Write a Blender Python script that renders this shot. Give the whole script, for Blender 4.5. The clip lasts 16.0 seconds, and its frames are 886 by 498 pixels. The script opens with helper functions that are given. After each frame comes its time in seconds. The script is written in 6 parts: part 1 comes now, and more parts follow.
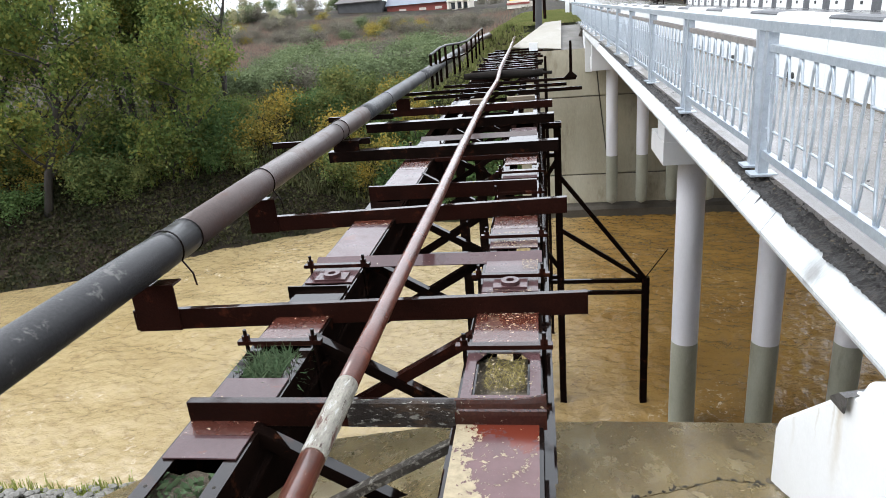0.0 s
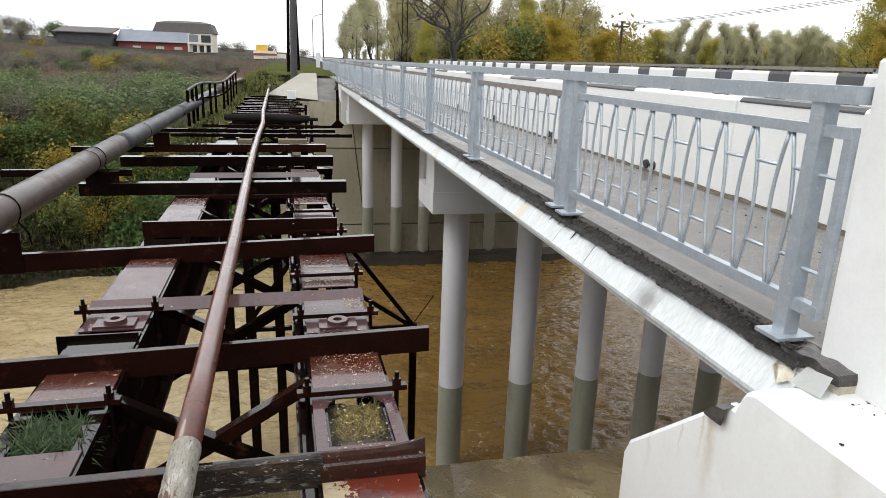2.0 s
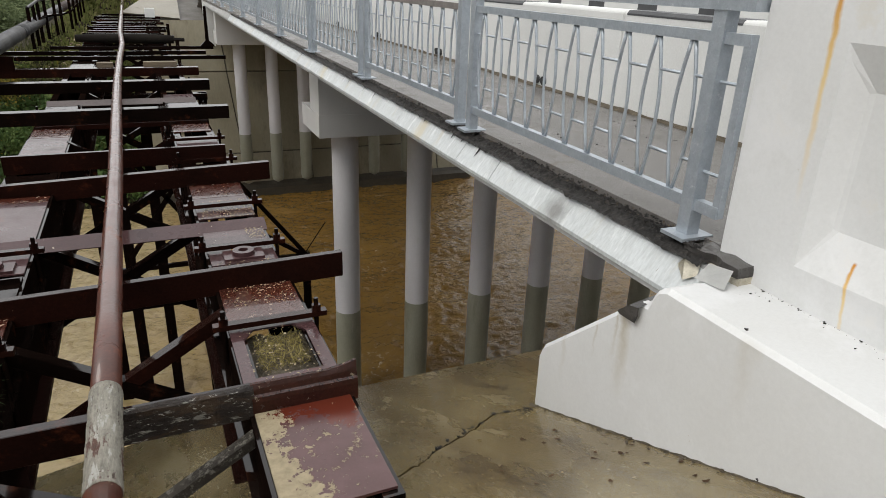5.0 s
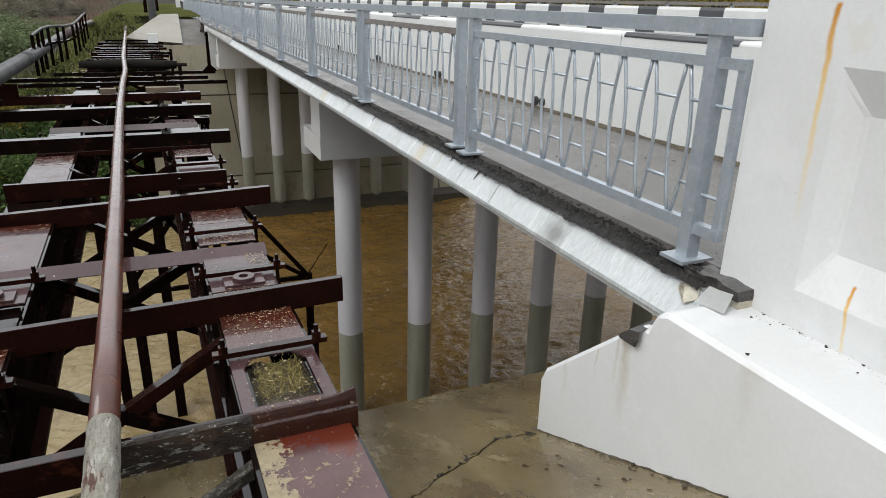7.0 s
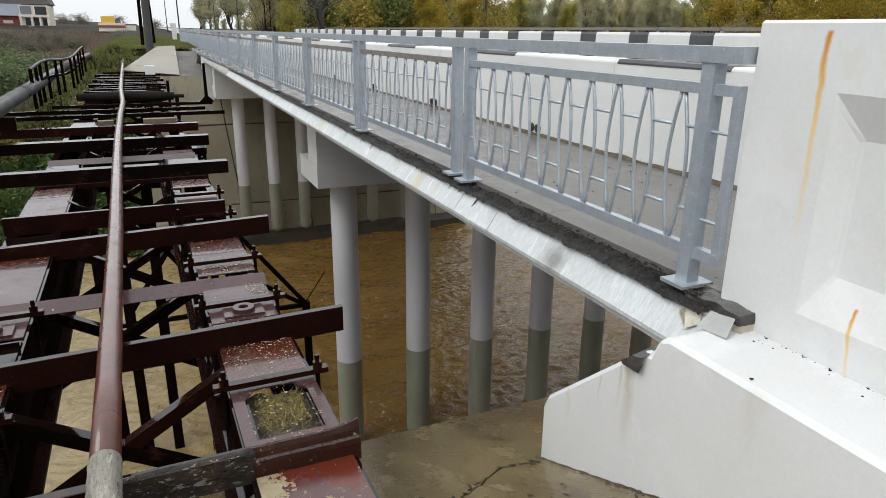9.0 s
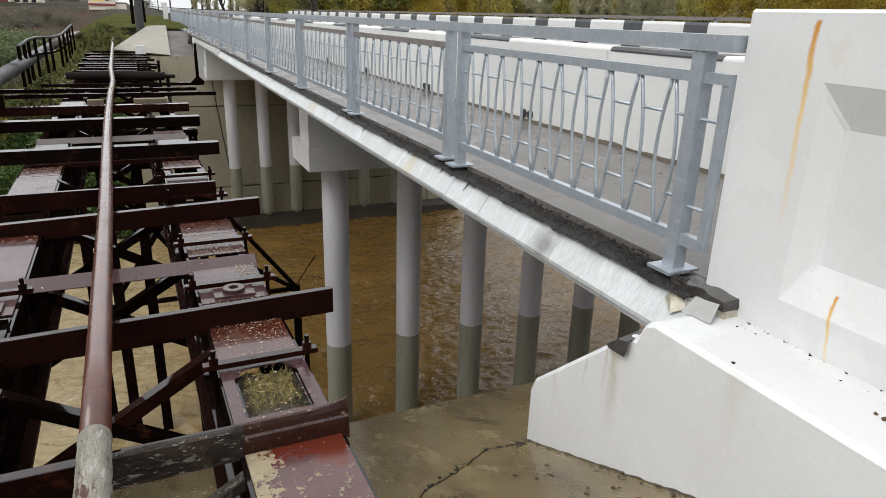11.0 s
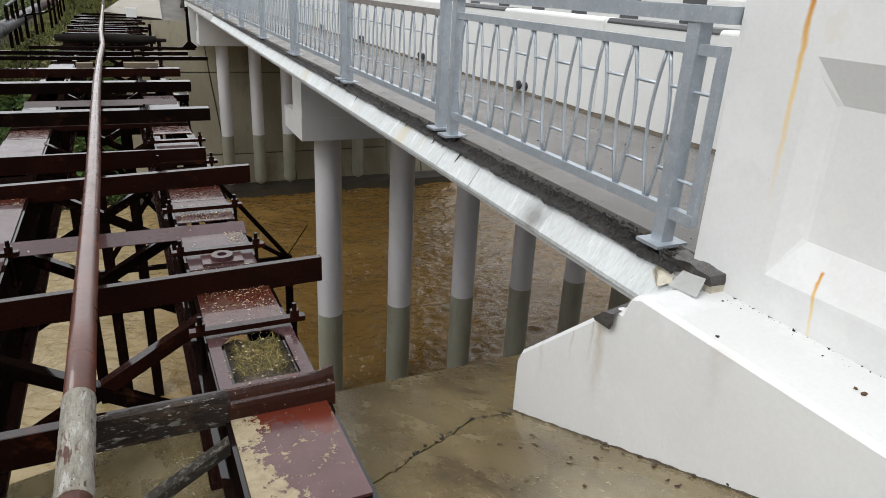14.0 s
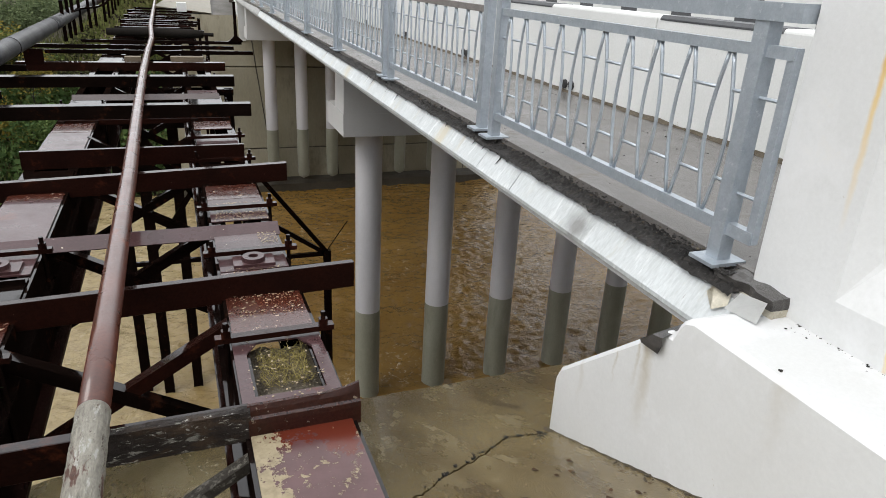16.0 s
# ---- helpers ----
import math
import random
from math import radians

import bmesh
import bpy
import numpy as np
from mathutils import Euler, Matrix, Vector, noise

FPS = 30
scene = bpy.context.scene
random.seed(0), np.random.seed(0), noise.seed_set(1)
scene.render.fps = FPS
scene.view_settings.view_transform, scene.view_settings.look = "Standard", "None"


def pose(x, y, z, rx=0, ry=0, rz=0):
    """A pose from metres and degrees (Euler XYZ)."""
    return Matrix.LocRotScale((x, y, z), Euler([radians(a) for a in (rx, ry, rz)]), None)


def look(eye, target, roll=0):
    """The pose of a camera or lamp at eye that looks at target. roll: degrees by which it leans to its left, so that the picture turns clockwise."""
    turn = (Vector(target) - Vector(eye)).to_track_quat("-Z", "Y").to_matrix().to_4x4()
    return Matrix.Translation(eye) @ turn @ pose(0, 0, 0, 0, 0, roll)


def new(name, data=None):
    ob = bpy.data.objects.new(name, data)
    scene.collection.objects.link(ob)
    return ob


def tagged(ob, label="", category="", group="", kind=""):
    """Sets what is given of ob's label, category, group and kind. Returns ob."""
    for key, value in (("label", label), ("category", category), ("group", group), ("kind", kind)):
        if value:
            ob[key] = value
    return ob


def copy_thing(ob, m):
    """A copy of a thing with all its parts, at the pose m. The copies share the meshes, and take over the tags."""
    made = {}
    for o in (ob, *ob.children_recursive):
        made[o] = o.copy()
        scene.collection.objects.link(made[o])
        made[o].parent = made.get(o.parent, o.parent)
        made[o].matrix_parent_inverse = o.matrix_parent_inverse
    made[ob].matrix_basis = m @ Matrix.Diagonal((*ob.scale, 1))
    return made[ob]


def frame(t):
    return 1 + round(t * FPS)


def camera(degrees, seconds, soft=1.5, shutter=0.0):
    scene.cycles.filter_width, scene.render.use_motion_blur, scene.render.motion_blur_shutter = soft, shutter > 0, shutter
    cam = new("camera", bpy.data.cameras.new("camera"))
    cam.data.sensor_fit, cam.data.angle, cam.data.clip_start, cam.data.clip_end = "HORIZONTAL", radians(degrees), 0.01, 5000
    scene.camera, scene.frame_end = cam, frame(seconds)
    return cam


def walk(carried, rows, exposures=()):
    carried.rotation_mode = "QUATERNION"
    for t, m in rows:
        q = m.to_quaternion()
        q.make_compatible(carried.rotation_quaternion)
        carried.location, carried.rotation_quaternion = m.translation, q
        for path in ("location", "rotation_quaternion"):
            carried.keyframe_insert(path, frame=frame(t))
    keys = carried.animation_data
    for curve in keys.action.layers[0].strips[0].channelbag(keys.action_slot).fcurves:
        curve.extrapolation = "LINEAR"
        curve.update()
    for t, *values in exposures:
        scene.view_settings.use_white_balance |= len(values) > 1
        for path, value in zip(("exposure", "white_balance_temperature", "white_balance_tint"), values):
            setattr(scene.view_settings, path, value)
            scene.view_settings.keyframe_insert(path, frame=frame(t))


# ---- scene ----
cam = camera(67.4, 16.0, 0.3)
PATH = [
    (0, (0.327, 0.378, 0.109), (-0.005, 2.231, -0.567), -5.0),
    (0.5, (0.164, 0.439, 0.031), (-0.064, 2.356, -0.494), -1.5),
    (1, (-0.031, 0.454, -0.022), (0.101, 2.358, -0.621), 1.0),
    (1.5, (-0.157, 0.611, -0.047), (0.135, 2.5, -0.634), 0.6),
    (2, (-0.278, 0.685, -0.108), (0.15, 2.562, -0.652), 1.9),
    (2.5, (-0.417, 0.736, -0.133), (0.292, 2.521, -0.689), 2.1),
    (3, (-0.407, 0.76, -0.154), (0.343, 2.527, -0.713), 3.0),
    (3.5, (-0.419, 0.771, -0.134), (0.337, 2.537, -0.689), 3.3),
    (4, (-0.451, 0.758, -0.156), (0.319, 2.483, -0.811), 3.1),
    (4.2, (-0.447, 0.77, -0.159), (0.302, 2.471, -0.897), 2.8),
    (6.3, (-0.418, 0.745, -0.126), (0.32, 2.446, -0.877), 2.0),
    (6.5, (-0.415, 0.755, -0.129), (0.331, 2.46, -0.861), 2.3),
    (7, (-0.409, 0.768, -0.116), (0.33, 2.492, -0.812), 1.4),
    (7.5, (-0.412, 0.768, -0.113), (0.334, 2.512, -0.747), 1.0),
    (8, (-0.416, 0.773, -0.084), (0.376, 2.537, -0.596), 1.6),
    (8.5, (-0.424, 0.77, -0.097), (0.354, 2.523, -0.664), 1.4),
    (9, (-0.427, 0.774, -0.099), (0.329, 2.517, -0.723), 0.6),
    (11.5, (-0.435, 0.737, -0.116), (0.342, 2.445, -0.808), 2.1),
    (12, (-0.436, 0.734, -0.127), (0.326, 2.43, -0.863), 3.1),
    (12.5, (-0.42, 0.737, -0.124), (0.367, 2.425, -0.852), 3.2),
    (13, (-0.412, 0.737, -0.118), (0.371, 2.43, -0.84), 2.9),
    (13.5, (-0.401, 0.739, -0.121), (0.375, 2.428, -0.86), 2.8),
    (14, (-0.409, 0.742, -0.125), (0.377, 2.427, -0.863), 3.0),
    (14.5, (-0.424, 0.744, -0.125), (0.349, 2.433, -0.866), 2.4),
    (15, (-0.427, 0.756, -0.136), (0.364, 2.426, -0.902), 2.3),
    (15.5, (-0.371, 0.85, -0.155), (0.324, 2.535, -0.98), 2.1),
    (16, (-0.311, 0.922, -0.129), (0.362, 2.648, -0.884), 3.1),
]
EXPOSE = [(0.0, 0.86, 6120, 10), (0.5, 0.88, 6200, 10), (1.0, 0.74, 6300, 10), (1.5, 0.36, 6500, 10), (2.0, 0.31, 6500, 10), (2.2, 0.05, 6700, 10), (2.5, -0.48, 6800, 10), (3.0, -0.36, 6900, 10), (3.5, -0.24, 7050, 10), (4.0, -0.32, 6950, 10), (4.2, -0.3, 6900, 10), (6.5, -0.04, 6450, 9), (9.2, -0.04, 6450, 9), (11.3, 0.0, 6550, 10), (15.2, 0.02, 6500, 10), (16.0, 0.1, 6500, 10)]
walk(cam, [(t, look(eye, target, roll)) for t, eye, target, roll in PATH], EXPOSE)

# ---- light ----
world = bpy.data.worlds.new("overcast")
scene.world = world
world.use_nodes = True
wn, wl = world.node_tree.nodes, world.node_tree.links
wn.clear()
sky = wn.new("ShaderNodeTexSky")
sky.sky_type = "NISHITA"
sky.sun_disc = False
sky.sun_elevation, sky.sun_rotation = radians(48), radians(250)
sky.air_density, sky.dust_density = 1.0, 4.0
hsv = wn.new("ShaderNodeHueSaturation")
hsv.inputs["Saturation"].default_value = 0.12
hsv.inputs["Value"].default_value = 0.10
cloud = wn.new("ShaderNodeMix")
cloud.data_type = "RGBA"
cloud.inputs[0].default_value = 0.75
cloud.inputs[7].default_value = (0.93, 0.95, 0.98, 1)
bg = wn.new("ShaderNodeBackground")
wo = wn.new("ShaderNodeOutputWorld")
wl.new(sky.outputs[0], hsv.inputs["Color"])
wl.new(hsv.outputs[0], cloud.inputs[6])
wc = wn.new("ShaderNodeTexCoord")
ws = wn.new("ShaderNodeSeparateXYZ")
wr = wn.new("ShaderNodeMapRange")
wr.inputs[1].default_value, wr.inputs[2].default_value = 0.0, 1.0
wr.inputs[3].default_value, wr.inputs[4].default_value = 1.3, 2.45
wl.new(wc.outputs["Generated"], ws.inputs[0])
wl.new(ws.outputs["Z"], wr.inputs[0])
wl.new(wr.outputs[0], bg.inputs["Strength"])
wl.new(cloud.outputs[2], bg.inputs["Color"])
wl.new(bg.outputs[0], wo.inputs["Surface"])
sun = new("sun", bpy.data.lights.new("sun", "SUN"))
sun.data.energy, sun.data.angle, sun.data.color = 1.0, radians(25), (1.0, 0.97, 0.92)
sun.matrix_world = look((-30, -12, 40), (0, 0, 0))


# ---- materials ----
def noise_at(nt, coord, scale, detail=5.0, rough=0.6, dist=0.0):
    n = nt.nodes.new("ShaderNodeTexNoise")
    n.inputs["Scale"].default_value, n.inputs["Detail"].default_value = scale, detail
    n.inputs["Roughness"].default_value, n.inputs["Distortion"].default_value = rough, dist
    nt.links.new(coord, n.inputs["Vector"])
    return n.outputs["Fac"]


def band(nt, fac, lo, hi):
    m = nt.nodes.new("ShaderNodeMapRange")
    m.inputs[1].default_value, m.inputs[2].default_value = lo, hi
    nt.links.new(fac, m.inputs[0])
    return m.outputs[0]


def mixed(nt, fac, a, b):
    m = nt.nodes.new("ShaderNodeMix")
    m.data_type = "RGBA"
    for v, i in ((fac, 0), (a, 6), (b, 7)):
        if isinstance(v, (tuple, float, int)):
            m.inputs[i].default_value = v if i == 0 else (*v, 1)
        else:
            nt.links.new(v, m.inputs[i])
    return m.outputs[2]


def calc(nt, op, a, b=0.0):
    m = nt.nodes.new("ShaderNodeMath")
    m.operation = op
    for v, i in ((a, 0), (b, 1)):
        if isinstance(v, (float, int)):
            m.inputs[i].default_value = v
        else:
            nt.links.new(v, m.inputs[i])
    return m.outputs[0]


def surface(name, c1, c2, scale=3.0, rough=0.6, rough_to=None, spots=(), bump=0.2, bump_scale=40.0, metal=0.0, stretch=(1, 1, 1), grain=0.25, random=0.0, spec=0.5, wet=0.0):
    """A surface of two colours mixed at one scale, fine grain, spots of other colours and a fine relief."""
    m = bpy.data.materials.new(name)
    m.use_nodes = True
    nt = m.node_tree
    p = nt.nodes["Principled BSDF"]
    geo = nt.nodes.new("ShaderNodeNewGeometry")
    mp = nt.nodes.new("ShaderNodeMapping")
    mp.inputs["Scale"].default_value = stretch
    nt.links.new(geo.outputs["Position"], mp.inputs["Vector"])
    co = mp.outputs[0]
    col = mixed(nt, band(nt, noise_at(nt, co, scale), 0.32, 0.68), c1, c2)
    fine = noise_at(nt, co, bump_scale, 6.0, 0.7)
    g = nt.nodes.new("ShaderNodeMix")
    g.data_type, g.blend_type = "RGBA", "MULTIPLY"
    g.inputs[0].default_value = 1.0
    nt.links.new(col, g.inputs[6])
    shade = band(nt, fine, 0.25, 0.75)
    ramp = nt.nodes.new("ShaderNodeMapRange")
    ramp.inputs[3].default_value, ramp.inputs[4].default_value = 1 - grain, 1 + grain
    nt.links.new(shade, ramp.inputs[0])
    nt.links.new(ramp.outputs[0], g.inputs[7])
    col = g.outputs[2]
    if random:
        oi = nt.nodes.new("ShaderNodeObjectInfo")
        h = nt.nodes.new("ShaderNodeHueSaturation")
        r = nt.nodes.new("ShaderNodeMapRange")
        r.inputs[3].default_value, r.inputs[4].default_value = 1 - random, 1 + random
        nt.links.new(oi.outputs["Random"], r.inputs[0])
        nt.links.new(r.outputs[0], h.inputs["Value"])
        nt.links.new(col, h.inputs["Color"])
        col = h.outputs[0]
    rg = band(nt, noise_at(nt, co, scale * 1.7), 0.3, 0.7)
    rr = nt.nodes.new("ShaderNodeMapRange")
    rr.inputs[3].default_value, rr.inputs[4].default_value = rough, rough_to if rough_to is not None else min(1, rough + 0.15)
    nt.links.new(rg, rr.inputs[0])
    rgh = rr.outputs[0]
    for c, sc, lo, hi, sr in spots:
        mask = band(nt, noise_at(nt, co, sc, 8.0, 0.7), lo, hi)
        col = mixed(nt, mask, col, c)
        mr = nt.nodes.new("ShaderNodeMix")
        nt.links.new(mask, mr.inputs[0])
        nt.links.new(rgh, mr.inputs[2])
        mr.inputs[3].default_value = sr
        rgh = mr.outputs[0]
    nt.links.new(col, p.inputs["Base Color"])
    nt.links.new(rgh, p.inputs["Roughness"])
    p.inputs["Metallic"].default_value = metal
    p.inputs["Specular IOR Level"].default_value = spec
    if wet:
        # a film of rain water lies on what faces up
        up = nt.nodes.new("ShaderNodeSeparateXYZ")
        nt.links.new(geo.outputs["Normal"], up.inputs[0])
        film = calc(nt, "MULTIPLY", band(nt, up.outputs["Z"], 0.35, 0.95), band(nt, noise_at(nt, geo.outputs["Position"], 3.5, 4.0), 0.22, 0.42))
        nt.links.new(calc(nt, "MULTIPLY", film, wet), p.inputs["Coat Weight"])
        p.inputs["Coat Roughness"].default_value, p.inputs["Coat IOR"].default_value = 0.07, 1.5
    b = nt.nodes.new("ShaderNodeBump")
    b.inputs["Strength"].default_value, b.inputs["Distance"].default_value = bump, 0.02
    nt.links.new(fine, b.inputs["Height"])
    nt.links.new(b.outputs[0], p.inputs["Normal"])
    return m


def leaf_material(name, colours, rough=0.55, through_light=0.25):
    m = bpy.data.materials.new(name)
    m.use_nodes = True
    nt = m.node_tree
    p = nt.nodes["Principled BSDF"]
    geo = nt.nodes.new("ShaderNodeNewGeometry")
    ramp = nt.nodes.new("ShaderNodeValToRGB")
    ramp.color_ramp.interpolation = "LINEAR"
    els = ramp.color_ramp.elements
    while len(els) < len(colours):
        els.new(0.5)
    for i, c in enumerate(colours):
        els[i].position, els[i].color = i / (len(colours) - 1), (*c, 1)
    far = noise_at(nt, geo.outputs["Position"], 0.55, 3.0)
    s = calc(nt, "ADD", calc(nt, "MULTIPLY", geo.outputs["Random Per Island"], 0.55), calc(nt, "MULTIPLY", band(nt, far, 0.3, 0.7), 0.45))
    nt.links.new(s, ramp.inputs[0])
    nt.links.new(ramp.outputs[0], p.inputs["Base Color"])
    p.inputs["Roughness"].default_value = rough
    p.inputs["Specular IOR Level"].default_value = 0.05
    tr = nt.nodes.new("ShaderNodeBsdfTranslucent")
    nt.links.new(ramp.outputs[0], tr.inputs["Color"])
    mx = nt.nodes.new("ShaderNodeMixShader")
    mx.inputs[0].default_value = through_light
    nt.links.new(p.outputs[0], mx.inputs[1])
    nt.links.new(tr.outputs[0], mx.inputs[2])
    nt.links.new(mx.outputs[0], nt.nodes["Material Output"].inputs["Surface"])
    return m


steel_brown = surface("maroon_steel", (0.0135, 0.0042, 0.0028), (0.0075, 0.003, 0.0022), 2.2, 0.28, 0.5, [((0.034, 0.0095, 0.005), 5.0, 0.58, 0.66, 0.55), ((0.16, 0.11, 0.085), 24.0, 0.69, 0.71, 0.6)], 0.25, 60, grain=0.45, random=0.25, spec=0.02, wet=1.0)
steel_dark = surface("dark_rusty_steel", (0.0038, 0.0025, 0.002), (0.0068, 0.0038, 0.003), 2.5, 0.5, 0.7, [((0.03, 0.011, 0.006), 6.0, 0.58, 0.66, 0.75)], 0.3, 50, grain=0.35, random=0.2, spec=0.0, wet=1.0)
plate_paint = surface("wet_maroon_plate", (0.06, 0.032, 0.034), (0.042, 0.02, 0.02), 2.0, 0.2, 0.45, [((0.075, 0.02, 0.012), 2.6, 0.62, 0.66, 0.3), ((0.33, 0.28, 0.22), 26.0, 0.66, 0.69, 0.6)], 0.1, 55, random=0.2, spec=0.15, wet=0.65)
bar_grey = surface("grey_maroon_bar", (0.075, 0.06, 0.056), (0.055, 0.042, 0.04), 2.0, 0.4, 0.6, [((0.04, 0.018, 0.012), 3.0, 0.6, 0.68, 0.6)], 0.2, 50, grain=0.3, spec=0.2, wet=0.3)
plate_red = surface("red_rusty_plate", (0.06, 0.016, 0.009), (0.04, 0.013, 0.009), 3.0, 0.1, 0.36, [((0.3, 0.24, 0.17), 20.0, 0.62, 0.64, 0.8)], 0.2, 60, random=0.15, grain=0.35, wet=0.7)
plate_peeled = surface("peeled_maroon_plate", (0.062, 0.024, 0.021), (0.045, 0.016, 0.014), 3.0, 0.3, 0.5, [((0.24, 0.2, 0.135), 3.0, 0.51, 0.54, 0.8), ((0.29, 0.25, 0.18), 15.0, 0.555, 0.585, 0.75), ((0.28, 0.24, 0.17), 38.0, 0.57, 0.6, 0.75), ((0.07, 0.03, 0.02), 26.0, 0.55, 0.575, 0.6), ((0.3, 0.27, 0.2), 70.0, 0.66, 0.69, 0.8)], 0.5, 70, grain=0.5, wet=0.12)
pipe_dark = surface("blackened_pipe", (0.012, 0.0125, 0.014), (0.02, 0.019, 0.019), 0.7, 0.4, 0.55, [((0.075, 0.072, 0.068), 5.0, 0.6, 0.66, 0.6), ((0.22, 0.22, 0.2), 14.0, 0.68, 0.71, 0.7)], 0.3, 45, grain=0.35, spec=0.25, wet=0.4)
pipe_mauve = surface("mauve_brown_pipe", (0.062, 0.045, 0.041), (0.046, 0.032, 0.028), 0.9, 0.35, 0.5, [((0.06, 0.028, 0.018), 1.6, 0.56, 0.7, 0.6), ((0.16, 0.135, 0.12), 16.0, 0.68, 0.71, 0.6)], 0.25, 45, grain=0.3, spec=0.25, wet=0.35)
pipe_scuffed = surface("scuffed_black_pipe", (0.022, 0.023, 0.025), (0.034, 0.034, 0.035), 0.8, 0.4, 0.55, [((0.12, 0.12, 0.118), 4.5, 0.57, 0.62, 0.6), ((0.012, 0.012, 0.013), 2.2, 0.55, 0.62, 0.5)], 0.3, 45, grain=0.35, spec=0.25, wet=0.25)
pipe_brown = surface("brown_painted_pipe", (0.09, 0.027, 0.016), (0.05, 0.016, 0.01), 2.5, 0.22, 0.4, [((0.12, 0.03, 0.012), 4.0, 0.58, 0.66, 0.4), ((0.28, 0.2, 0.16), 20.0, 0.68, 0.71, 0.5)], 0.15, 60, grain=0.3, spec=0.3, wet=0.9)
pipe_peel = surface("peeling_silver_pipe", (0.26, 0.245, 0.205), (0.17, 0.155, 0.125), 6.0, 0.5, 0.7, [((0.36, 0.35, 0.32), 30.0, 0.56, 0.6, 0.6), ((0.075, 0.03, 0.018), 22.0, 0.57, 0.6, 0.5), ((0.05, 0.032, 0.022), 44.0, 0.6, 0.63, 0.6)], 1.0, 70, stretch=(1, 0.22, 1), grain=0.5)
peeled_channel = surface("peeling_black_and_white_steel", (0.014, 0.011, 0.01), (0.03, 0.022, 0.017), 3.0, 0.4, 0.55, [((0.045, 0.03, 0.02), 9.0, 0.5, 0.56, 0.75), ((0.17, 0.165, 0.145), 26.0, 0.56, 0.61, 0.75), ((0.33, 0.32, 0.29), 48.0, 0.6, 0.63, 0.75)], 0.9, 70, grain=0.5, spec=0.15, wet=0.15, stretch=(0.4, 1, 1.2))
old_board = surface("grey_black_old_board", (0.03, 0.026, 0.021), (0.06, 0.053, 0.045), 5.0, 0.6, 0.8, [((0.16, 0.15, 0.13), 24.0, 0.52, 0.6, 0.8), ((0.012, 0.01, 0.009), 30.0, 0.58, 0.63, 0.8)], 0.9, 60, grain=0.5, spec=0.1)
galv_dull_and_shaded = surface("dull_and_shaded_brownish_steel", (0.22, 0.2, 0.185), (0.16, 0.145, 0.135), 8.0, 0.45, 0.6, [], 0.08, 80, metal=0.3)
galv = surface("galvanised_steel", (0.42, 0.46, 0.5), (0.34, 0.38, 0.42), 14.0, 0.33, 0.5, [((0.55, 0.58, 0.6), 30.0, 0.6, 0.7, 0.4)], 0.06, 90, metal=0.55, grain=0.1)
white_wall = surface("white_painted_concrete", (0.575, 0.582, 0.58), (0.535, 0.538, 0.53), 1.4, 0.55, 0.75, [((0.50, 0.47, 0.39), 1.8, 0.62, 0.72, 0.8), ((0.63, 0.635, 0.64), 0.9, 0.55, 0.7, 0.6), ((0.38, 0.33, 0.26), 11.0, 0.705, 0.73, 0.8)], 0.06, 55, grain=0.045)
white_barrier = surface("white_barrier_paint", (0.6, 0.605, 0.59), (0.53, 0.535, 0.52), 1.0, 0.5, 0.7, [((0.45, 0.42, 0.35), 1.6, 0.64, 0.75, 0.8), ((0.34, 0.31, 0.26), 7.0, 0.68, 0.72, 0.8)], 0.1, 50, grain=0.07)
black_paint = surface("black_barrier_paint", (0.04, 0.042, 0.045), (0.06, 0.062, 0.066), 2.0, 0.45, 0.6, [], 0.1, 50)
fascia_paint = surface("streaked_white_edge", (0.50, 0.525, 0.53), (0.42, 0.44, 0.44), 2.0, 0.55, 0.75, [((0.58, 0.60, 0.60), 6.0, 0.55, 0.63, 0.6), ((0.46, 0.43, 0.35), 1.3, 0.56, 0.68, 0.7), ((0.2, 0.18, 0.15), 16.0, 0.68, 0.71, 0.8)], 0.4, 30, stretch=(0.6, 2.2, 0.6), grain=0.2)
fascia_grey = surface("grey_edge_underside", (0.34, 0.34, 0.33), (0.27, 0.27, 0.26), 2.0, 0.7, 0.85, [], 0.2, 30)
pile_paint = surface("pale_grey_pile_paint", (0.56, 0.555, 0.585), (0.5, 0.497, 0.525), 1.2, 0.45, 0.6, [((0.5, 0.5, 0.5), 4.0, 0.6, 0.7, 0.6)], 0.06, 40, stretch=(1, 1, 0.25), grain=0.05)
pile_wet = surface("weathered_grey_pile_base", (0.26, 0.262, 0.215), (0.2, 0.2, 0.155), 1.6, 0.4, 0.6, [((0.14, 0.132, 0.1), 1.1, 0.58, 0.72, 0.6), ((0.3, 0.29, 0.25), 3.0, 0.62, 0.7, 0.6)], 0.12, 35, stretch=(1, 1, 0.35), grain=0.12)
cap_paint = surface("pale_cap_paint", (0.52, 0.52, 0.52), (0.46, 0.46, 0.46), 1.0, 0.6, 0.75, [], 0.08, 40, grain=0.05)
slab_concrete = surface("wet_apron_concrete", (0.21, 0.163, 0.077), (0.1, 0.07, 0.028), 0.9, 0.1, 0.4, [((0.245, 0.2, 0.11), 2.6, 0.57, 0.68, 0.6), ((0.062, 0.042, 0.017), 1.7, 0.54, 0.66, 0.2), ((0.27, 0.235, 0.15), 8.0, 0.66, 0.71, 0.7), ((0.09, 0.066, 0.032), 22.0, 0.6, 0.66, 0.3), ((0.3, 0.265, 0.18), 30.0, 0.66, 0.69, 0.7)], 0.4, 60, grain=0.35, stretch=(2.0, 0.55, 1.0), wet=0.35)
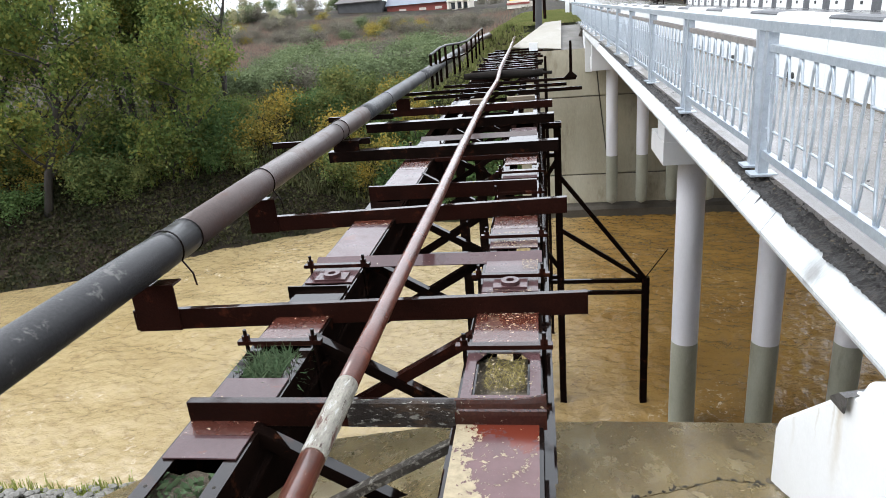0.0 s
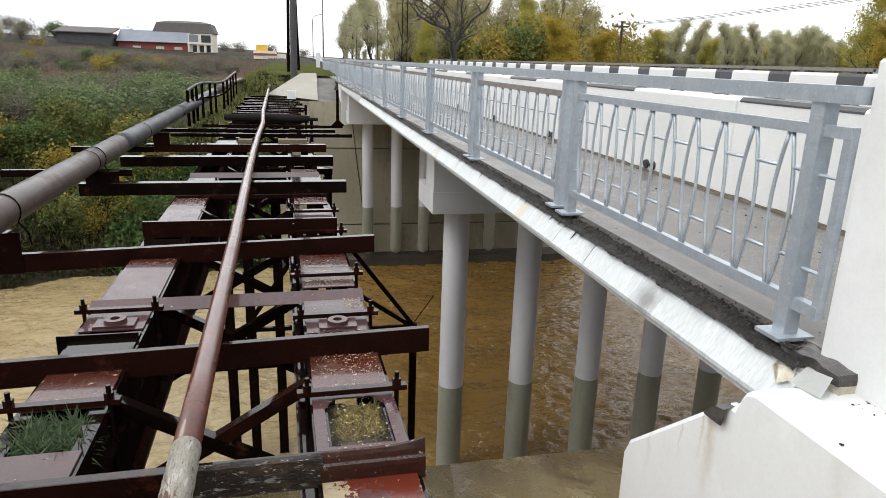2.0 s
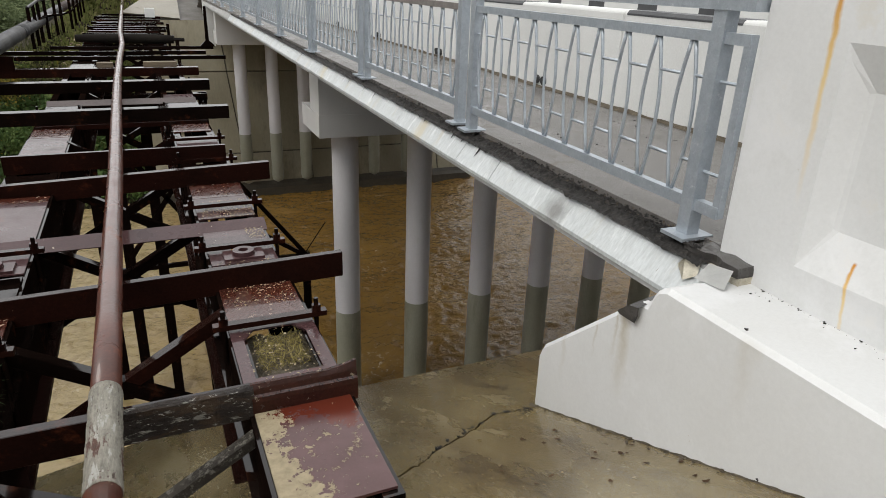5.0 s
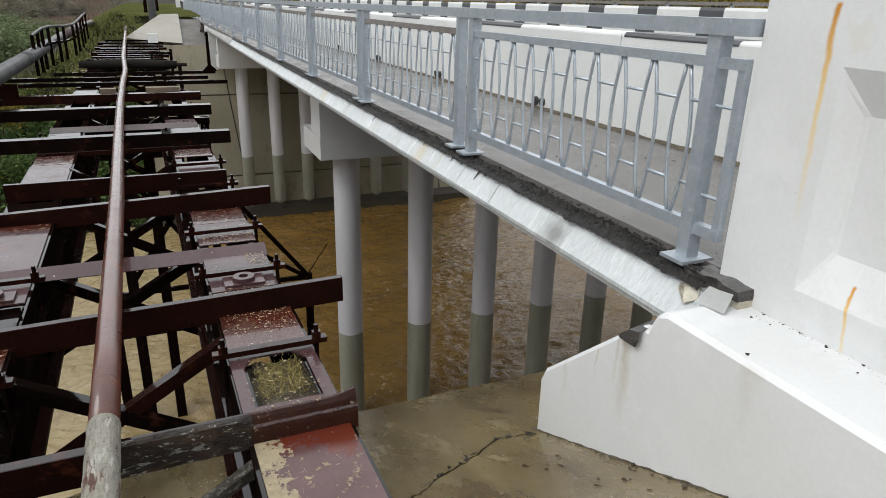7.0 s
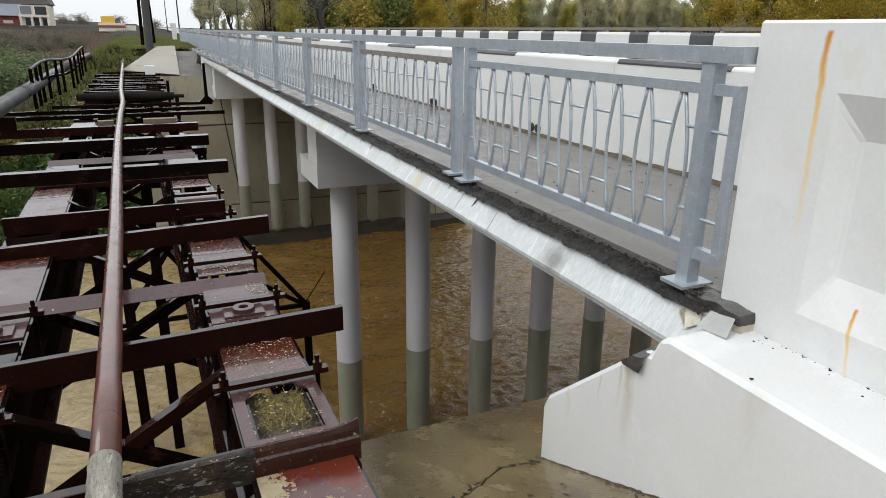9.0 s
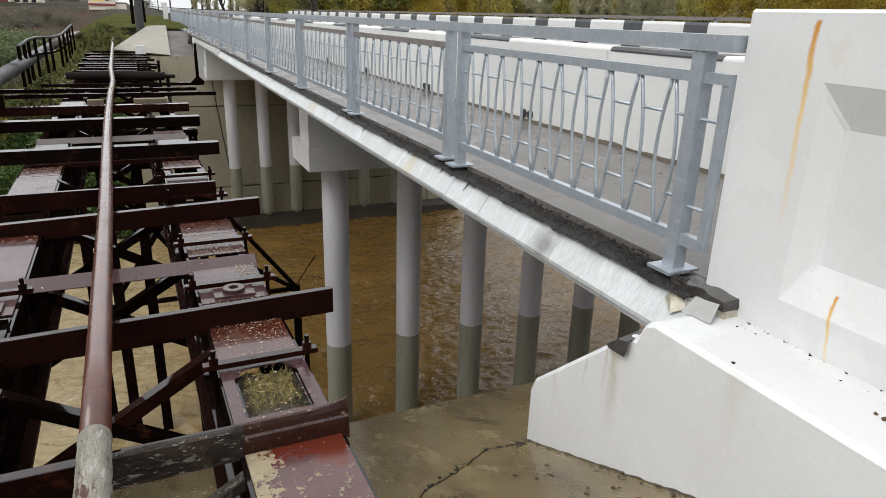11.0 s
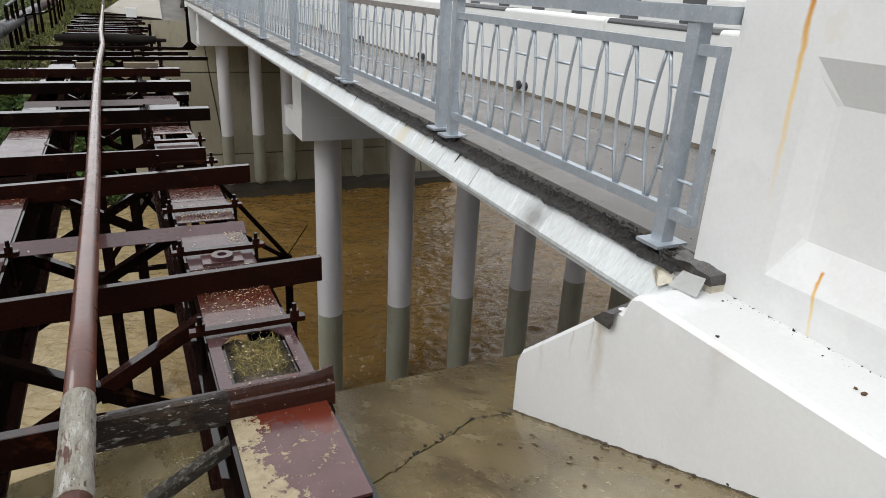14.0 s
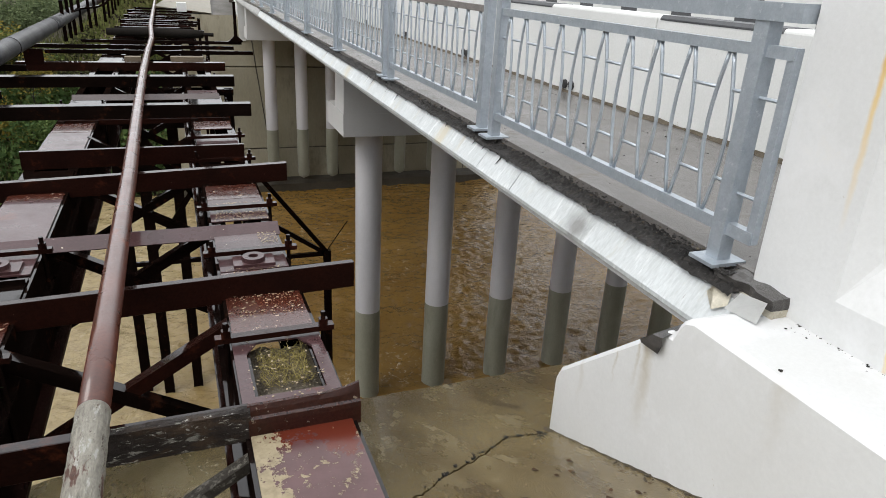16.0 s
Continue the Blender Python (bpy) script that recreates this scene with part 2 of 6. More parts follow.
bank_concrete = surface("damp_bank_concrete", (0.285, 0.262, 0.195), (0.21, 0.185, 0.125), 0.5, 0.6, 0.8, [((0.34, 0.31, 0.23), 0.7, 0.58, 0.7, 0.8), ((0.13, 0.105, 0.06), 0.6, 0.56, 0.7, 0.6)], 0.15, 12, grain=0.12, stretch=(1.3, 1, 0.4))
bank_pale = surface("pale_slope_concrete", (0.27, 0.255, 0.22), (0.215, 0.2, 0.165), 0.5, 0.6, 0.8, [((0.31, 0.3, 0.27), 0.7, 0.56, 0.7, 0.8), ((0.14, 0.12, 0.09), 0.9, 0.6, 0.7, 0.6)], 0.15, 12, grain=0.12)
bank_wet_and_shaded = surface("wet_toe_and_shaded_bed", (0.04, 0.034, 0.025), (0.065, 0.056, 0.042), 0.9, 0.4, 0.6, [], 0.2, 12)
joint_dark = surface("dark_joint", (0.02, 0.018, 0.015), (0.03, 0.026, 0.02), 4.0, 0.9)
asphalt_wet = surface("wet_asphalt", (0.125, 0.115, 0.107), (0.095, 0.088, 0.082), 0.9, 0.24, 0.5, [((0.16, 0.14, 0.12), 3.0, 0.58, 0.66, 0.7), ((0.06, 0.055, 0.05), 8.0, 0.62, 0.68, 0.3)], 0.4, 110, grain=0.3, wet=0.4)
road_wet = surface("wet_road", (0.07, 0.07, 0.07), (0.05, 0.05, 0.05), 0.5, 0.16, 0.35, [], 0.2, 60)
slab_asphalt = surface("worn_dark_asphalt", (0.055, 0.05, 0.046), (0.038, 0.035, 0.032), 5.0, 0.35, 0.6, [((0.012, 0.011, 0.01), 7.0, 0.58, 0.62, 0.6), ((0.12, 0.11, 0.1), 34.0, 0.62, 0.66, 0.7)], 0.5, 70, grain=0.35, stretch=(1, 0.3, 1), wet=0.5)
rubble = surface("black_bitumen_rubble", (0.02, 0.019, 0.018), (0.034, 0.032, 0.03), 6.0, 0.5, 0.8, [((0.1, 0.095, 0.09), 60.0, 0.6, 0.64, 0.8), ((0.065, 0.058, 0.052), 26.0, 0.54, 0.6, 0.8)], 1.0, 90, grain=0.5, spec=0.2)
mortar = surface("cream_broken_mortar", (0.52, 0.49, 0.41), (0.42, 0.38, 0.29), 7.0, 0.8, 0.9, [((0.14, 0.11, 0.07), 14.0, 0.62, 0.66, 0.9)], 0.6, 45, grain=0.2)
# Soil also darkened for the shade of trees overhanging the bank.
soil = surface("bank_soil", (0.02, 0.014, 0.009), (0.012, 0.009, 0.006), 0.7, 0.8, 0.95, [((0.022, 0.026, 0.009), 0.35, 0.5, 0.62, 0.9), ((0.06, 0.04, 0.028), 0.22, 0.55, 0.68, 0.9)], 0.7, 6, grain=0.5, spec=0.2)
dirt = surface("dry_grass_dirt", (0.115, 0.095, 0.066), (0.065, 0.05, 0.033), 9.0, 0.9, 1.0, [((0.2, 0.175, 0.13), 45.0, 0.6, 0.64, 0.9)], 1.0, 80, grain=0.5)
stone = surface("grey_river_stone", (0.2, 0.19, 0.165), (0.13, 0.12, 0.1), 14.0, 0.5, 0.7, [], 0.2, 60, random=0.3)
timber = surface("weathered_timber", (0.16, 0.12, 0.075), (0.1, 0.075, 0.05), 4.0, 0.6, 0.8, [], 0.4, 40, stretch=(0.2, 1, 1))
log_dark = surface("wet_black_log", (0.007, 0.006, 0.0055), (0.014, 0.012, 0.01), 3.0, 0.6, 0.8, [], 0.6, 25, spec=0.05)
bark = surface("dark_bark", (0.04, 0.034, 0.028), (0.022, 0.019, 0.016), 3.0, 0.85, 0.95, [], 0.6, 18, stretch=(1, 1, 0.3))
pole_concrete = surface("pole_concrete", (0.05, 0.05, 0.051), (0.036, 0.036, 0.037), 1.0, 0.75, 0.85)
rubber = surface("black_rubber", (0.02, 0.02, 0.02), (0.03, 0.03, 0.03), 5.0, 0.6)
roof_brown = surface("dark_brown_roof", (0.05, 0.042, 0.04), (0.04, 0.034, 0.032), 1.0, 0.6)
roof_grey = surface("pale_metal_roof", (0.165, 0.18, 0.205), (0.14, 0.155, 0.18), 0.5, 0.75, 0.9, spec=0.2)
brick_red = surface("red_brick_wall", (0.26, 0.07, 0.055), (0.2, 0.055, 0.045), 1.2, 0.8)
plaster = surface("pale_plaster", (0.62, 0.58, 0.5), (0.55, 0.5, 0.44), 0.8, 0.75)
yellow_sign = surface("yellow_panel", (0.65, 0.42, 0.04), (0.55, 0.35, 0.03), 1.0, 0.5)
glass_dark = surface("dark_window_glass", (0.03, 0.035, 0.04), (0.05, 0.055, 0.06), 1.0, 0.08, 0.15, [], 0.0)
leaf_willow = leaf_material("yellow_green_leaves", [(0.031, 0.054, 0.016), (0.084, 0.123, 0.034), (0.157, 0.174, 0.045), (0.291, 0.235, 0.045)], 0.55, 0.45)
leaf_green = leaf_material("green_weeds", [(0.03, 0.057, 0.02), (0.074, 0.121, 0.041), (0.149, 0.196, 0.068)])
leaf_bush = leaf_material("green_bush_leaves", [(0.029, 0.052, 0.018), (0.078, 0.111, 0.036), (0.15, 0.163, 0.055), (0.221, 0.195, 0.058)], 0.6, 0.3)
leaf_sprout = leaf_material("mossy_sprouts", [(0.05, 0.06, 0.032), (0.07, 0.11, 0.055), (0.16, 0.18, 0.1)], 0.6, 0.3)
leaf_yellow = leaf_material("golden_leaves", [(0.17, 0.145, 0.035), (0.31, 0.24, 0.04), (0.46, 0.34, 0.055)], 0.55, 0.45)
leaf_autumn = leaf_material("dull_gold_leaves", [(0.108, 0.108, 0.027), (0.216, 0.176, 0.041), (0.378, 0.257, 0.041)], 0.55, 0.3)
# Brush colour carries the shade under the bank trees.
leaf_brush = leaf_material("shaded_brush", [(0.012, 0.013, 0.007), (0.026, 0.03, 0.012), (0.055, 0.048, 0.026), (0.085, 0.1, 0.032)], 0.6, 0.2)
leaf_sedge = leaf_material("olive_sedge", [(0.04, 0.045, 0.022), (0.08, 0.085, 0.038), (0.135, 0.125, 0.065)], 0.7, 0.2)
# Distance haze is put into these two leaf colours.
leaf_hazed = leaf_material("haze_paled_distant_leaves", [(0.3, 0.31, 0.22), (0.4, 0.39, 0.25), (0.48, 0.42, 0.22)], 0.6, 0.55)
leaf_olive = leaf_material("olive_brown_leaves", [(0.21, 0.195, 0.12), (0.31, 0.28, 0.15), (0.42, 0.36, 0.17)], 0.6, 0.55)
leaf_lime = leaf_material("yellow_green_autumn_leaves", [(0.2, 0.2, 0.06), (0.3, 0.28, 0.07), (0.42, 0.35, 0.06)], 0.6, 0.5)
# Weeds, shrubs and scrub on the hill: distance haze mixed into their colours.
weed_brown = leaf_material("dry_red_brown_weeds", [(0.075, 0.058, 0.05), (0.15, 0.102, 0.083), (0.224, 0.156, 0.122), (0.187, 0.169, 0.106)], 0.8, 0.25)
leaf_grey = leaf_material("grey_green_shrub_leaves", [(0.062, 0.079, 0.044), (0.124, 0.156, 0.078), (0.193, 0.224, 0.109)], 0.7, 0.3)
leaf_hill_hazed = leaf_material("hazed_grey_brown_hill_scrub", [(0.094, 0.088, 0.076), (0.151, 0.136, 0.108), (0.189, 0.182, 0.126)], 0.8, 0.3)
grass_verge = leaf_material("verge_grass", [(0.09, 0.105, 0.035), (0.15, 0.165, 0.055), (0.21, 0.19, 0.09)], 0.7, 0.3)
grass_bright = leaf_material("bright_moss_grass", [(0.11, 0.15, 0.03), (0.2, 0.24, 0.05), (0.26, 0.26, 0.08)], 0.7, 0.4)

# the muddy river
water_mat = bpy.data.materials.new("muddy_river_water")
water_mat.use_nodes = True
nt = water_mat.node_tree
p = nt.nodes["Principled BSDF"]
geo = nt.nodes.new("ShaderNodeNewGeometry")
mp = nt.nodes.new("ShaderNodeMapping")
mp.inputs["Scale"].default_value = (0.8, 1.0, 1.0)
mp.inputs["Rotation"].default_value = (0, 0, radians(-18))
nt.links.new(geo.outputs["Position"], mp.inputs["Vector"])
w1 = noise_at(nt, mp.outputs[0], 3.0, 3.0, 0.55, 0.4)
w2 = noise_at(nt, mp.outputs[0], 9.0, 4.0, 0.6, 0.6)
mud = mixed(nt, band(nt, noise_at(nt, mp.outputs[0], 0.35, 4.0), 0.3, 0.7), (0.28, 0.218, 0.112), (0.222, 0.165, 0.077))
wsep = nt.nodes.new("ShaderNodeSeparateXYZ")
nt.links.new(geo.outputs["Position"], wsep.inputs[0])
# Browner to the east: deck shade and weaker sky reflection put into colour.
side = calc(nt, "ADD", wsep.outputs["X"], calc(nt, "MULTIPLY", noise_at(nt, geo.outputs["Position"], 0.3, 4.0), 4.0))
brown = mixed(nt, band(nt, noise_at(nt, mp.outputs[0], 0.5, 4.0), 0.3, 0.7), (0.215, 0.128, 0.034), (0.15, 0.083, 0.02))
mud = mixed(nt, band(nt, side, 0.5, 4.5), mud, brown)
# darker swirls that paint the light and shade of wave relief
swirl = calc(nt, "MULTIPLY", band(nt, noise_at(nt, mp.outputs[0], 2.2, 6.0, 0.7, 1.5), 0.5, 0.68), 0.55)
mud = mixed(nt, swirl, mud, (0.125, 0.085, 0.035))
foam = calc(nt, "MULTIPLY", band(nt, noise_at(nt, mp.outputs[0], 5.0, 6.0, 0.7, 1.2), 0.56, 0.68), band(nt, noise_at(nt, mp.outputs[0], 0.45, 3.0), 0.52, 0.66))
# broken water along the near brink
brink = calc(nt, "MULTIPLY", band(nt, wsep.outputs["Y"], 13.5, 10.5), band(nt, wsep.outputs["X"], -1.5, -4.0))
churn = calc(nt, "MULTIPLY", band(nt, noise_at(nt, mp.outputs[0], 2.6, 7.0, 0.72, 0.8), 0.46, 0.62), brink)
foam = calc(nt, "MAXIMUM", foam, churn)
mud = mixed(nt, calc(nt, "MULTIPLY", foam, 0.6), mud, (0.6, 0.54, 0.44))
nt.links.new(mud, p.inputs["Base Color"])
p.inputs["Roughness"].default_value = 0.08
p.inputs["IOR"].default_value = 1.42
hgt = calc(nt, "ADD", calc(nt, "MULTIPLY", w1, 0.55), calc(nt, "MULTIPLY", w2, 0.45))
wb = nt.nodes.new("ShaderNodeBump")
wb.inputs["Strength"].default_value, wb.inputs["Distance"].default_value = 1.0, 0.08
nt.links.new(hgt, wb.inputs["Height"])
nt.links.new(wb.outputs[0], p.inputs["Normal"])

# pale fans on the apron beside the old girder, dried ones and painted sheen
nt = slab_concrete.node_tree
p = nt.nodes["Principled BSDF"]
base = p.inputs["Base Color"].links[0].from_socket
geo = nt.nodes.new("ShaderNodeNewGeometry")
# Fans left of x=0 put the wet reflection there into the colour.
for cx, cy, wide, long_, deep in ((0.5, 4.35, 0.22, 0.75, 0.55), (1.0, 2.3, 0.6, 0.6, 0.6), (-1.0, 3.2, 0.5, 0.6, 0.7), (-0.45, 4.0, 0.4, 0.6, 0.6)):
    mp = nt.nodes.new("ShaderNodeMapping")
    mp.inputs["Location"].default_value = (-cx / wide, -cy / long_, 0)
    mp.inputs["Scale"].default_value = (1 / wide, 1 / long_, 0)
    nt.links.new(geo.outputs["Position"], mp.inputs["Vector"])
    ln = nt.nodes.new("ShaderNodeVectorMath")
    ln.operation = "LENGTH"
    nt.links.new(mp.outputs[0], ln.inputs[0])
    st = nt.nodes.new("ShaderNodeMapping")
    st.inputs["Scale"].default_value = (9.0, 2.2, 1.0)
    nt.links.new(geo.outputs["Position"], st.inputs["Vector"])
    streak = calc(nt, "MULTIPLY", noise_at(nt, st.outputs[0], 1.0, 6.0, 0.7), 1.6)
    mask = band(nt, calc(nt, "ADD", ln.outputs["Value"], streak), 1.6, 0.9)
    base = mixed(nt, calc(nt, "MULTIPLY", mask, deep), base, (0.285, 0.245, 0.155))
nt.links.new(base, p.inputs["Base Color"])

# a dark soot stain on the deck edge
nt = fascia_paint.node_tree
p = nt.nodes["Principled BSDF"]
base = p.inputs["Base Color"].links[0].from_socket
geo = nt.nodes.new("ShaderNodeNewGeometry")
dist = nt.nodes.new("ShaderNodeVectorMath")
dist.operation = "DISTANCE"
dist.inputs[1].default_value = (1.72, 4.02, -1.42)
nt.links.new(geo.outputs["Position"], dist.inputs[0])
soot = band(nt, calc(nt, "ADD", dist.outputs["Value"], calc(nt, "MULTIPLY", noise_at(nt, geo.outputs["Position"], 9.0), 0.12)), 0.22, 0.09)
nt.links.new(mixed(nt, calc(nt, "MULTIPLY", soot, 0.75), base, (0.12, 0.115, 0.105)), p.inputs["Base Color"])

# the near girder plate: bare cream filler along one side, wet red primer by the beam
nt = plate_peeled.node_tree
p = nt.nodes["Principled BSDF"]
geo = nt.nodes.new("ShaderNodeNewGeometry")
sep = nt.nodes.new("ShaderNodeSeparateXYZ")
nt.links.new(geo.outputs["Position"], sep.inputs[0])
wide = calc(nt, "MULTIPLY", noise_at(nt, geo.outputs["Position"], 5.0, 7.0, 0.7), 0.62)
fine = calc(nt, "MULTIPLY", noise_at(nt, geo.outputs["Position"], 24.0, 7.0, 0.75), 0.5)
ragged_edge = calc(nt, "SUBTRACT", calc(nt, "ADD", wide, fine), 0.56)
maroon = mixed(nt, band(nt, noise_at(nt, geo.outputs["Position"], 7.0), 0.35, 0.65), (0.085, 0.04, 0.04), (0.06, 0.024, 0.023))
red = mixed(nt, band(nt, calc(nt, "ADD", calc(nt, "SUBTRACT", sep.outputs["Y"], 3.13), ragged_edge), 0.0, 0.02), maroon, (0.085, 0.016, 0.008))
gone = calc(nt, "ADD", calc(nt, "SUBTRACT", -0.055, sep.outputs["X"]), calc(nt, "MULTIPLY", ragged_edge, 1.3))
gone = calc(nt, "SUBTRACT", gone, calc(nt, "MULTIPLY", band(nt, sep.outputs["Y"], 3.12, 3.28), 0.12))
gone = band(nt, gone, -0.006, 0.006)
spot = band(nt, noise_at(nt, geo.outputs["Position"], 19.0, 7.0, 0.72), 0.605, 0.625)
bare = calc(nt, "MAXIMUM", gone, spot)
cream = mixed(nt, band(nt, noise_at(nt, geo.outputs["Position"], 30.0, 5.0), 0.3, 0.7), (0.28, 0.235, 0.15), (0.18, 0.142, 0.085))
nt.links.new(mixed(nt, bare, red, cream), p.inputs["Base Color"])
dry = nt.nodes.new("ShaderNodeMapRange")
dry.inputs[3].default_value, dry.inputs[4].default_value = 0.16, 0.8
nt.links.new(bare, dry.inputs[0])
nt.links.new(dry.outputs[0], p.inputs["Roughness"])
relief = nt.nodes.new("ShaderNodeBump")
relief.inputs["Strength"].default_value, relief.inputs["Distance"].default_value = 0.5, 0.003
nt.links.new(calc(nt, "SUBTRACT", calc(nt, "MULTIPLY", noise_at(nt, geo.outputs["Position"], 60.0, 5.0), 0.6), bare), relief.inputs["Height"])
nt.links.new(relief.outputs[0], p.inputs["Normal"])

# white wall with rust runs: streaks start at (y, z) and fade downwards
rust_wall = white_wall.copy()
rust_wall.name = "white_wall_with_rust_runs"
nt = rust_wall.node_tree
p = nt.nodes["Principled BSDF"]
base = p.inputs["Base Color"].links[0].from_socket
sep = nt.nodes.new("ShaderNodeSeparateXYZ")
geo = nt.nodes.new("ShaderNodeNewGeometry")
nt.links.new(geo.outputs["Position"], sep.inputs[0])
wob = calc(nt, "MULTIPLY", calc(nt, "SUBTRACT", noise_at(nt, geo.outputs["Position"], 9.0, 3.0), 0.5), 0.03)
for sy, sz, lean, length, wide in ((2.575, -0.085, 0.02, 0.85, 0.017), (2.275, -1.085, 0.1, 0.36, 0.010)):
    drop = calc(nt, "SUBTRACT", sz, sep.outputs["Z"])
    mid = calc(nt, "ADD", calc(nt, "MULTIPLY", drop, lean), wob)
    off = calc(nt, "ABSOLUTE", calc(nt, "SUBTRACT", calc(nt, "ADD", sep.outputs["Y"], mid), sy))
    line = band(nt, off, wide, wide * 0.25)
    fade = calc(nt, "MULTIPLY", band(nt, drop, length, 0.0), band(nt, drop, -0.006, 0.004))
    tone = mixed(nt, band(nt, drop, 0.0, length * 0.4), (0.42, 0.16, 0.0), (0.66, 0.40, 0.012))
    base = mixed(nt, calc(nt, "MULTIPLY", line, fade), base, tone)
nt.links.new(base, p.inputs["Base Color"])

# the wing wall's paint, with brown damp runs down its face
wing_paint = white_wall.copy()
wing_paint.name = "white_wing_wall_paint"
nt = wing_paint.node_tree
p = nt.nodes["Principled BSDF"]
base = p.inputs["Base Color"].links[0].from_socket
geo = nt.nodes.new("ShaderNodeNewGeometry")
sep = nt.nodes.new("ShaderNodeSeparateXYZ")
nt.links.new(geo.outputs["Position"], sep.inputs[0])
wob = calc(nt, "MULTIPLY", calc(nt, "SUBTRACT", noise_at(nt, geo.outputs["Position"], 9.0, 5.0), 0.5), 0.12)
for sy, sz, length, wide, deep in ((2.99, -1.56, 0.5, 0.05, 0.8), (3.06, -1.58, 0.3, 0.02, 0.7), (3.2, -1.74, 0.2, 0.012, 0.6), (3.45, -1.95, 0.3, 0.03, 0.3), (2.3, -1.36, 0.35, 0.06, 0.25)):
    drop = calc(nt, "SUBTRACT", sz, sep.outputs["Z"])
    off = calc(nt, "ABSOLUTE", calc(nt, "SUBTRACT", calc(nt, "ADD", sep.outputs["Y"], wob), sy))
    run = calc(nt, "MULTIPLY", calc(nt, "MULTIPLY", band(nt, off, wide, wide * 0.1), band(nt, drop, length, 0.0)), band(nt, drop, -0.01, 0.01))
    base = mixed(nt, calc(nt, "MULTIPLY", run, deep), base, (0.34, 0.29, 0.2))
nt.links.new(base, p.inputs["Base Color"])


# ---- mesh tools ----
def box(bm, x0, x1, y0, y1, z0, z1):
    v = [bm.verts.new((x, y, z)) for z in (z0, z1) for y in (y0, y1) for x in (x0, x1)]
    for f in ((0, 2, 3, 1), (4, 5, 7, 6), (0, 1, 5, 4), (2, 6, 7, 3), (0, 4, 6, 2), (1, 3, 7, 5)):
        bm.faces.new([v[i] for i in f])


def prism(bm, poly, axis, a, b):
    """A polygon given in the two other axes, drawn out along axis from a to b."""
    def at(q, w):
        return (w, *q) if axis == "x" else (q[0], w, q[1]) if axis == "y" else (*q, w)
    lo, hi = [bm.verts.new(at(q, a)) for q in poly], [bm.verts.new(at(q, b)) for q in poly]
    n = len(poly)
    bm.faces.new(lo), bm.faces.new(hi[::-1])
    for i in range(n):
        bm.faces.new((lo[i], hi[i], hi[(i + 1) % n], lo[(i + 1) % n]))
    bmesh.ops.recalc_face_normals(bm, faces=bm.faces)


def tube(bm, pts, r, n=8, cap=True):
    pts = [Vector(q) for q in pts]
    rs = r if isinstance(r, (list, tuple)) else [r] * len(pts)
    rings, side = [], None
    for i, q in enumerate(pts):
        d = (pts[min(i + 1, len(pts) - 1)] - pts[max(i - 1, 0)]).normalized()
        if side is None:
            side = d.cross(Vector((0, 0, 1)) if abs(d.z) < 0.9 else Vector((1, 0, 0))).normalized()
        side = (side - d * side.dot(d)).normalized()
        up = d.cross(side)
        rings.append([bm.verts.new(q + rs[i] * (math.cos(a) * side + math.sin(a) * up)) for a in [2 * math.pi * k / n for k in range(n)]])
    for a, b in zip(rings, rings[1:]):
        for k in range(n):
            bm.faces.new((a[k], a[(k + 1) % n], b[(k + 1) % n], b[k]))
    if cap:
        bm.faces.new(rings[0][::-1]), bm.faces.new(rings[-1])


def loft(bm, poly, a, b, step=1.0):
    """A polygon in x and z drawn along y in short lengths."""
    ys = [a] + [y for y in np.arange(math.floor(a) + step, b, step)] + [b]
    rings = [[bm.verts.new((x, y, z)) for x, z in poly] for y in ys]
    n = len(poly)
    for r, s in zip(rings, rings[1:]):
        for k in range(n):
            bm.faces.new((r[k], r[(k + 1) % n], s[(k + 1) % n], s[k]))
    bm.faces.new(rings[0]), bm.faces.new(rings[-1][::-1])
    bmesh.ops.recalc_face_normals(bm, faces=bm.faces)


def bar_between(bm, a, b, w, h):
    """A square bar from a to b."""
    a, b = Vector(a), Vector(b)
    d = (b - a).normalized()
    s = d.cross(Vector((0, 1, 0)) if abs(d.y) < 0.9 else Vector((0, 0, 1))).normalized()
    u = d.cross(s)
    ring = [[bm.verts.new(q + s * i * w / 2 + u * j * h / 2) for i, j in ((-1, -1), (1, -1), (1, 1), (-1, 1))] for q in (a, b)]
    for k in range(4):
        bm.faces.new((ring[0][k], ring[0][(k + 1) % 4], ring[1][(k + 1) % 4], ring[1][k]))
    bm.faces.new(ring[0][::-1]), bm.faces.new(ring[1])


def angle_between(bm, a, b, w, t=0.008):
    """A rolled steel angle from a to b, with two legs w wide."""
    a, b = Vector(a), Vector(b)
    d = (b - a).normalized()
    s = Vector((0, 1, 0)) if abs(d.y) < 0.9 else Vector((1, 0, 0))
    s = (s - d * s.dot(d)).normalized()
    u = d.cross(s)
    if u.z < 0:
        u = -u
    prof = ((0, 0), (w, 0), (w, -t), (t, -t), (t, -w), (0, -w))
    rings = [[bm.verts.new(q + s * i + u * j) for i, j in prof] for q in (a, b)]
    n = len(prof)
    for k in range(n):
        bm.faces.new((rings[0][k], rings[0][(k + 1) % n], rings[1][(k + 1) % n], rings[1][k]))
    bm.faces.new(rings[0][::-1]), bm.faces.new(rings[1])
    bmesh.ops.recalc_face_normals(bm, faces=bm.faces)


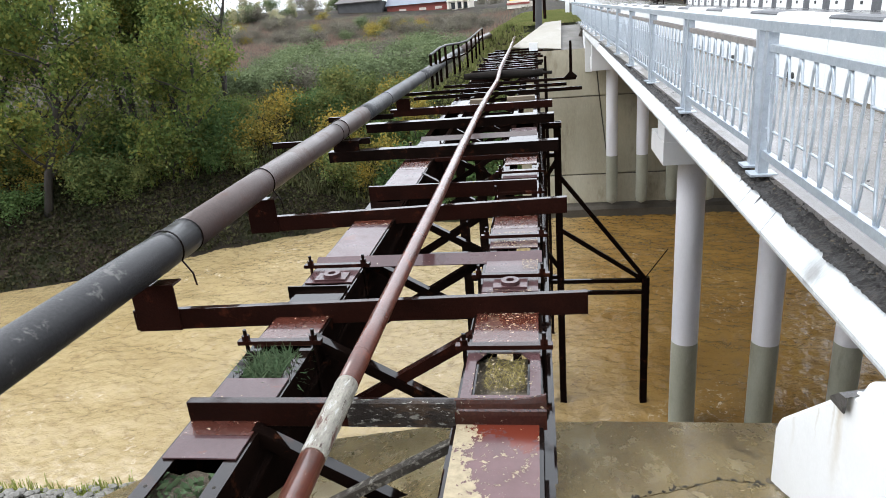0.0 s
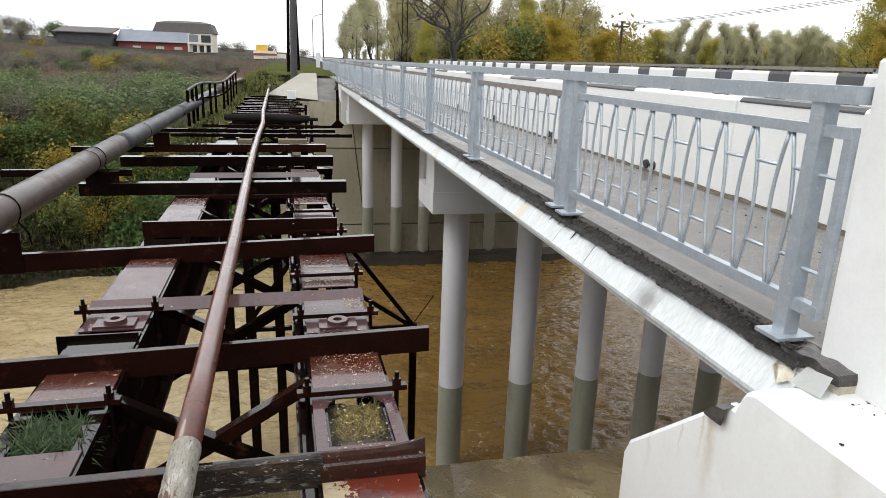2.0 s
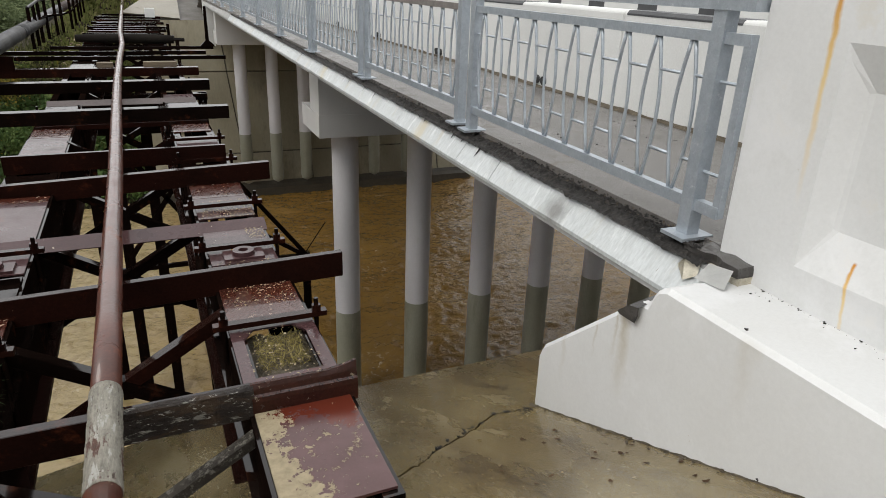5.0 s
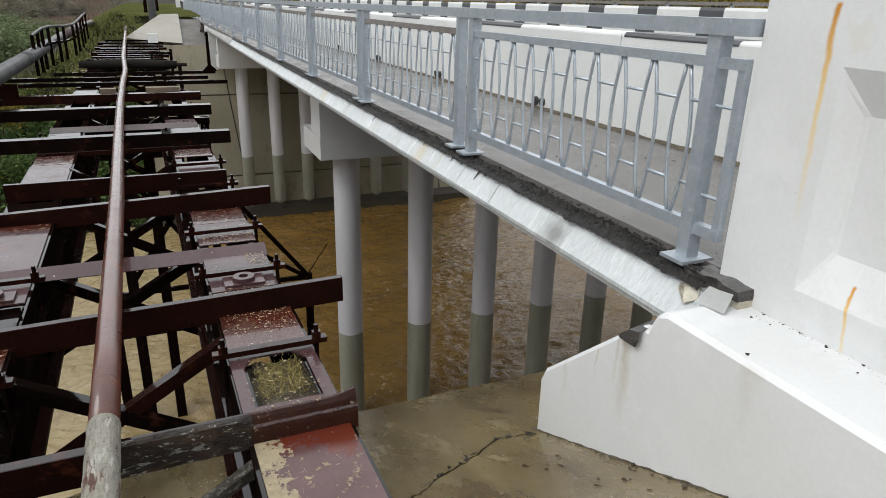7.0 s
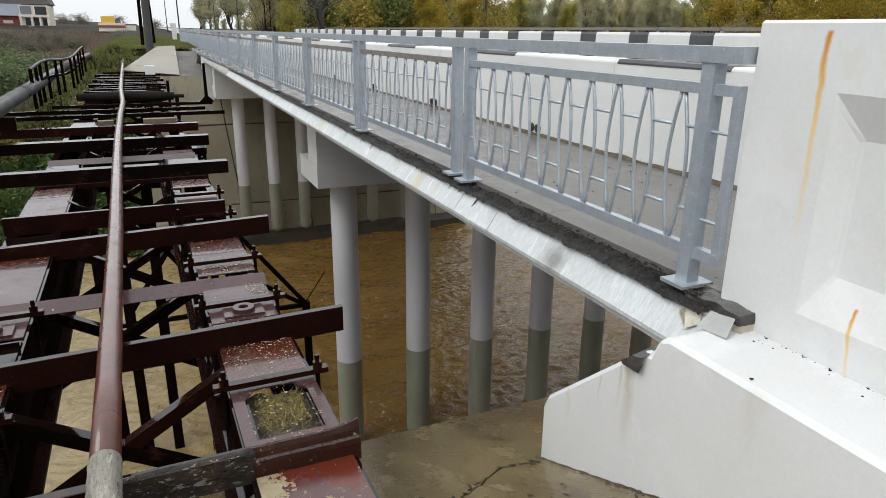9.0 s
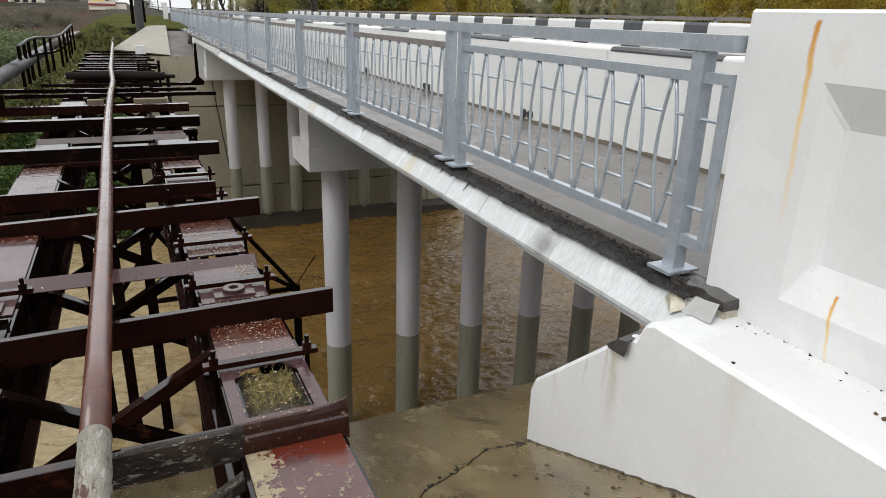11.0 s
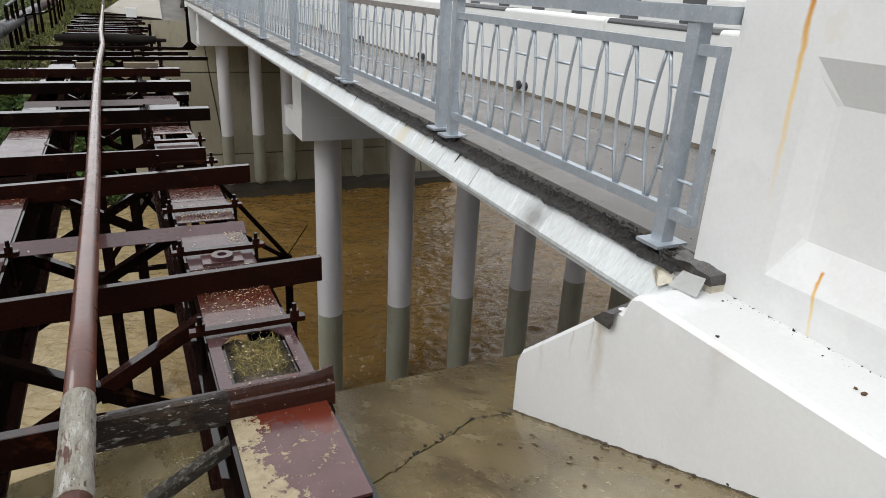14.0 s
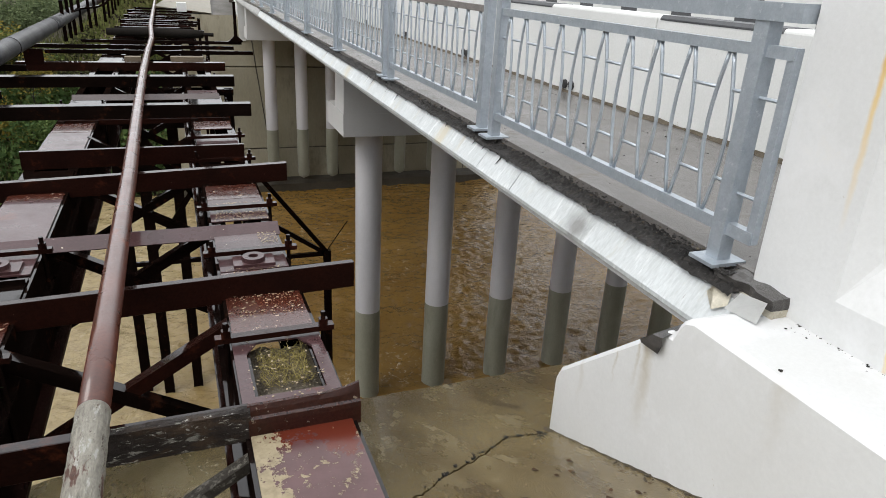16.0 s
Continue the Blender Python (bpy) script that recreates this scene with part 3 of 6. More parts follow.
def mesh_of(name, bm, material, bevel=0.0, smooth=False):
    if bevel:
        edges = [e for e in bm.edges if len(e.link_faces) == 2 and e.calc_face_angle(0) > 0.6]
        bmesh.ops.bevel(bm, geom=edges, offset=bevel, segments=1, affect="EDGES", clamp_overlap=True)
    me = bpy.data.meshes.new(name)
    bm.to_mesh(me)
    bm.free()
    me.materials.append(material)
    if smooth:
        for f in me.polygons:
            f.use_smooth = True
    return me


def part(name, bm, material, parent=None, label="", bevel=0.0, smooth=False, xf=None):
    if xf is not None:
        bm.transform(xf)
    ob = new(name, bm if isinstance(bm, bpy.types.Mesh) else mesh_of(name, bm, material, bevel, smooth))
    if parent is not None:
        ob.parent = parent
        ob.matrix_parent_inverse = Matrix.Translation(-parent.location)
    return tagged(ob, label) if label else ob


def thing(name, label, category, at, group="", kind=""):
    ob = new(name)
    ob.empty_display_size = 0.1
    ob.location = at
    return tagged(ob, label, category, group, kind)


def structure(name, bm, material, label, bevel=0.0, category="structure", smooth=False, xf=None):
    return tagged(part(name, bm, material, None, "", bevel, smooth, xf), label, category, kind="structure")


def raw_mesh(name, verts, faces, material, smooth=False):
    me = bpy.data.meshes.new(name)
    me.from_pydata(verts, [], faces)
    me.materials.append(material)
    if smooth:
        for f in me.polygons:
            f.use_smooth = True
    return me


def leaves(points, size, rng, stretch=1.6, droop=0.0):
    """Four-cornered leaves, one at each of the points, turned at random."""
    n = len(points)
    a = rng.normal(size=(n, 3))
    a[:, 2] -= droop
    a /= np.linalg.norm(a, axis=1, keepdims=True)
    b = np.cross(a, rng.normal(size=(n, 3)))
    b /= np.linalg.norm(b, axis=1, keepdims=True)
    s = size * rng.uniform(0.6, 1.4, (n, 1))
    p = np.asarray(points)
    verts = np.stack([p - a * s * stretch / 2, p + b * s / 2, p + a * s * stretch / 2, p - b * s / 2], 1).reshape(-1, 3)
    return verts, np.arange(4 * n).reshape(-1, 4)


# ---- ground, river ----
WATER = -10.0


def far_edge(x):
    return np.interp(x, [-400, -50, -23.8, -19.4, -16.8, -10.6, -2.0, 3.3, 8.2, 12.6, 14.5, 20, 40, 400], [-150, 8, 23.9, 25.7, 28.0, 31.6, 32.3, 32.2, 32.5, 32.3, 50, 58, 62, 80])


def near_crest(x):
    return np.interp(x, [-400, -40, -12, -2.7, -2.1, -1.38, -1.12, -0.47, 0.8, 40, 400], [-190, -6, 2.0, 3.3, 3.54, 4.46, 4.65, 5.1, 5.26, 5.26, 20])


def ground_height(x, y):
    c = near_crest(x)
    slope = -1.95 - 0.44 * (y - 2.12)
    flat = np.where(x > 1.95, -1.42, -1.6)
    near = np.where(y < c, np.minimum(flat, slope), np.minimum(flat, -1.95 - 0.44 * (c - 2.12)) - 1.25 * (y - c))
    near = np.where((x > 2.0) & (y < 3.2), -1.5, near)
    d = y - far_edge(x)
    left_top = np.interp(y, [30, 40, 48, 70, 98, 118, 130, 220, 900], [-6.2, -5.2, -4.7, -3.9, -2.9, -1.3, 0.1, 0.6, 4.0]) + np.clip(-x - 17, 0, 60) * 0.05 * np.clip((y - 60) / 60, 0, 1)
    rise_road = np.interp(y, [60, 150, 900], [0.0, 0.75, 2.0])
    road_top = np.where((x > 1.8) & (x < 16), -1.4, np.where((y < 38.6) & (x > -2), np.interp(y, [33, 38.6], [-2.6, -1.45]), -1.05)) + rise_road
    mix = np.clip((x + 7.5) / 6.0, 0, 1)
    mix = mix * mix * (3 - 2 * mix)
    steep = 0.9 + 1.6 * np.clip((x + 1.5) / 2.0, 0, 1)
    top = left_top * (1 - mix) + road_top * mix
    top = np.where(x > 16, road_top - np.clip((x - 16) * 0.25, 0, 1.5), top)
    rise = np.where(d > 0, steep * np.clip(d, 0, 1.5) + 0.6 * np.clip(d - 1.5, 0, 60) + (steep - 0.6) * np.clip(d - 1.5, 0, 60) * mix, 1.2 * d)
    far = np.minimum(top, WATER - 0.1 + rise)
    return np.maximum(np.maximum(near, far), -12.0)


gx = np.concatenate([-np.geomspace(400, 26, 26), np.arange(-25, 20, 0.5), np.geomspace(20, 400, 26)])
gy = np.concatenate([-np.geomspace(300, 8, 12), np.arange(-7, 60, 0.5), np.geomspace(60, 900, 40)])
GX, GY = np.meshgrid(gx, gy)
GZ = ground_height(GX, GY)
rng = np.random.default_rng(4)
rough_here = (np.abs(GX) > 1.9) & ((GX < 1) | (GX > 17)) & (GZ > -10.2) & (GY < 400)
GZ = GZ + np.where(rough_here, rng.normal(0, 0.05, GZ.shape), 0)
verts = np.stack([GX, GY, GZ], -1).reshape(-1, 3)
w, h = len(gx), len(gy)
ii = (np.arange(h - 1)[:, None] * w + np.arange(w - 1)).ravel()
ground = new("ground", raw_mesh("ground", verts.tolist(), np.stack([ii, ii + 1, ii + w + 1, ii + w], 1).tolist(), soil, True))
tagged(ground, "brown soil river banks with weedy flat land behind", "ground", kind="structure")

# the river: ripples as real waves where the camera sees them close, a plain sheet beyond
def ripple(x, y):
    u, v = 0.95 * x - 0.31 * y, 0.31 * x + 0.95 * y
    q = 0.09 * noise.noise(Vector((u * 0.45, v * 0.9, 0)))
    wild = 0.75 + 0.25 * min(1.0, max(0.0, (x + 1.0) / 4.0))
    wild = max(wild, 0.85 * min(1.0, max(0.0, (14.5 - y) / 3.0)))
    bend = 0.5 * noise.noise(Vector((u * 0.7, v * 0.7, 3)))
    q += wild * 0.075 * (0.5 - abs(noise.noise(Vector((u * 1.9 + bend, v * 3.0, 5)))) * 1.6)
    return q + wild * 0.05 * (0.5 - abs(noise.noise(Vector((u * 4.2, v * 6.0 + bend, 9)))) * 1.6)


wx, wy = np.arange(-20, 20.01, 0.1), np.arange(9, 34.01, 0.085)
verts = [(x, y, WATER + ripple(x, y)) for y in wy for x in wx]
w, h = len(wx), len(wy)
ii = (np.arange(h - 1)[:, None] * w + np.arange(w - 1)).ravel()
faces = np.stack([ii, ii + 1, ii + w + 1, ii + w], 1).tolist()
n0 = len(verts)
ring_x, ring_y = (-180.0, wx[0], wx[-1], 180.0), (-120.0, wy[0], wy[-1], 120.0)
verts += [(x, y, WATER - 0.01) for y in ring_y for x in ring_x]
faces += [[n0 + j * 4 + i, n0 + j * 4 + i + 1, n0 + j * 4 + i + 5, n0 + j * 4 + i + 4] for j in range(3) for i in range(3) if (i, j) != (1, 1)]
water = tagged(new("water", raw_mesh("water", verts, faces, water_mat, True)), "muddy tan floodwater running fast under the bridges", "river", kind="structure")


def slab_z(y):
    return -1.87 - 0.44 * (y - 2.12)


# near apron: an upper and a lower concrete slab with a ragged crack between
def crack_y(x):
    return float(np.interp(x, [-2.2, 0.42, 0.81, 1.23, 1.44, 3.2], [2.1, 3.11, 3.41, 3.69, 3.65, 3.7]))


def edge_y(x):
    return float(np.interp(x, [-2.2, -1.38, -1.12, -0.47, 0.8, 3.2], [3.6, 4.46, 4.65, 5.1, 5.26, 5.32]))


rng = np.random.default_rng(11)
xs = np.linspace(-2.2, 3.2, 260)
jag = np.cumsum(rng.normal(0, 0.009, len(xs))) * 0.6
jag = jag - np.linspace(jag[0], jag[-1], len(xs)) + rng.normal(0, 0.005, len(xs))
for nm, lab, lo, hi, drop in (("apron_upper", "wet brown concrete apron slab with fallen leaves", lambda x, j: 1.12, lambda x, j: crack_y(x) - 0.014 + j, 0.0), ("apron_lower", "wet stained concrete slab at the water's brink", lambda x, j: crack_y(x) + 0.008 + j + 0.014 * noise.noise(Vector((x * 9, 2, 0))), lambda x, j: edge_y(x) + 0.03 * noise.noise(Vector((x * 5, 0, 0))), 0.004)):
    bm = bmesh.new()
    rows = []
    for x, j in zip(xs, jag):
        a, b = lo(x, j), hi(x, j)
        top = [bm.verts.new((x, y, slab_z(y) - drop)) for y in np.linspace(a, b, 6)]
        under = [bm.verts.new((x, b, slab_z(b) - drop - 0.14)), bm.verts.new((x, a, slab_z(a) - drop - 0.14))]
        rows.append(top + under)
    for r, s in zip(rows, rows[1:]):
        for k in range(len(r)):
            bm.faces.new((r[k], s[k], s[(k + 1) % len(r)], r[(k + 1) % len(r)]))
    bmesh.ops.recalc_face_normals(bm, faces=bm.faces)
    structure(nm, bm, slab_concrete, lab, category="concrete slab")
bm = bmesh.new()
rows = [[bm.verts.new((x, crack_y(x) + o, slab_z(crack_y(x) + o) - 0.07)) for o in (-0.06, 0.06)] for x in xs]
for r, s in zip(rows, rows[1:]):
    bm.faces.new((r[0], s[0], s[1], r[1]))
structure("apron_joint", bm, joint_dark, "dark open crack between the apron slabs", category="crack")

# far bank: concrete facing in rows of panels
FAR_X0 = -1.2
LEANING = 2.9


def far_face(x, k):
    """Points on the far facing from toe to crest: a steep wall, then a gentler upper slope."""
    lean = (0.3, 0.12, -0.3, -0.5, -0.5)[k] if x == LEANING else 0.0
    return Vector((x + lean, (32.3, 32.7, 33.1, 33.4, 38.0)[k], (-9.35, -8.0, -4.3, -2.1, -1.0)[k]))


facing = tagged(new("far_bank_facing"), "damp grey-brown concrete facing of the far bank", "concrete facing", kind="structure")
facing.location = (8, 32.7, WATER)
cols = [FAR_X0, 2.9, 6.2, 9.5, 12.8, 14.6]
for i in range(len(cols) - 1):
    for j in range(4 if i == 0 else 3):
        x1 = cols[i + 1] if j < 3 else 1.95
        bm = bmesh.new()
        quad = [far_face(cols[i], j), far_face(x1, j), far_face(x1, j + 1), far_face(cols[i], j + 1)]
        gap = Vector((0.03, 0, 0))
        quad = [quad[0] + gap, quad[1] - gap, quad[2] - gap, quad[3] + gap]
        if j == 3:
            quad = [Vector((-1.45, 33.4, -1.85)), Vector((0.86, 33.4, -2.08)), Vector((0.98, 38.0, -0.93)), Vector((0.14, 38.0, -0.96))]
        mid = (quad[2] + quad[3] - quad[0] - quad[1]).normalized() * 0.03
        quad = [quad[0] + mid, quad[1] + mid, quad[2] - mid, quad[3] - mid]
        front = [bm.verts.new(q) for q in quad]
        back = [bm.verts.new(q + Vector((0, 0.16, -0.08))) for q in quad]
        bm.faces.new(front)
        for k in range(4):
            bm.faces.new((front[k], back[k], back[(k + 1) % 4], front[(k + 1) % 4]))
        bmesh.ops.recalc_face_normals(bm, faces=bm.faces)
        part("concrete_panel", bm, bank_pale if j == 3 else bank_concrete, facing)
bm = bmesh.new()
prism(bm, [(32.05, -11.5), (32.05, -9.62), (32.3, -9.5), (32.8, -8.0), (33.2, -4.3), (33.5, -2.2), (36, -2.2), (36, -11.5)], "x", FAR_X0 + 0.02, 14.6)
part("toe", bm, bank_wet_and_shaded, facing, "dark wet concrete toe")
# The bed's near-black colour paints the shade under the deck.
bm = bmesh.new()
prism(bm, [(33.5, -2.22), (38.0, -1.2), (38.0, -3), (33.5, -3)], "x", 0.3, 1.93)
part("crest_bed", bm, bank_wet_and_shaded, facing)
bm = bmesh.new()
box(bm, 1.95, 2.25, 33.2, 35.2, -3.2, -1.3)
structure("far_wing", bm, white_wall, "pale concrete wing at the far end of the bridge", 0.03, "wing wall")

# ---- new road bridge ----
Y0, Y1 = 2.78, 34.0
# the new bridge runs a little askew of the old one
SKEW = Matrix.Translation((1.7, 4, 0)) @ Matrix.Rotation(-0.0065, 4, "Z") @ Matrix.Translation((-1.7, -4, 0))
bm = bmesh.new()
loft(bm, [(1.79, -1.50), (2.38, -1.56), (2.38, -1.72), (14.7, -1.72), (14.7, -1.31), (1.79, -1.31)], Y0, Y1)
structure("bridge_deck", bm, fascia_grey, "grey concrete deck slab of the road bridge", category="bridge deck", xf=SKEW)
for gx0 in np.arange(2.75, 14, 1.79):
    bm = bmesh.new()
    loft(bm, [(gx0, -1.7), (gx0, -2.12), (gx0 + 0.55, -2.12), (gx0 + 0.55, -1.7)], Y0 + 0.1, 33.0)
    tagged(part("bridge_girder", bm, cap_paint, None, "", 0.02), "pale concrete girder under the bridge deck", "girder", "bridge girders", "structure")

# slanted edge boards with open joints
edge = tagged(new("deck_edge"), "streaked white slanted edge of the bridge deck", "deck edge", kind="structure")
edge.location = (1.72, 11, -1.4)
joints = [2.71, 4.88, 5.48, 6.98, 9.15, 10.6, 12.1, 14.5, 16.0, 17.5, 20.5, 23.0]
rng = np.random.default_rng(5)
for a, b in zip(joints, joints[1:]):
    bm = bmesh.new()
    n = max(4, int((b - a) / 0.06))
    ys = np.linspace(a + 0.004, b - 0.004, n)
    rag = [0.012 * noise.noise(Vector((0, y * 7.0, 3))) + 0.008 * noise.noise(Vector((0, y * 31.0, 9))) for y in ys]
    rows = [[bm.verts.new(q) for q in ((1.694, y, -1.49), (1.69, y, -1.465), (1.786 + g, y, -1.328 + 0.4 * g), (1.81, y, -1.335), (1.81, y, -1.49))] for y, g in zip(ys, rag)]
    for r, s in zip(rows, rows[1:]):
        for k in range(5):
            bm.faces.new((r[k], r[(k + 1) % 5], s[(k + 1) % 5], s[k]))
    bm.faces.new(rows[0]), bm.faces.new(rows[-1][::-1])
    bmesh.ops.recalc_face_normals(bm, faces=bm.faces)
    part("edge_board", bm, fascia_paint, edge, xf=SKEW)
bm = bmesh.new()
loft(bm, [(1.712, -1.525), (1.712, -1.492), (2.0, -1.492), (2.0, -1.525)], 2.84, 33.6)
part("drip_edge", bm, fascia_grey, edge, "grey drip edge", xf=SKEW)
bm = bmesh.new()
loft(bm, [(1.69, -1.46), (1.79, -1.32), (1.81, -1.34), (1.71, -1.48)], 23.02, 33.6)
part("plain_edge", bm, fascia_grey, edge, xf=SKEW)
# torn sheet and mortar at the near end
def ragged(bm, x0, x1, y0, y1, z0, z1, seed, amount=0.02, cuts=5):
    """A block whose faces are broken up unevenly."""
    box(bm, x0, x1, y0, y1, z0, z1)
    bmesh.ops.subdivide_edges(bm, edges=bm.edges[:], cuts=cuts, use_grid_fill=True)
    for v in bm.verts:
        q = v.co * 14 + Vector((seed, 0, 0))
        v.co += Vector((noise.noise(q), noise.noise(q + Vector((7, 0, 0))), 0.6 * noise.noise(q + Vector((0, 7, 0))))) * amount


bm = bmesh.new()
v = [bm.verts.new(q) for q in ((1.70, 2.82, -1.345), (1.71, 2.655, -1.335), (1.785, 2.69, -1.27), (1.785, 2.83, -1.29))]
bm.faces.new(v)
bmesh.ops.solidify(bm, geom=bm.faces[:], thickness=0.004)
tagged(part("sheet_flap", bm, white_barrier), "bent thin white metal sheet at the deck's torn end", "metal sheet")
bm = bmesh.new()
v = [bm.verts.new(q) for q in ((1.752, 2.985, -1.350), (1.712, 2.90, -1.392), (1.742, 2.845, -1.352), (1.778, 2.87, -1.308), (1.776, 2.97, -1.312))]
bm.faces.new(v)
bmesh.ops.solidify(bm, geom=bm.faces[:], thickness=0.014)
tagged(part("mortar_chip", bm, mortar), "cream mortar chip stuck on the deck edge", "mortar")
bm = bmesh.new()
ragged(bm, 1.815, 1.92, 2.68, 2.88, -1.38, -1.31, 4, 0.012)
tagged(part("mortar_lump", bm, mortar), "cream crumbling mortar bed under the deck's end", "mortar")

# ragged bitumen strip along the edge
bm = bmesh.new()
rng = np.random.default_rng(8)
nx = 15
rows = []
for y in np.concatenate([np.arange(2.86, 7.0, 0.016), np.geomspace(7.0, 23.0, 320)]):
    x0 = 1.755 + 0.02 * noise.noise(Vector((1, y * 6, 0))) + 0.008 * noise.noise(Vector((1, y * 27, 0)))
    x1 = 2.04 + 0.08 * noise.noise(Vector((4, y * 1.3, 0))) + 0.03 * noise.noise(Vector((4, y * 7, 0)))
    row = []
    for k in range(nx):
        u = k / (nx - 1)
        hump = math.sin(math.pi * (0.12 + 0.88 * u)) ** 0.6
        z = -1.325 + 0.055 * hump * (0.6 + 0.4 * noise.noise(Vector((y * 6, u * 4, 0)))) + 0.0085 * rng.normal() * hump
        row.append(bm.verts.new((x0 + (x1 - x0) * u, y, max(z, -1.335 if k == 0 else -1.3) if k < nx - 1 else -1.27)))
    rows.append(row)
for r, q in zip(rows, rows[1:]):
    for k in range(nx - 1):
        bm.faces.new((r[k], r[k + 1], q[k + 1], q[k]))
structure("bitumen_strip", bm, rubble, "crumbling black bitumen strip along the deck edge", category="bitumen strip", xf=SKEW)
# tongues of bitumen that have run down over the edge boards
rng = np.random.default_rng(18)
bm = bmesh.new()
for y in np.concatenate([rng.uniform(5.2, 9.5, 26), rng.uniform(9.5, 20.0, 34)]):
    run, half, slip = 0.01 + 0.075 * rng.random() ** 3, rng.uniform(0.003, 0.016), rng.normal(0, 0.012)
    n = 6
    rows = []
    for k in range(n + 1):
        u = k / n
        x, z = 1.793 - 0.1 * u * run / 0.17 * 1.0, -1.319 - 0.146 * u * run / 0.17
        w = half * (1 - u) ** 0.7 + 0.0015
        wob = slip * u + 0.006 * noise.noise(Vector((y * 9, u * 4, 0)))
        rows.append([bm.verts.new((x - 0.006, y + wob - w, z + 0.004)), bm.verts.new((x - 0.006, y + wob + w, z + 0.004))])
    for r, q in zip(rows, rows[1:]):
        bm.faces.new((r[0], r[1], q[1], q[0]))
bmesh.ops.solidify(bm, geom=bm.faces[:], thickness=0.003)
tagged(part("bitumen_drips", bm, rubble, xf=SKEW), "black bitumen drips run down over the deck edge", "drips", kind="stuff")
bm = bmesh.new()
ragged(bm, 1.815, 2.2, 2.69, 3.02, -1.312, -1.262, 9, 0.03, 11)
structure("deck_end_slab", bm, slab_asphalt, "broken black end of the pavement slab", 0.0, "pavement edge")
bm = bmesh.new()
loft(bm, [(1.93, -1.33), (1.93, -1.252), (3.75, -1.252), (3.75, -1.33)], -30, 62)
structure("sidewalk", bm, asphalt_wet, "wet grey asphalt sidewalk strewn with grit", category="sidewalk")
bm = bmesh.new()
loft(bm, [(4.1, -1.36), (4.1, -1.20), (12.1, -1.20), (12.1, -1.36)], -60, 60, 2.0)
rows = [[bm.verts.new((x, y, -1.2 + float(np.interp(y, [60, 150, 900], [0.0, 0.77, 2.1])))) for x in (4.1, 12.1)] for y in np.linspace(60, 600, 28)]
for r, q in zip(rows, rows[1:]):
    bm.faces.new((r[0], r[1], q[1], q[0]))
structure("road", bm, road_wet, "wet dark two-lane road", category="road")

# concrete barriers, painted white and black
def barrier_profile(x, out):
    s = 1 if out else -1
    return [(x, -1.30), (x, -0.365), (x + s * 0.022, -0.34), (x + s * 0.26, -0.34), (x + s * 0.31, -0.40), (x + s * 0.36, -0.95), (x + s * 0.5, -1.15), (x + s * 0.5, -1.3)]


near_barrier = tagged(new("road_barrier"), "white concrete road barrier with black-striped top beside the sidewalk", "barrier", kind="structure")
near_barrier.location = (3.85, 12, -1.3)
for k, (a, b) in enumerate(zip(np.arange(2.9, 34, 3.3), np.arange(6.2, 38, 3.3))):
    bm = bmesh.new()
    prism(bm, barrier_profile(3.70, True), "y", a + 0.004, b - 0.004)
    part("barrier_block", bm, white_barrier, near_barrier, bevel=0.008)
for a in np.arange(-26.8, 2.8, 3.3):
    bm = bmesh.new()
    prism(bm, barrier_profile(3.70, True), "y", a + 0.004, a + 3.296)
    part("barrier_block", bm, white_barrier, near_barrier, bevel=0.008)
for a in np.arange(4.75, 33, 3.4):
    bm = bmesh.new()
    prism(bm, [(3.705, -0.38), (3.696, -0.38), (3.696, -0.364), (3.719, -0.336), (3.962, -0.336), (4.014, -0.396), (4.06, -0.9), (4.05, -0.9), (4.0, -0.41), (3.95, -0.35), (3.73, -0.35)], "y", a, a + 1.4)
    part("black_stripe", bm, black_paint, near_barrier)
for y in (7.59, 10.70, 13.8, 16.9):
    for o in (-0.06, 0.06):
        bm = bmesh.new()
        tube(bm, [(3.672, y + o * 1.2, -1.175), (3.75, y + o * 1.2, -1.165)], 0.05, 10)
        part("drain_hole", bm, rubber, near_barrier, "black drain mouth")

FX = 12.0
far_barrier = tagged(new("far_parapet"), "black and white striped concrete parapet across the road", "parapet", kind="structure")
far_barrier.location = (FX, 25, -1.3)
ys = -4.55
while ys < 62:
    for wdt, mt in ((1.55, white_barrier), (0.8, black_paint)):
        bm = bmesh.new()
        prism(bm, [(FX, -1.3), (FX + 0.03, -0.15), (FX + 0.06, -0.08), (FX + 0.3, -0.08), (FX + 0.32, -1.3)], "y", ys, ys + wdt - 0.002)
        part("painted_block", bm, mt, far_barrier)
        if mt is white_barrier:
            bm = bmesh.new()
            box(bm, FX - 0.02, FX + 0.05, ys + 0.75, ys + 0.92, -1.0, -0.88)
            part("drain_hole", bm, rubber, far_barrier)
        ys += wdt
far_rail = tagged(new("far_guard_rail"), "galvanised guard rail behind the striped parapet", "guard rail", kind="structure")
far_rail.location = (13.8, 25, -1.3)
for z in (0.02, -0.13):
    bm = bmesh.new()
    box(bm, 13.76, 13.80, -6, 70, z - 0.045, z + 0.045)
    part("rail", bm, galv_dull_and_shaded, far_rail)
for y in np.arange(-5, 70, 2.5):
    bm = bmesh.new()
    box(bm, 13.76, 13.84, y - 0.03, y + 0.03, -1.3, 0.04)
    part("post", bm, galv, far_rail)
bm = bmesh.new()
loft(bm, [(12.3, -1.33), (12.3, -1.25), (14.7, -1.25), (14.7, -1.33)], -30, 70)
structure("far_sidewalk", bm, asphalt_wet, "wet asphalt sidewalk across the road", category="sidewalk")

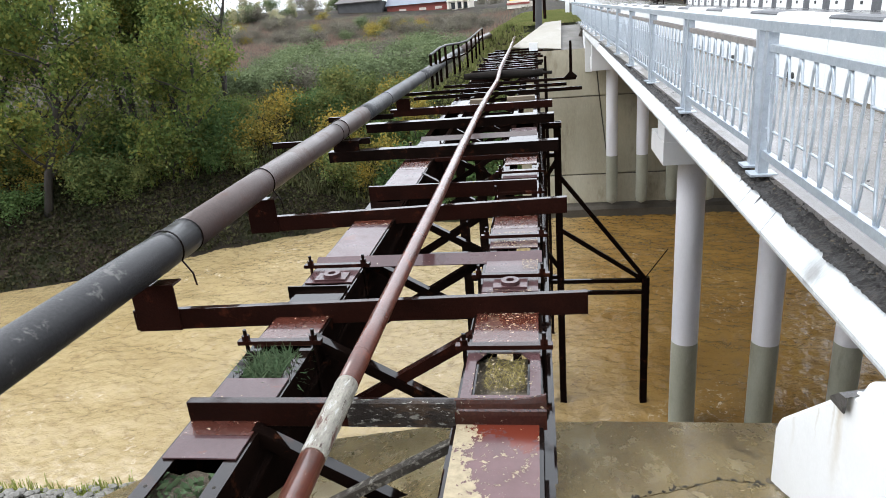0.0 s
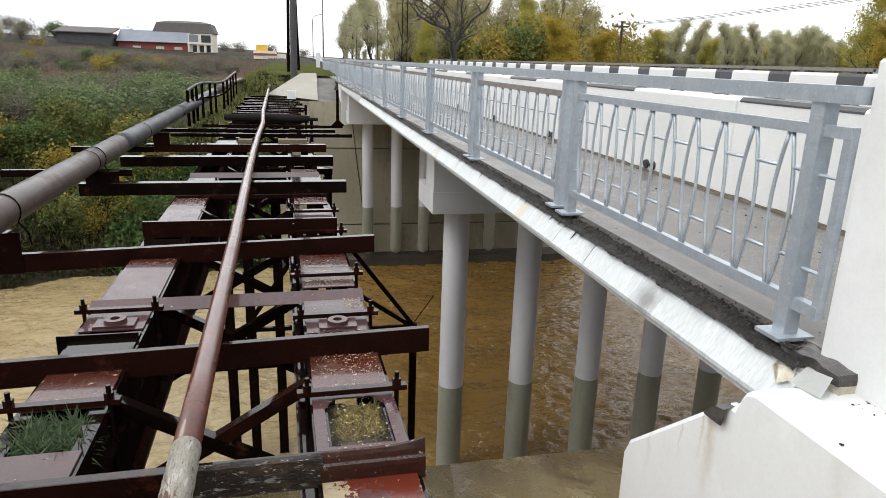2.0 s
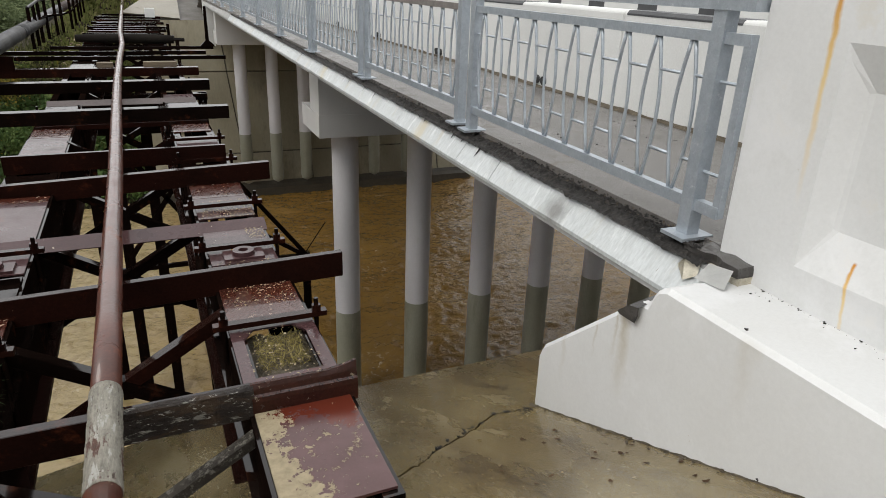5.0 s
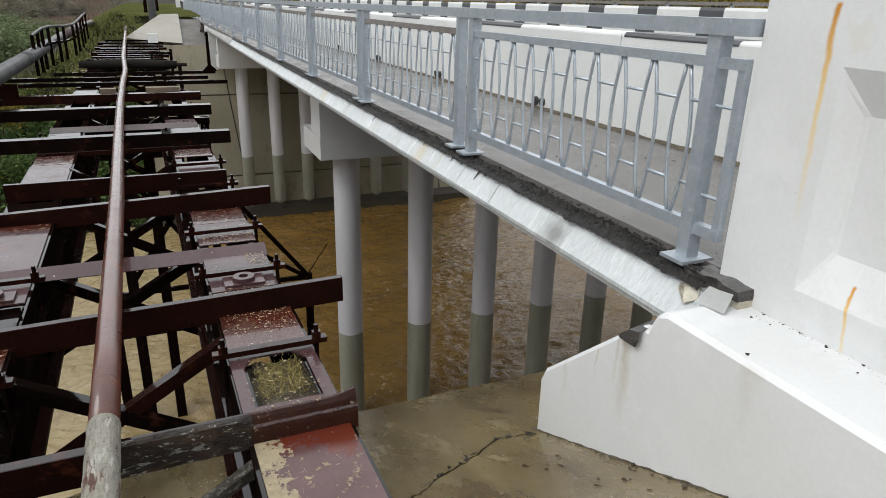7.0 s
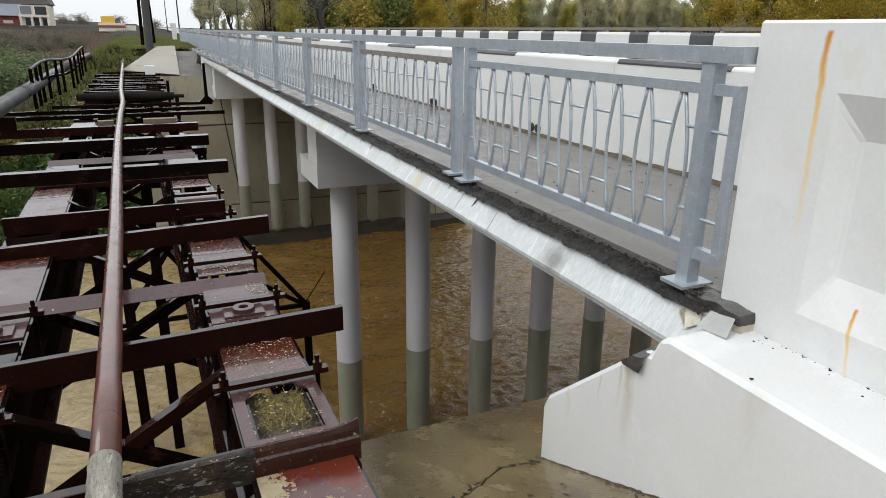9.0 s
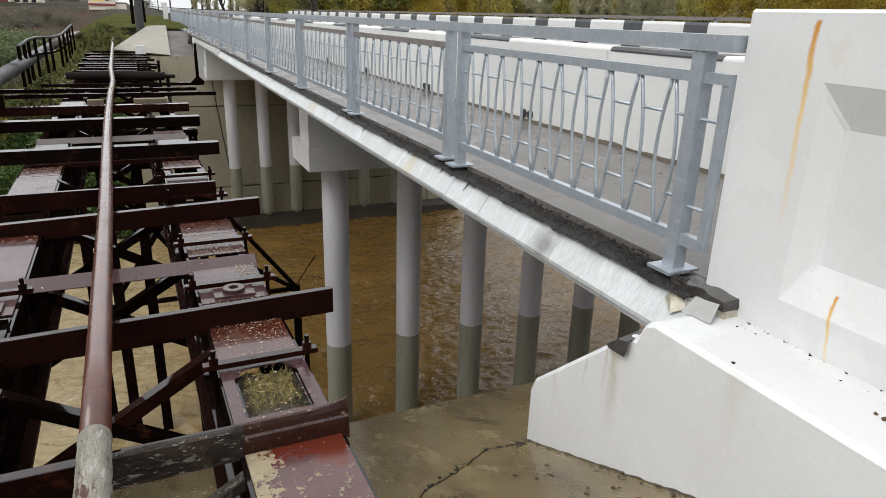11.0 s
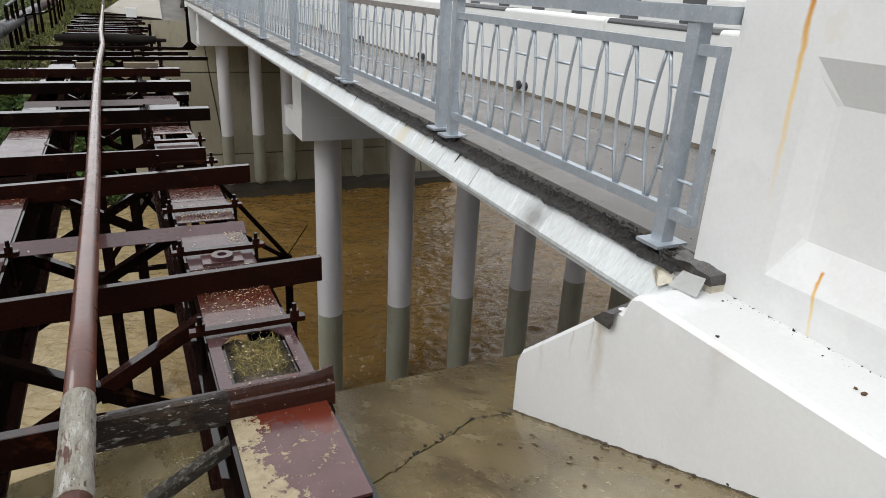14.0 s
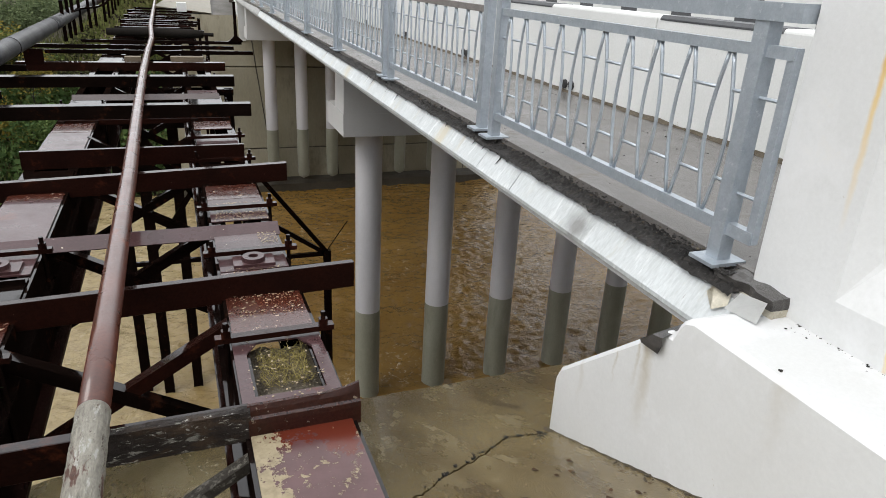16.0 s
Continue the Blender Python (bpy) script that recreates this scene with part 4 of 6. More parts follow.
# pile bents
def pile(x, y, r, top, line, foot, group, round_foot=False):
    t = thing("bridge_pile", "round grey-painted concrete pile with darker weathered foot", "pile", (x, y, foot), group)
    bm = bmesh.new()
    tube(bm, [(x, y, line), (x, y, top)], r, 28, False)
    part("shaft", bm, pile_paint, t, "pale grey painted shaft", smooth=False)
    bm = bmesh.new()
    pts, rs = [(x, y, line), (x, y, foot)], [r + 0.004, r + 0.004]
    if round_foot:
        pts, rs = [(x, y, line), (x, y, foot + 0.25), (x, y, foot + 0.1), (x, y, foot)], [r + 0.003, r + 0.003, r * 0.85, r * 0.2]
    tube(bm, pts, rs, 28, False)
    part("foot", bm, pile_wet, t, "darker weathered foot")
    for o in t.children:
        for f in o.data.polygons:
            f.use_smooth = len(f.vertices) == 4
    return t


for k in range(7):
    pile(3.262 + 1.775 * k, 14.88, 0.295, -3.24, -7.62 - 0.03 * k, -11.2, "piles of the river bent")
for x in (3.08, 4.45, 5.82, 7.45, 9.2, 10.9):
    pile(x, 31.95, 0.265, -3.0, -6.95, -9.3, "piles of the far bent", True)


def pile_cap(xl, y0, y1, yw, top, bottom, group):
    t = thing("pile_cap", "pale painted concrete cap beam on the piles", "cap beam", (7.5, (y0 + y1) / 2, bottom), group)
    bm = bmesh.new()
    box(bm, xl, 14.6, y0, y1, bottom, top)
    part("beam", bm, cap_paint, t, bevel=0.014)
    bm = bmesh.new()
    box(bm, xl + 0.012, 14.58, y0 + 0.012, yw, top - 0.005, -1.72)
    part("end_stop", bm, cap_paint, t, bevel=0.012)
    return t


pile_cap(2.55, 14.2, 15.87, 15.05, -2.78, -3.25, "cap beams")
pile_cap(2.15, 31.4, 32.9, 32.2, -2.49, -2.99, "cap beams")

# railing sections with curved bars
BX = 1.885


def railing(y0, y1, bx, first=False):
    """Posts and rails with ten slim spindles, each of two bars that bow apart, and rungs from spindle to spindle."""
    t = thing("railing_section", "galvanised bridge railing section with bowed bars", "railing", (bx, (y0 + y1) / 2, -1.25), "bridge railing")
    for y in (y0, y1):
        bm = bmesh.new()
        box(bm, bx - 0.036, bx + 0.036, y - 0.038, y + 0.038, -1.25, -0.22)
        post = part("post", bm, galv, t, bevel=0.006)
        bm = bmesh.new()
        box(bm, bx - 0.095, bx + 0.095, y - 0.078, y + 0.078, -1.262, -1.245)
        part("base_plate", bm, galv, post)
    bm = bmesh.new()
    box(bm, bx - 0.045, bx + 0.045, y0 - 0.07, y1 + 0.21, -0.22, -0.15)
    part("top_rail", bm, galv, t, bevel=0.006)
    for nm, z0, z1 in (("upper_rail", -0.358, -0.31), ("lower_rail", -1.12, -1.065)):
        bm = bmesh.new()
        box(bm, bx - 0.022, bx + 0.022, y0 + 0.03, y1 - 0.03, z0, z1)
        # Later upper rails: shadow and dark reflections put into a duller steel colour.
        part(nm, bm, galv if first or nm == "lower_rail" else galv_dull_and_shaded, t, bevel=0.004)
    n = 10
    p = (y1 - y0 - 0.06) / n
    top, low = -0.357, -1.066

    def bow(u):
        return 0.0125 + 0.052 * math.sin(math.pi * u)
    bars = []
    for s in (-1, 1):
        bm = bmesh.new()
        tube(bm, [(0, s * bow(u), top + (low - top) * u) for u in np.linspace(0, 1, 13)], 0.0095, 6)
        bars.append(mesh_of("bar", bm, galv, smooth=True))
    rungs = []
    for u in (0.22, 0.77):
        for a, b in ((bow(u), p - bow(u)), (bow(u), p / 2), (-p / 2, -bow(u))):
            bm = bmesh.new()
            tube(bm, [(0, a, 0), (0, b, 0)], 0.0085, 6)
            rungs.append((top + (low - top) * u, mesh_of("rung", bm, galv, smooth=True)))
    for k in range(n):
        yk = y0 + 0.045 + p * (k + 0.5)
        for me in bars:
            part("bar", me, galv, t).location = (bx, yk, 0)
        for j, (z, me) in enumerate(rungs):
            if j % 3 == (0 if k < n - 1 else 1) or (j % 3 == 2 and k == 0):
                part("rung", me, galv, t).location = (bx, yk, z)
    return t


railing(3.10, 5.60, BX, True)
second = railing(5.89, 8.60, BX + 0.022)
for k in range(1, 18):
    copy_thing(second, Matrix.Translation((BX + 0.022 + 0.0194 * k, (5.89 + 8.60) / 2 + 2.985 * k, -1.25)) @ Matrix.Rotation(-0.0065, 4, "Z"))
# short closing piece beside the parapet
t = thing("railing_stub", "short galvanised railing piece closing against the parapet", "railing", (BX, 2.9, -1.25), "bridge railing")
for nm, a in (("top_rail", (BX - 0.045, BX + 0.045, 2.905, 3.03, -0.22, -0.15)), ("upper_rail", (BX - 0.022, BX + 0.022, 2.92, 3.07, -0.358, -0.31)), ("lower_rail", (BX - 0.022, BX + 0.022, 2.92, 3.07, -1.12, -1.065)), ("end_bar", (BX - 0.018, BX + 0.018, 2.915, 2.955, -1.115, -0.315))):
    bm = bmesh.new()
    box(bm, *a)
    part(nm, bm, galv, t, bevel=0.005)
for z in (-0.52, -0.93):
    bm = bmesh.new()
    tube(bm, [(BX, 2.94, z), (BX, 3.08, z)], 0.0085, 6)
    part("rung", bm, galv, t)

# wing wall and parapet at the near end
bm = bmesh.new()
prism(bm, [(3.71, -2.20), (3.67, -2.12), (3.01, -1.55), (2.91, -1.475), (2.87, -1.47), (2.85, -1.42), (2.82, -1.37), (2.76, -1.345), (-6, -1.34), (-6, -2.3), (2.0, -2.3), (3.71, -3.0)], "x", 1.50, 2.7)
structure("wing_wall", bm, wing_paint, "low white painted concrete wing wall with a sloping nose", 0.022, "wing wall")
bm = bmesh.new()
v = [bm.verts.new(q) for q in ((1.462, 3.0, -1.575), (1.47, 2.9, -1.575), (1.468, 2.885, -1.535), (1.466, 2.885, -1.49), (1.462, 2.94, -1.5), (1.458, 3.01, -1.56))]
bm.faces.new(v)
bmesh.ops.triangulate(bm, faces=bm.faces[:])
back = [bm.verts.new((1.6, q.co.y - 0.01, q.co.z + 0.035)) for q in v[3:]]
bm.faces.new((v[3], back[0], back[1], v[4]))
bm.faces.new((v[4], back[1], back[2], v[5]))
bmesh.ops.solidify(bm, geom=bm.faces[:], thickness=0.006)
tagged(part("roofing_scrap", bm, slab_asphalt), "dark grey bent scrap stuck in the wing wall's notch", "scrap")
bm = bmesh.new()
PX, PT = 1.90, -0.045
outer = [(2.90, -1.36), (-6, -1.36), (-6, PT), (2.90, PT)]
o1 = [(2.49, -1.15), (0.2, -1.15), (0.2, -0.33), (2.49, -0.33)]
i1 = [(2.405, -1.0), (0.3, -1.0), (0.3, -0.47), (2.405, -0.47)]
rings = []
for xx, q in ((PX + 0.42, outer), (PX, outer), (PX, o1), (PX + 0.06, i1)):
    rings.append([bm.verts.new((xx, *c)) for c in q])
for r, s in zip(rings, rings[1:]):
    for k in range(4):
        bm.faces.new((r[k], r[(k + 1) % 4], s[(k + 1) % 4], s[k]))
bm.faces.new(rings[0][::-1]), bm.faces.new(rings[-1])
bmesh.ops.recalc_face_normals(bm, faces=bm.faces)
structure("end_parapet", bm, rust_wall, "white painted concrete end parapet with rust runs and recessed panel", 0.012, "parapet")
# dirt and chips gathered along the wing wall's foot
bm = bmesh.new()
rows = []
for y in np.linspace(1.9, 3.74, 240):
    w = 0.004 + 0.02 * noise.noise(Vector((y * 5, 1, 0))) + 0.016 * noise.noise(Vector((y * 23, 1, 0)))
    h = 0.007 + 0.010 * noise.noise(Vector((y * 13, 4, 0)))
    x0 = 1.502
    rows.append([bm.verts.new((x0, y, slab_z(y) + max(0.004, h) + 0.004)), bm.verts.new((x0 - 0.5 * max(w, 0.006), y, slab_z(y) + max(0.004, h))), bm.verts.new((x0 - max(w, 0.006), y, slab_z(y) - 0.003))])
for r, q in zip(rows, rows[1:]):
    for k in range(2):
        bm.faces.new((r[k], r[k + 1], q[k + 1], q[k]))
tagged(part("wall_foot_dirt", bm, dirt), "dark dirt gathered along the wing wall's foot", "dirt", kind="stuff")
bm = bmesh.new()
rows = []
for y in np.linspace(2.9, 20, 420):
    w = 0.05 + 0.05 * noise.noise(Vector((y * 1.7, 9, 0))) + 0.025 * noise.noise(Vector((y * 11, 9, 0)))
    h = 0.02 + 0.02 * noise.noise(Vector((y * 3.1, 4, 0)))
    rows.append([bm.verts.new((3.698, y, -1.245 + max(0.006, h))), bm.verts.new((3.698 - max(w, 0.01), y, -1.2505))])
for r, q in zip(rows, rows[1:]):
    bm.faces.new((r[0], r[1], q[1], q[0]))
tagged(part("barrier_foot_dirt", bm, dirt), "brown dirt washed along the barrier's foot", "dirt", kind="stuff")


# ---- old steel bridge ----
TURN = Matrix.Translation((0, 3, 0)) @ Matrix.Rotation(radians(1.0), 4, "Z") @ Matrix.Translation((0, -3, 0))


def old(x, y, z):
    return TURN @ Vector((x, y, z))


CH = -1.93
FAR_END = 32.4


def girder(x0, x1, y0, label, plates, holes):
    t = thing("bridge_girder", label, "girder", old((x0 + x1) / 2, 14, -2.53), "old bridge girders")
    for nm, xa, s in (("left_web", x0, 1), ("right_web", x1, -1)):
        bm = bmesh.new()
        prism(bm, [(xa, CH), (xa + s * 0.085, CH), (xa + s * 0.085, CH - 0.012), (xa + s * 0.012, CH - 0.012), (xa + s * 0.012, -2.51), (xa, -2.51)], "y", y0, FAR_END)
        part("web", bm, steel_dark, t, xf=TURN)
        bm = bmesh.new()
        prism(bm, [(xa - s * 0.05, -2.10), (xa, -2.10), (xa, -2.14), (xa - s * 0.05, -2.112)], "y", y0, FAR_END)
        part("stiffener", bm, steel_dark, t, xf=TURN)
        bm = bmesh.new()
        prism(bm, [(xa - s * 0.07, -2.50), (xa + s * 0.1, -2.50), (xa + s * 0.1, -2.53), (xa - s * 0.07, -2.53)], "y", y0, FAR_END)
        part("bottom_flange", bm, steel_brown, t, xf=TURN)
    for a, b, mt, lift, *side in plates:
        bm = bmesh.new()
        xa, xb = side if side else (x0 + 0.02, x1 - 0.02)
        box(bm, xa, xb, a, b, CH + 0.003, CH + 0.012 + lift)
        part("cover_plate", bm, mt, t, bevel=0.003, xf=TURN)
    for a, b in holes:
        bm = bmesh.new()
        nx, ny = 26, 44
        g = [[bm.verts.new((x, y, CH - 0.075 - 0.01 * (y - a) / (b - a) + 0.03 * noise.noise(Vector((x * 9, y * 9, 1))) + 0.01 * noise.noise(Vector((x * 40, y * 40, 1))))) for x in np.linspace(x0 + 0.013, x1 - 0.013, nx)] for y in np.linspace(a, b, ny)]
        for r, s in zip(g, g[1:]):
            for k in range(nx - 1):
                bm.faces.new((r[k], r[k + 1], s[k + 1], s[k]))
        part("dirt_fill", bm, dirt, t, "dirt and dry grass caught inside", xf=TURN)
    for y in np.arange(y0 + 0.3, 9, 0.21):
        for xa in (x0 + 0.043, x1 - 0.043):
            bm = bmesh.new()
            tube(bm, [(xa, y, CH - 0.001), (xa, y, CH + 0.0015)], 0.009, 8)
            part("rivet_hole", bm, joint_dark, t, xf=TURN)
    return t


left_plates = [(1.0, 2.6, plate_paint, 0), (2.97, 3.16, plate_paint, 0), (3.163, 3.32, plate_red, 0), (3.323, 3.74, plate_paint, 0), (4.16, 4.7, plate_red, 0), (4.86, 5.18, steel_dark, 0), (5.23, 6.73, plate_paint, 0), (6.73, 6.9, plate_red, 0), (7.05, 7.6, steel_dark, 0), (8.3, 9.18, plate_paint, 0), (9.2, 9.66, plate_red, 0), (10.66, 11.2, steel_dark, 0), (12.75, 13.5, steel_dark, 0), (14.9, 16.4, steel_dark, 0), (18.36, 22.21, steel_dark, 0), (22.86, 30.17, steel_dark, 0)]
right_plates = [(2.63, 3.29, plate_peeled, 0.004), (4.11, 4.95, plate_red, 0), (4.97, 5.19, plate_paint, 0), (5.19, 5.33, plate_paint, 0, -0.20, -0.045), (5.19, 5.33, plate_paint, 0, 0.08, 0.23), (5.33, 5.49, plate_paint, 0), (5.49, 5.76, plate_paint, 0), (5.92, 6.45, plate_paint, 0), (6.46, 6.85, plate_red, 0), (7.11, 7.6, steel_dark, 0), (8.42, 8.88, plate_paint, 0.002), (9.18, 9.6, plate_red, 0), (10.29, 11.2, steel_dark, 0), (11.5, 11.95, plate_paint, 0), (12.75, 13.6, steel_dark, 0), (14.9, 17.2, steel_dark, 0), (18.87, 22.21, steel_dark, 0), (22.86, 30.83, steel_dark, 0)]
girder(-1.70, -1.26, 1.0, "maroon riveted steel girder with wet cover plates and weeds", left_plates, [(2.6, 2.97), (3.72, 4.16), (4.6, 4.75)])
gr = girder(-0.215, 0.25, 2.6, "maroon riveted steel girder with peeling paint and rust", right_plates, [(3.3, 4.12), (5.19, 5.33)])

# plate with a chamfered opening on the right girder
bm = bmesh.new()
ang = [(-0.145, 3.55), (0.18, 3.55), (0.18, 3.93), (0.12, 4.03), (-0.085, 4.03), (-0.145, 3.93)]
out = [(-0.205, 3.42), (0.24, 3.42), (0.24, 4.0), (0.24, 4.10), (-0.205, 4.10), (-0.205, 4.0)]
for z in (CH + 0.003, CH + 0.013):
    a, b = [bm.verts.new((*q, z)) for q in ang], [bm.verts.new((*q, z)) for q in out]
    for k in range(6):
        bm.faces.new((a[k], a[(k + 1) % 6], b[(k + 1) % 6], b[k]))
bmesh.ops.recalc_face_normals(bm, faces=bm.faces)
part("opening_plate", bm, plate_paint, gr, "maroon plate with a chamfered opening", xf=TURN)


def sloping(tilt, x):
    """Lets a beam sink towards the pipe's side, about its end at x."""
    m = Matrix.Identity(4)
    m[2][0], m[2][3] = tilt, -tilt * x
    return m


def channel(name, label, y, x0, x1, z0, z1, mat, depth=0.075, t=0.012, group="cross beams of the old bridge", tilt=0.0):
    th = thing(name, label, "steel beam", old((x0 + x1) / 2, y, z0), group)
    bm = bmesh.new()
    prism(bm, [(y, z0), (y, z1), (y + depth, z1), (y + depth, z1 - t), (y + t, z1 - t), (y + t, z0 + t), (y + depth, z0 + t), (y + depth, z0)], "x", x0, x1)
    part("channel", bm, mat, th, bevel=0.002, xf=TURN @ sloping(tilt, x1))
    return th


def bracket(th, y, x0, x1, z0, z1, mat=steel_brown, tilt=0.0, end=0.55):
    bm = bmesh.new()
    prism(bm, [(y - 0.012, z0), (y - 0.012, z1), (y + 0.12, z1), (y + 0.12, z1 - 0.014), (y + 0.002, z1 - 0.014), (y + 0.002, z0)], "x", x0, x1)
    part("pipe_saddle", bm, mat, th, "short upright channel carrying the pipe", bevel=0.002, xf=TURN @ sloping(tilt, end))


CB = "maroon painted steel channel laid across the girders"
b = channel("cross_beam", CB, 4.59, -2.82, 0.57, -1.935, -1.77, steel_brown, 0.048, tilt=0.022)
bracket(b, 4.59, -2.79, -2.44, -1.94, -1.57, tilt=0.022)
b = channel("cross_beam", CB, 6.95, -2.89, 0.53, -1.935, -1.77, steel_brown, 0.07, tilt=0.026)
bracket(b, 6.95, -2.88, -2.56, -1.94, -1.57, tilt=0.026)
channel("cross_beam", "short maroon steel channel across the girders", 7.72, -1.72, 0.23, -1.935, -1.765, steel_brown, 0.048)
channel("cross_beam", "low maroon steel plank under a cross beam", 9.88, -1.7, 0.25, -1.985, -1.925, steel_brown, 0.05)
b = channel("cross_beam", CB, 9.95, -2.88, 0.54, -1.93, -1.77, steel_dark, 0.16)
bracket(b, 10.0, -2.8, -2.4, -1.77, -1.62, steel_dark)
channel("cross_beam", "dark steel rail lying under the pipe", 10.15, -3.82, -2.27, -1.71, -1.62, steel_dark, 0.06)
channel("cross_beam", CB, 12.38, -2.89, 0.54, -1.93, -1.77, steel_dark, 0.2)
channel("cross_beam", "dark steel rail lying under the pipe", 12.5, -3.63, -2.38, -1.71, -1.62, steel_dark, 0.06)
b = channel("cross_beam", CB, 14.6, -2.9, 0.56, -1.99, -1.84, steel_brown, 0.18)
bracket(b, 14.6, -2.75, -2.45, -1.86, -1.62)
channel("cross_beam", "thin dark steel rail reaching past the girder", 16.6, -2.73, 1.30, -1.92, -1.84, steel_dark, 0.06)
channel("cross_beam", "thin dark steel rail reaching past the girder", 17.6, -3.16, 0.98, -1.92, -1.84, steel_dark, 0.06)
channel("cross_beam", "dark steel rail reaching far past the girder", 18.9, -2.3, 1.28, -1.93, -1.86, steel_dark, 0.06)
for k, y in enumerate(np.arange(20.7, 32.3, 0.83)):
    channel("cross_beam", "dark rusty steel member across the old bridge", float(y), -1.7 + 0.12 * math.sin(k * 2.1), 0.34 + 0.18 * math.sin(k * 1.7), -1.93, -1.83 + 0.03 * math.sin(k * 3.1), steel_dark if k % 3 else steel_brown, 0.11)

# the near plate, curled and peeling
t = thing("cross_beam", "curled peeling steel channel across the girders", "steel beam", old(-0.8, 3.3, -1.93), "cross beams of the old bridge")
bm = bmesh.new()
prism(bm, [(3.29, -1.95), (3.29, -1.80), (3.345, -1.80), (3.345, -1.812), (3.302, -1.812), (3.302, -1.95)], "x", -1.69, -0.19)
part("channel", bm, steel_brown, t, bevel=0.003, xf=TURN)
bm = bmesh.new()
rows = []
for x in np.linspace(-0.20, 0.27, 14):
    k = max(0.0, (x - 0.1) / 0.17)
    w = 0.004 * noise.noise(Vector((x * 17, 2, 0)))
    rows.append([bm.verts.new(q) for q in ((x, 3.268, -1.945), (x, 3.268 + w, -1.86), (x, 3.272 + w, -1.838), (x, 3.284, -1.83), (x, 3.29 + w, -1.805 + 0.004 * k), (x, 3.298 + 0.006 * k, -1.785 + 0.026 * k * k), (x, 3.31 + 0.004 * k, -1.782 + 0.026 * k * k))])
for r, s in zip(rows, rows[1:]):
    for q in range(6):
        bm.faces.new((r[q], s[q], s[q + 1], r[q + 1]))
bmesh.ops.solidify(bm, geom=bm.faces[:], thickness=0.008)
part("curled_cover", bm, plate_red, t, "maroon cover plate with a curled edge", xf=TURN)
bm = bmesh.new()
nx = 90
rows = []
for k, x in enumerate(np.linspace(-0.78, -0.19, nx)):
    n1 = [0.012 * noise.noise(Vector((x * 18, q * 3.1, 0))) + 0.006 * noise.noise(Vector((x * 60, q * 3.1, 5))) for q in range(6)]
    rows.append([bm.verts.new((x, y - max(0, o), z + max(0, o))) for (y, z), o in zip(((3.282, -1.945), (3.28, -1.88), (3.281, -1.83), (3.284, -1.802), (3.30, -1.797), (3.325, -1.8)), n1)])
for r, q in zip(rows, rows[1:]):
    for k in range(5):
        bm.faces.new((r[k], q[k], q[k + 1], r[k + 1]))
part("paint_flakes", bm, peeled_channel, t, "flaking black and grey paint", xf=TURN)

# wide flat bars
for y, x0, x1, z, w in ((5.6, -1.71, 0.265, -1.87, 0.13), (11.3, -1.70, 0.235, -1.875, 0.14)):
    th = thing("flat_bar", "flat grey-maroon steel bar clamped across the girders", "steel bar", old(-0.7, y, z - 0.01), "clamp bars")
    bm = bmesh.new()
    prism(bm, [(y - 0.02, z - w * 0.45), (y + 0.11, z), (y + 0.11, z - 0.012), (y - 0.012, z - w * 0.45 - 0.008)], "x", x0, x1)
    part("bar", bm, plate_paint if y < 6 else bar_grey, th, bevel=0.002, xf=TURN)


def clamp(y, xl, xr):
    t = thing("clamp_bar", "rusty clamp bar with upright bolts over the girder", "clamp", old((xl + xr) / 2, y, CH), "clamp bars")
    bm = bmesh.new()
    box(bm, xl - 0.07, xr + 0.07, y - 0.025, y + 0.025, -1.895, -1.865)
    part("bar", bm, steel_brown, t, bevel=0.004, xf=TURN)
    for x in (xl - 0.015, xr + 0.015):
        bm = bmesh.new()
        tube(bm, [(x, y, -2.45), (x, y, -1.79)], 0.013, 8)
        rod = part("bolt", bm, steel_dark, t, xf=TURN)
        bm = bmesh.new()
        tube(bm, [(x, y, -1.865), (x, y, -1.83)], 0.026, 6)
        part("nut", bm, steel_brown, rod, xf=TURN)
    return t


for y in (4.045, 5.2, 6.14, 7.6, 8.6, 10.5, 12.9, 15.2):
    clamp(y, -0.215, 0.25)
for y in (4.14, 5.52, 10.5, 12.9):
    clamp(y, -1.70, -1.26)
for x, y in ((0.02, 5.085), (-1.47, 5.33)):
    t = thing("ring_plate", "rusty plate with a raised round ring on the girder", "ring plate", old(x, y, CH + 0.013), "ring plates")
    bm = bmesh.new()
    box(bm, x - 0.13, x + 0.13, y - 0.08, y + 0.08, CH + 0.012, CH + 0.03)
    part("plate", bm, plate_paint, t, bevel=0.004, xf=TURN)
    bm = bmesh.new()
    q = [(0.032, 0.0), (0.032, 0.028), (0.07, 0.028), (0.075, 0.0)]
    rings = [[bm.verts.new((x + r * math.cos(a), y + r * math.sin(a), CH + 0.03 + z)) for r, z in q] for a in np.linspace(0, 2 * math.pi, 24, endpoint=False)]
    for k in range(24):
        for j in range(3):
            bm.faces.new((rings[k][j], rings[(k + 1) % 24][j], rings[(k + 1) % 24][j + 1], rings[k][j + 1]))
    bmesh.ops.recalc_face_normals(bm, faces=bm.faces)
    part("ring", bm, plate_paint, t, smooth=False, xf=TURN)
# the open box beside the left ring
t = thing("steel_tray", "dark open steel tray welded to the girder's side", "tray", old(-1.70, 5.1, -1.95), "")
bm = bmesh.new()
box(bm, -1.77, -1.28, 5.08, 5.092, -2.02, -1.885)
part("front", bm, steel_dark, t, xf=TURN)
bm = bmesh.new()
box(bm, -1.77, -1.28, 5.092, 5.2, -2.02, -2.005)
part("bottom", bm, steel_dark, t, xf=TURN)

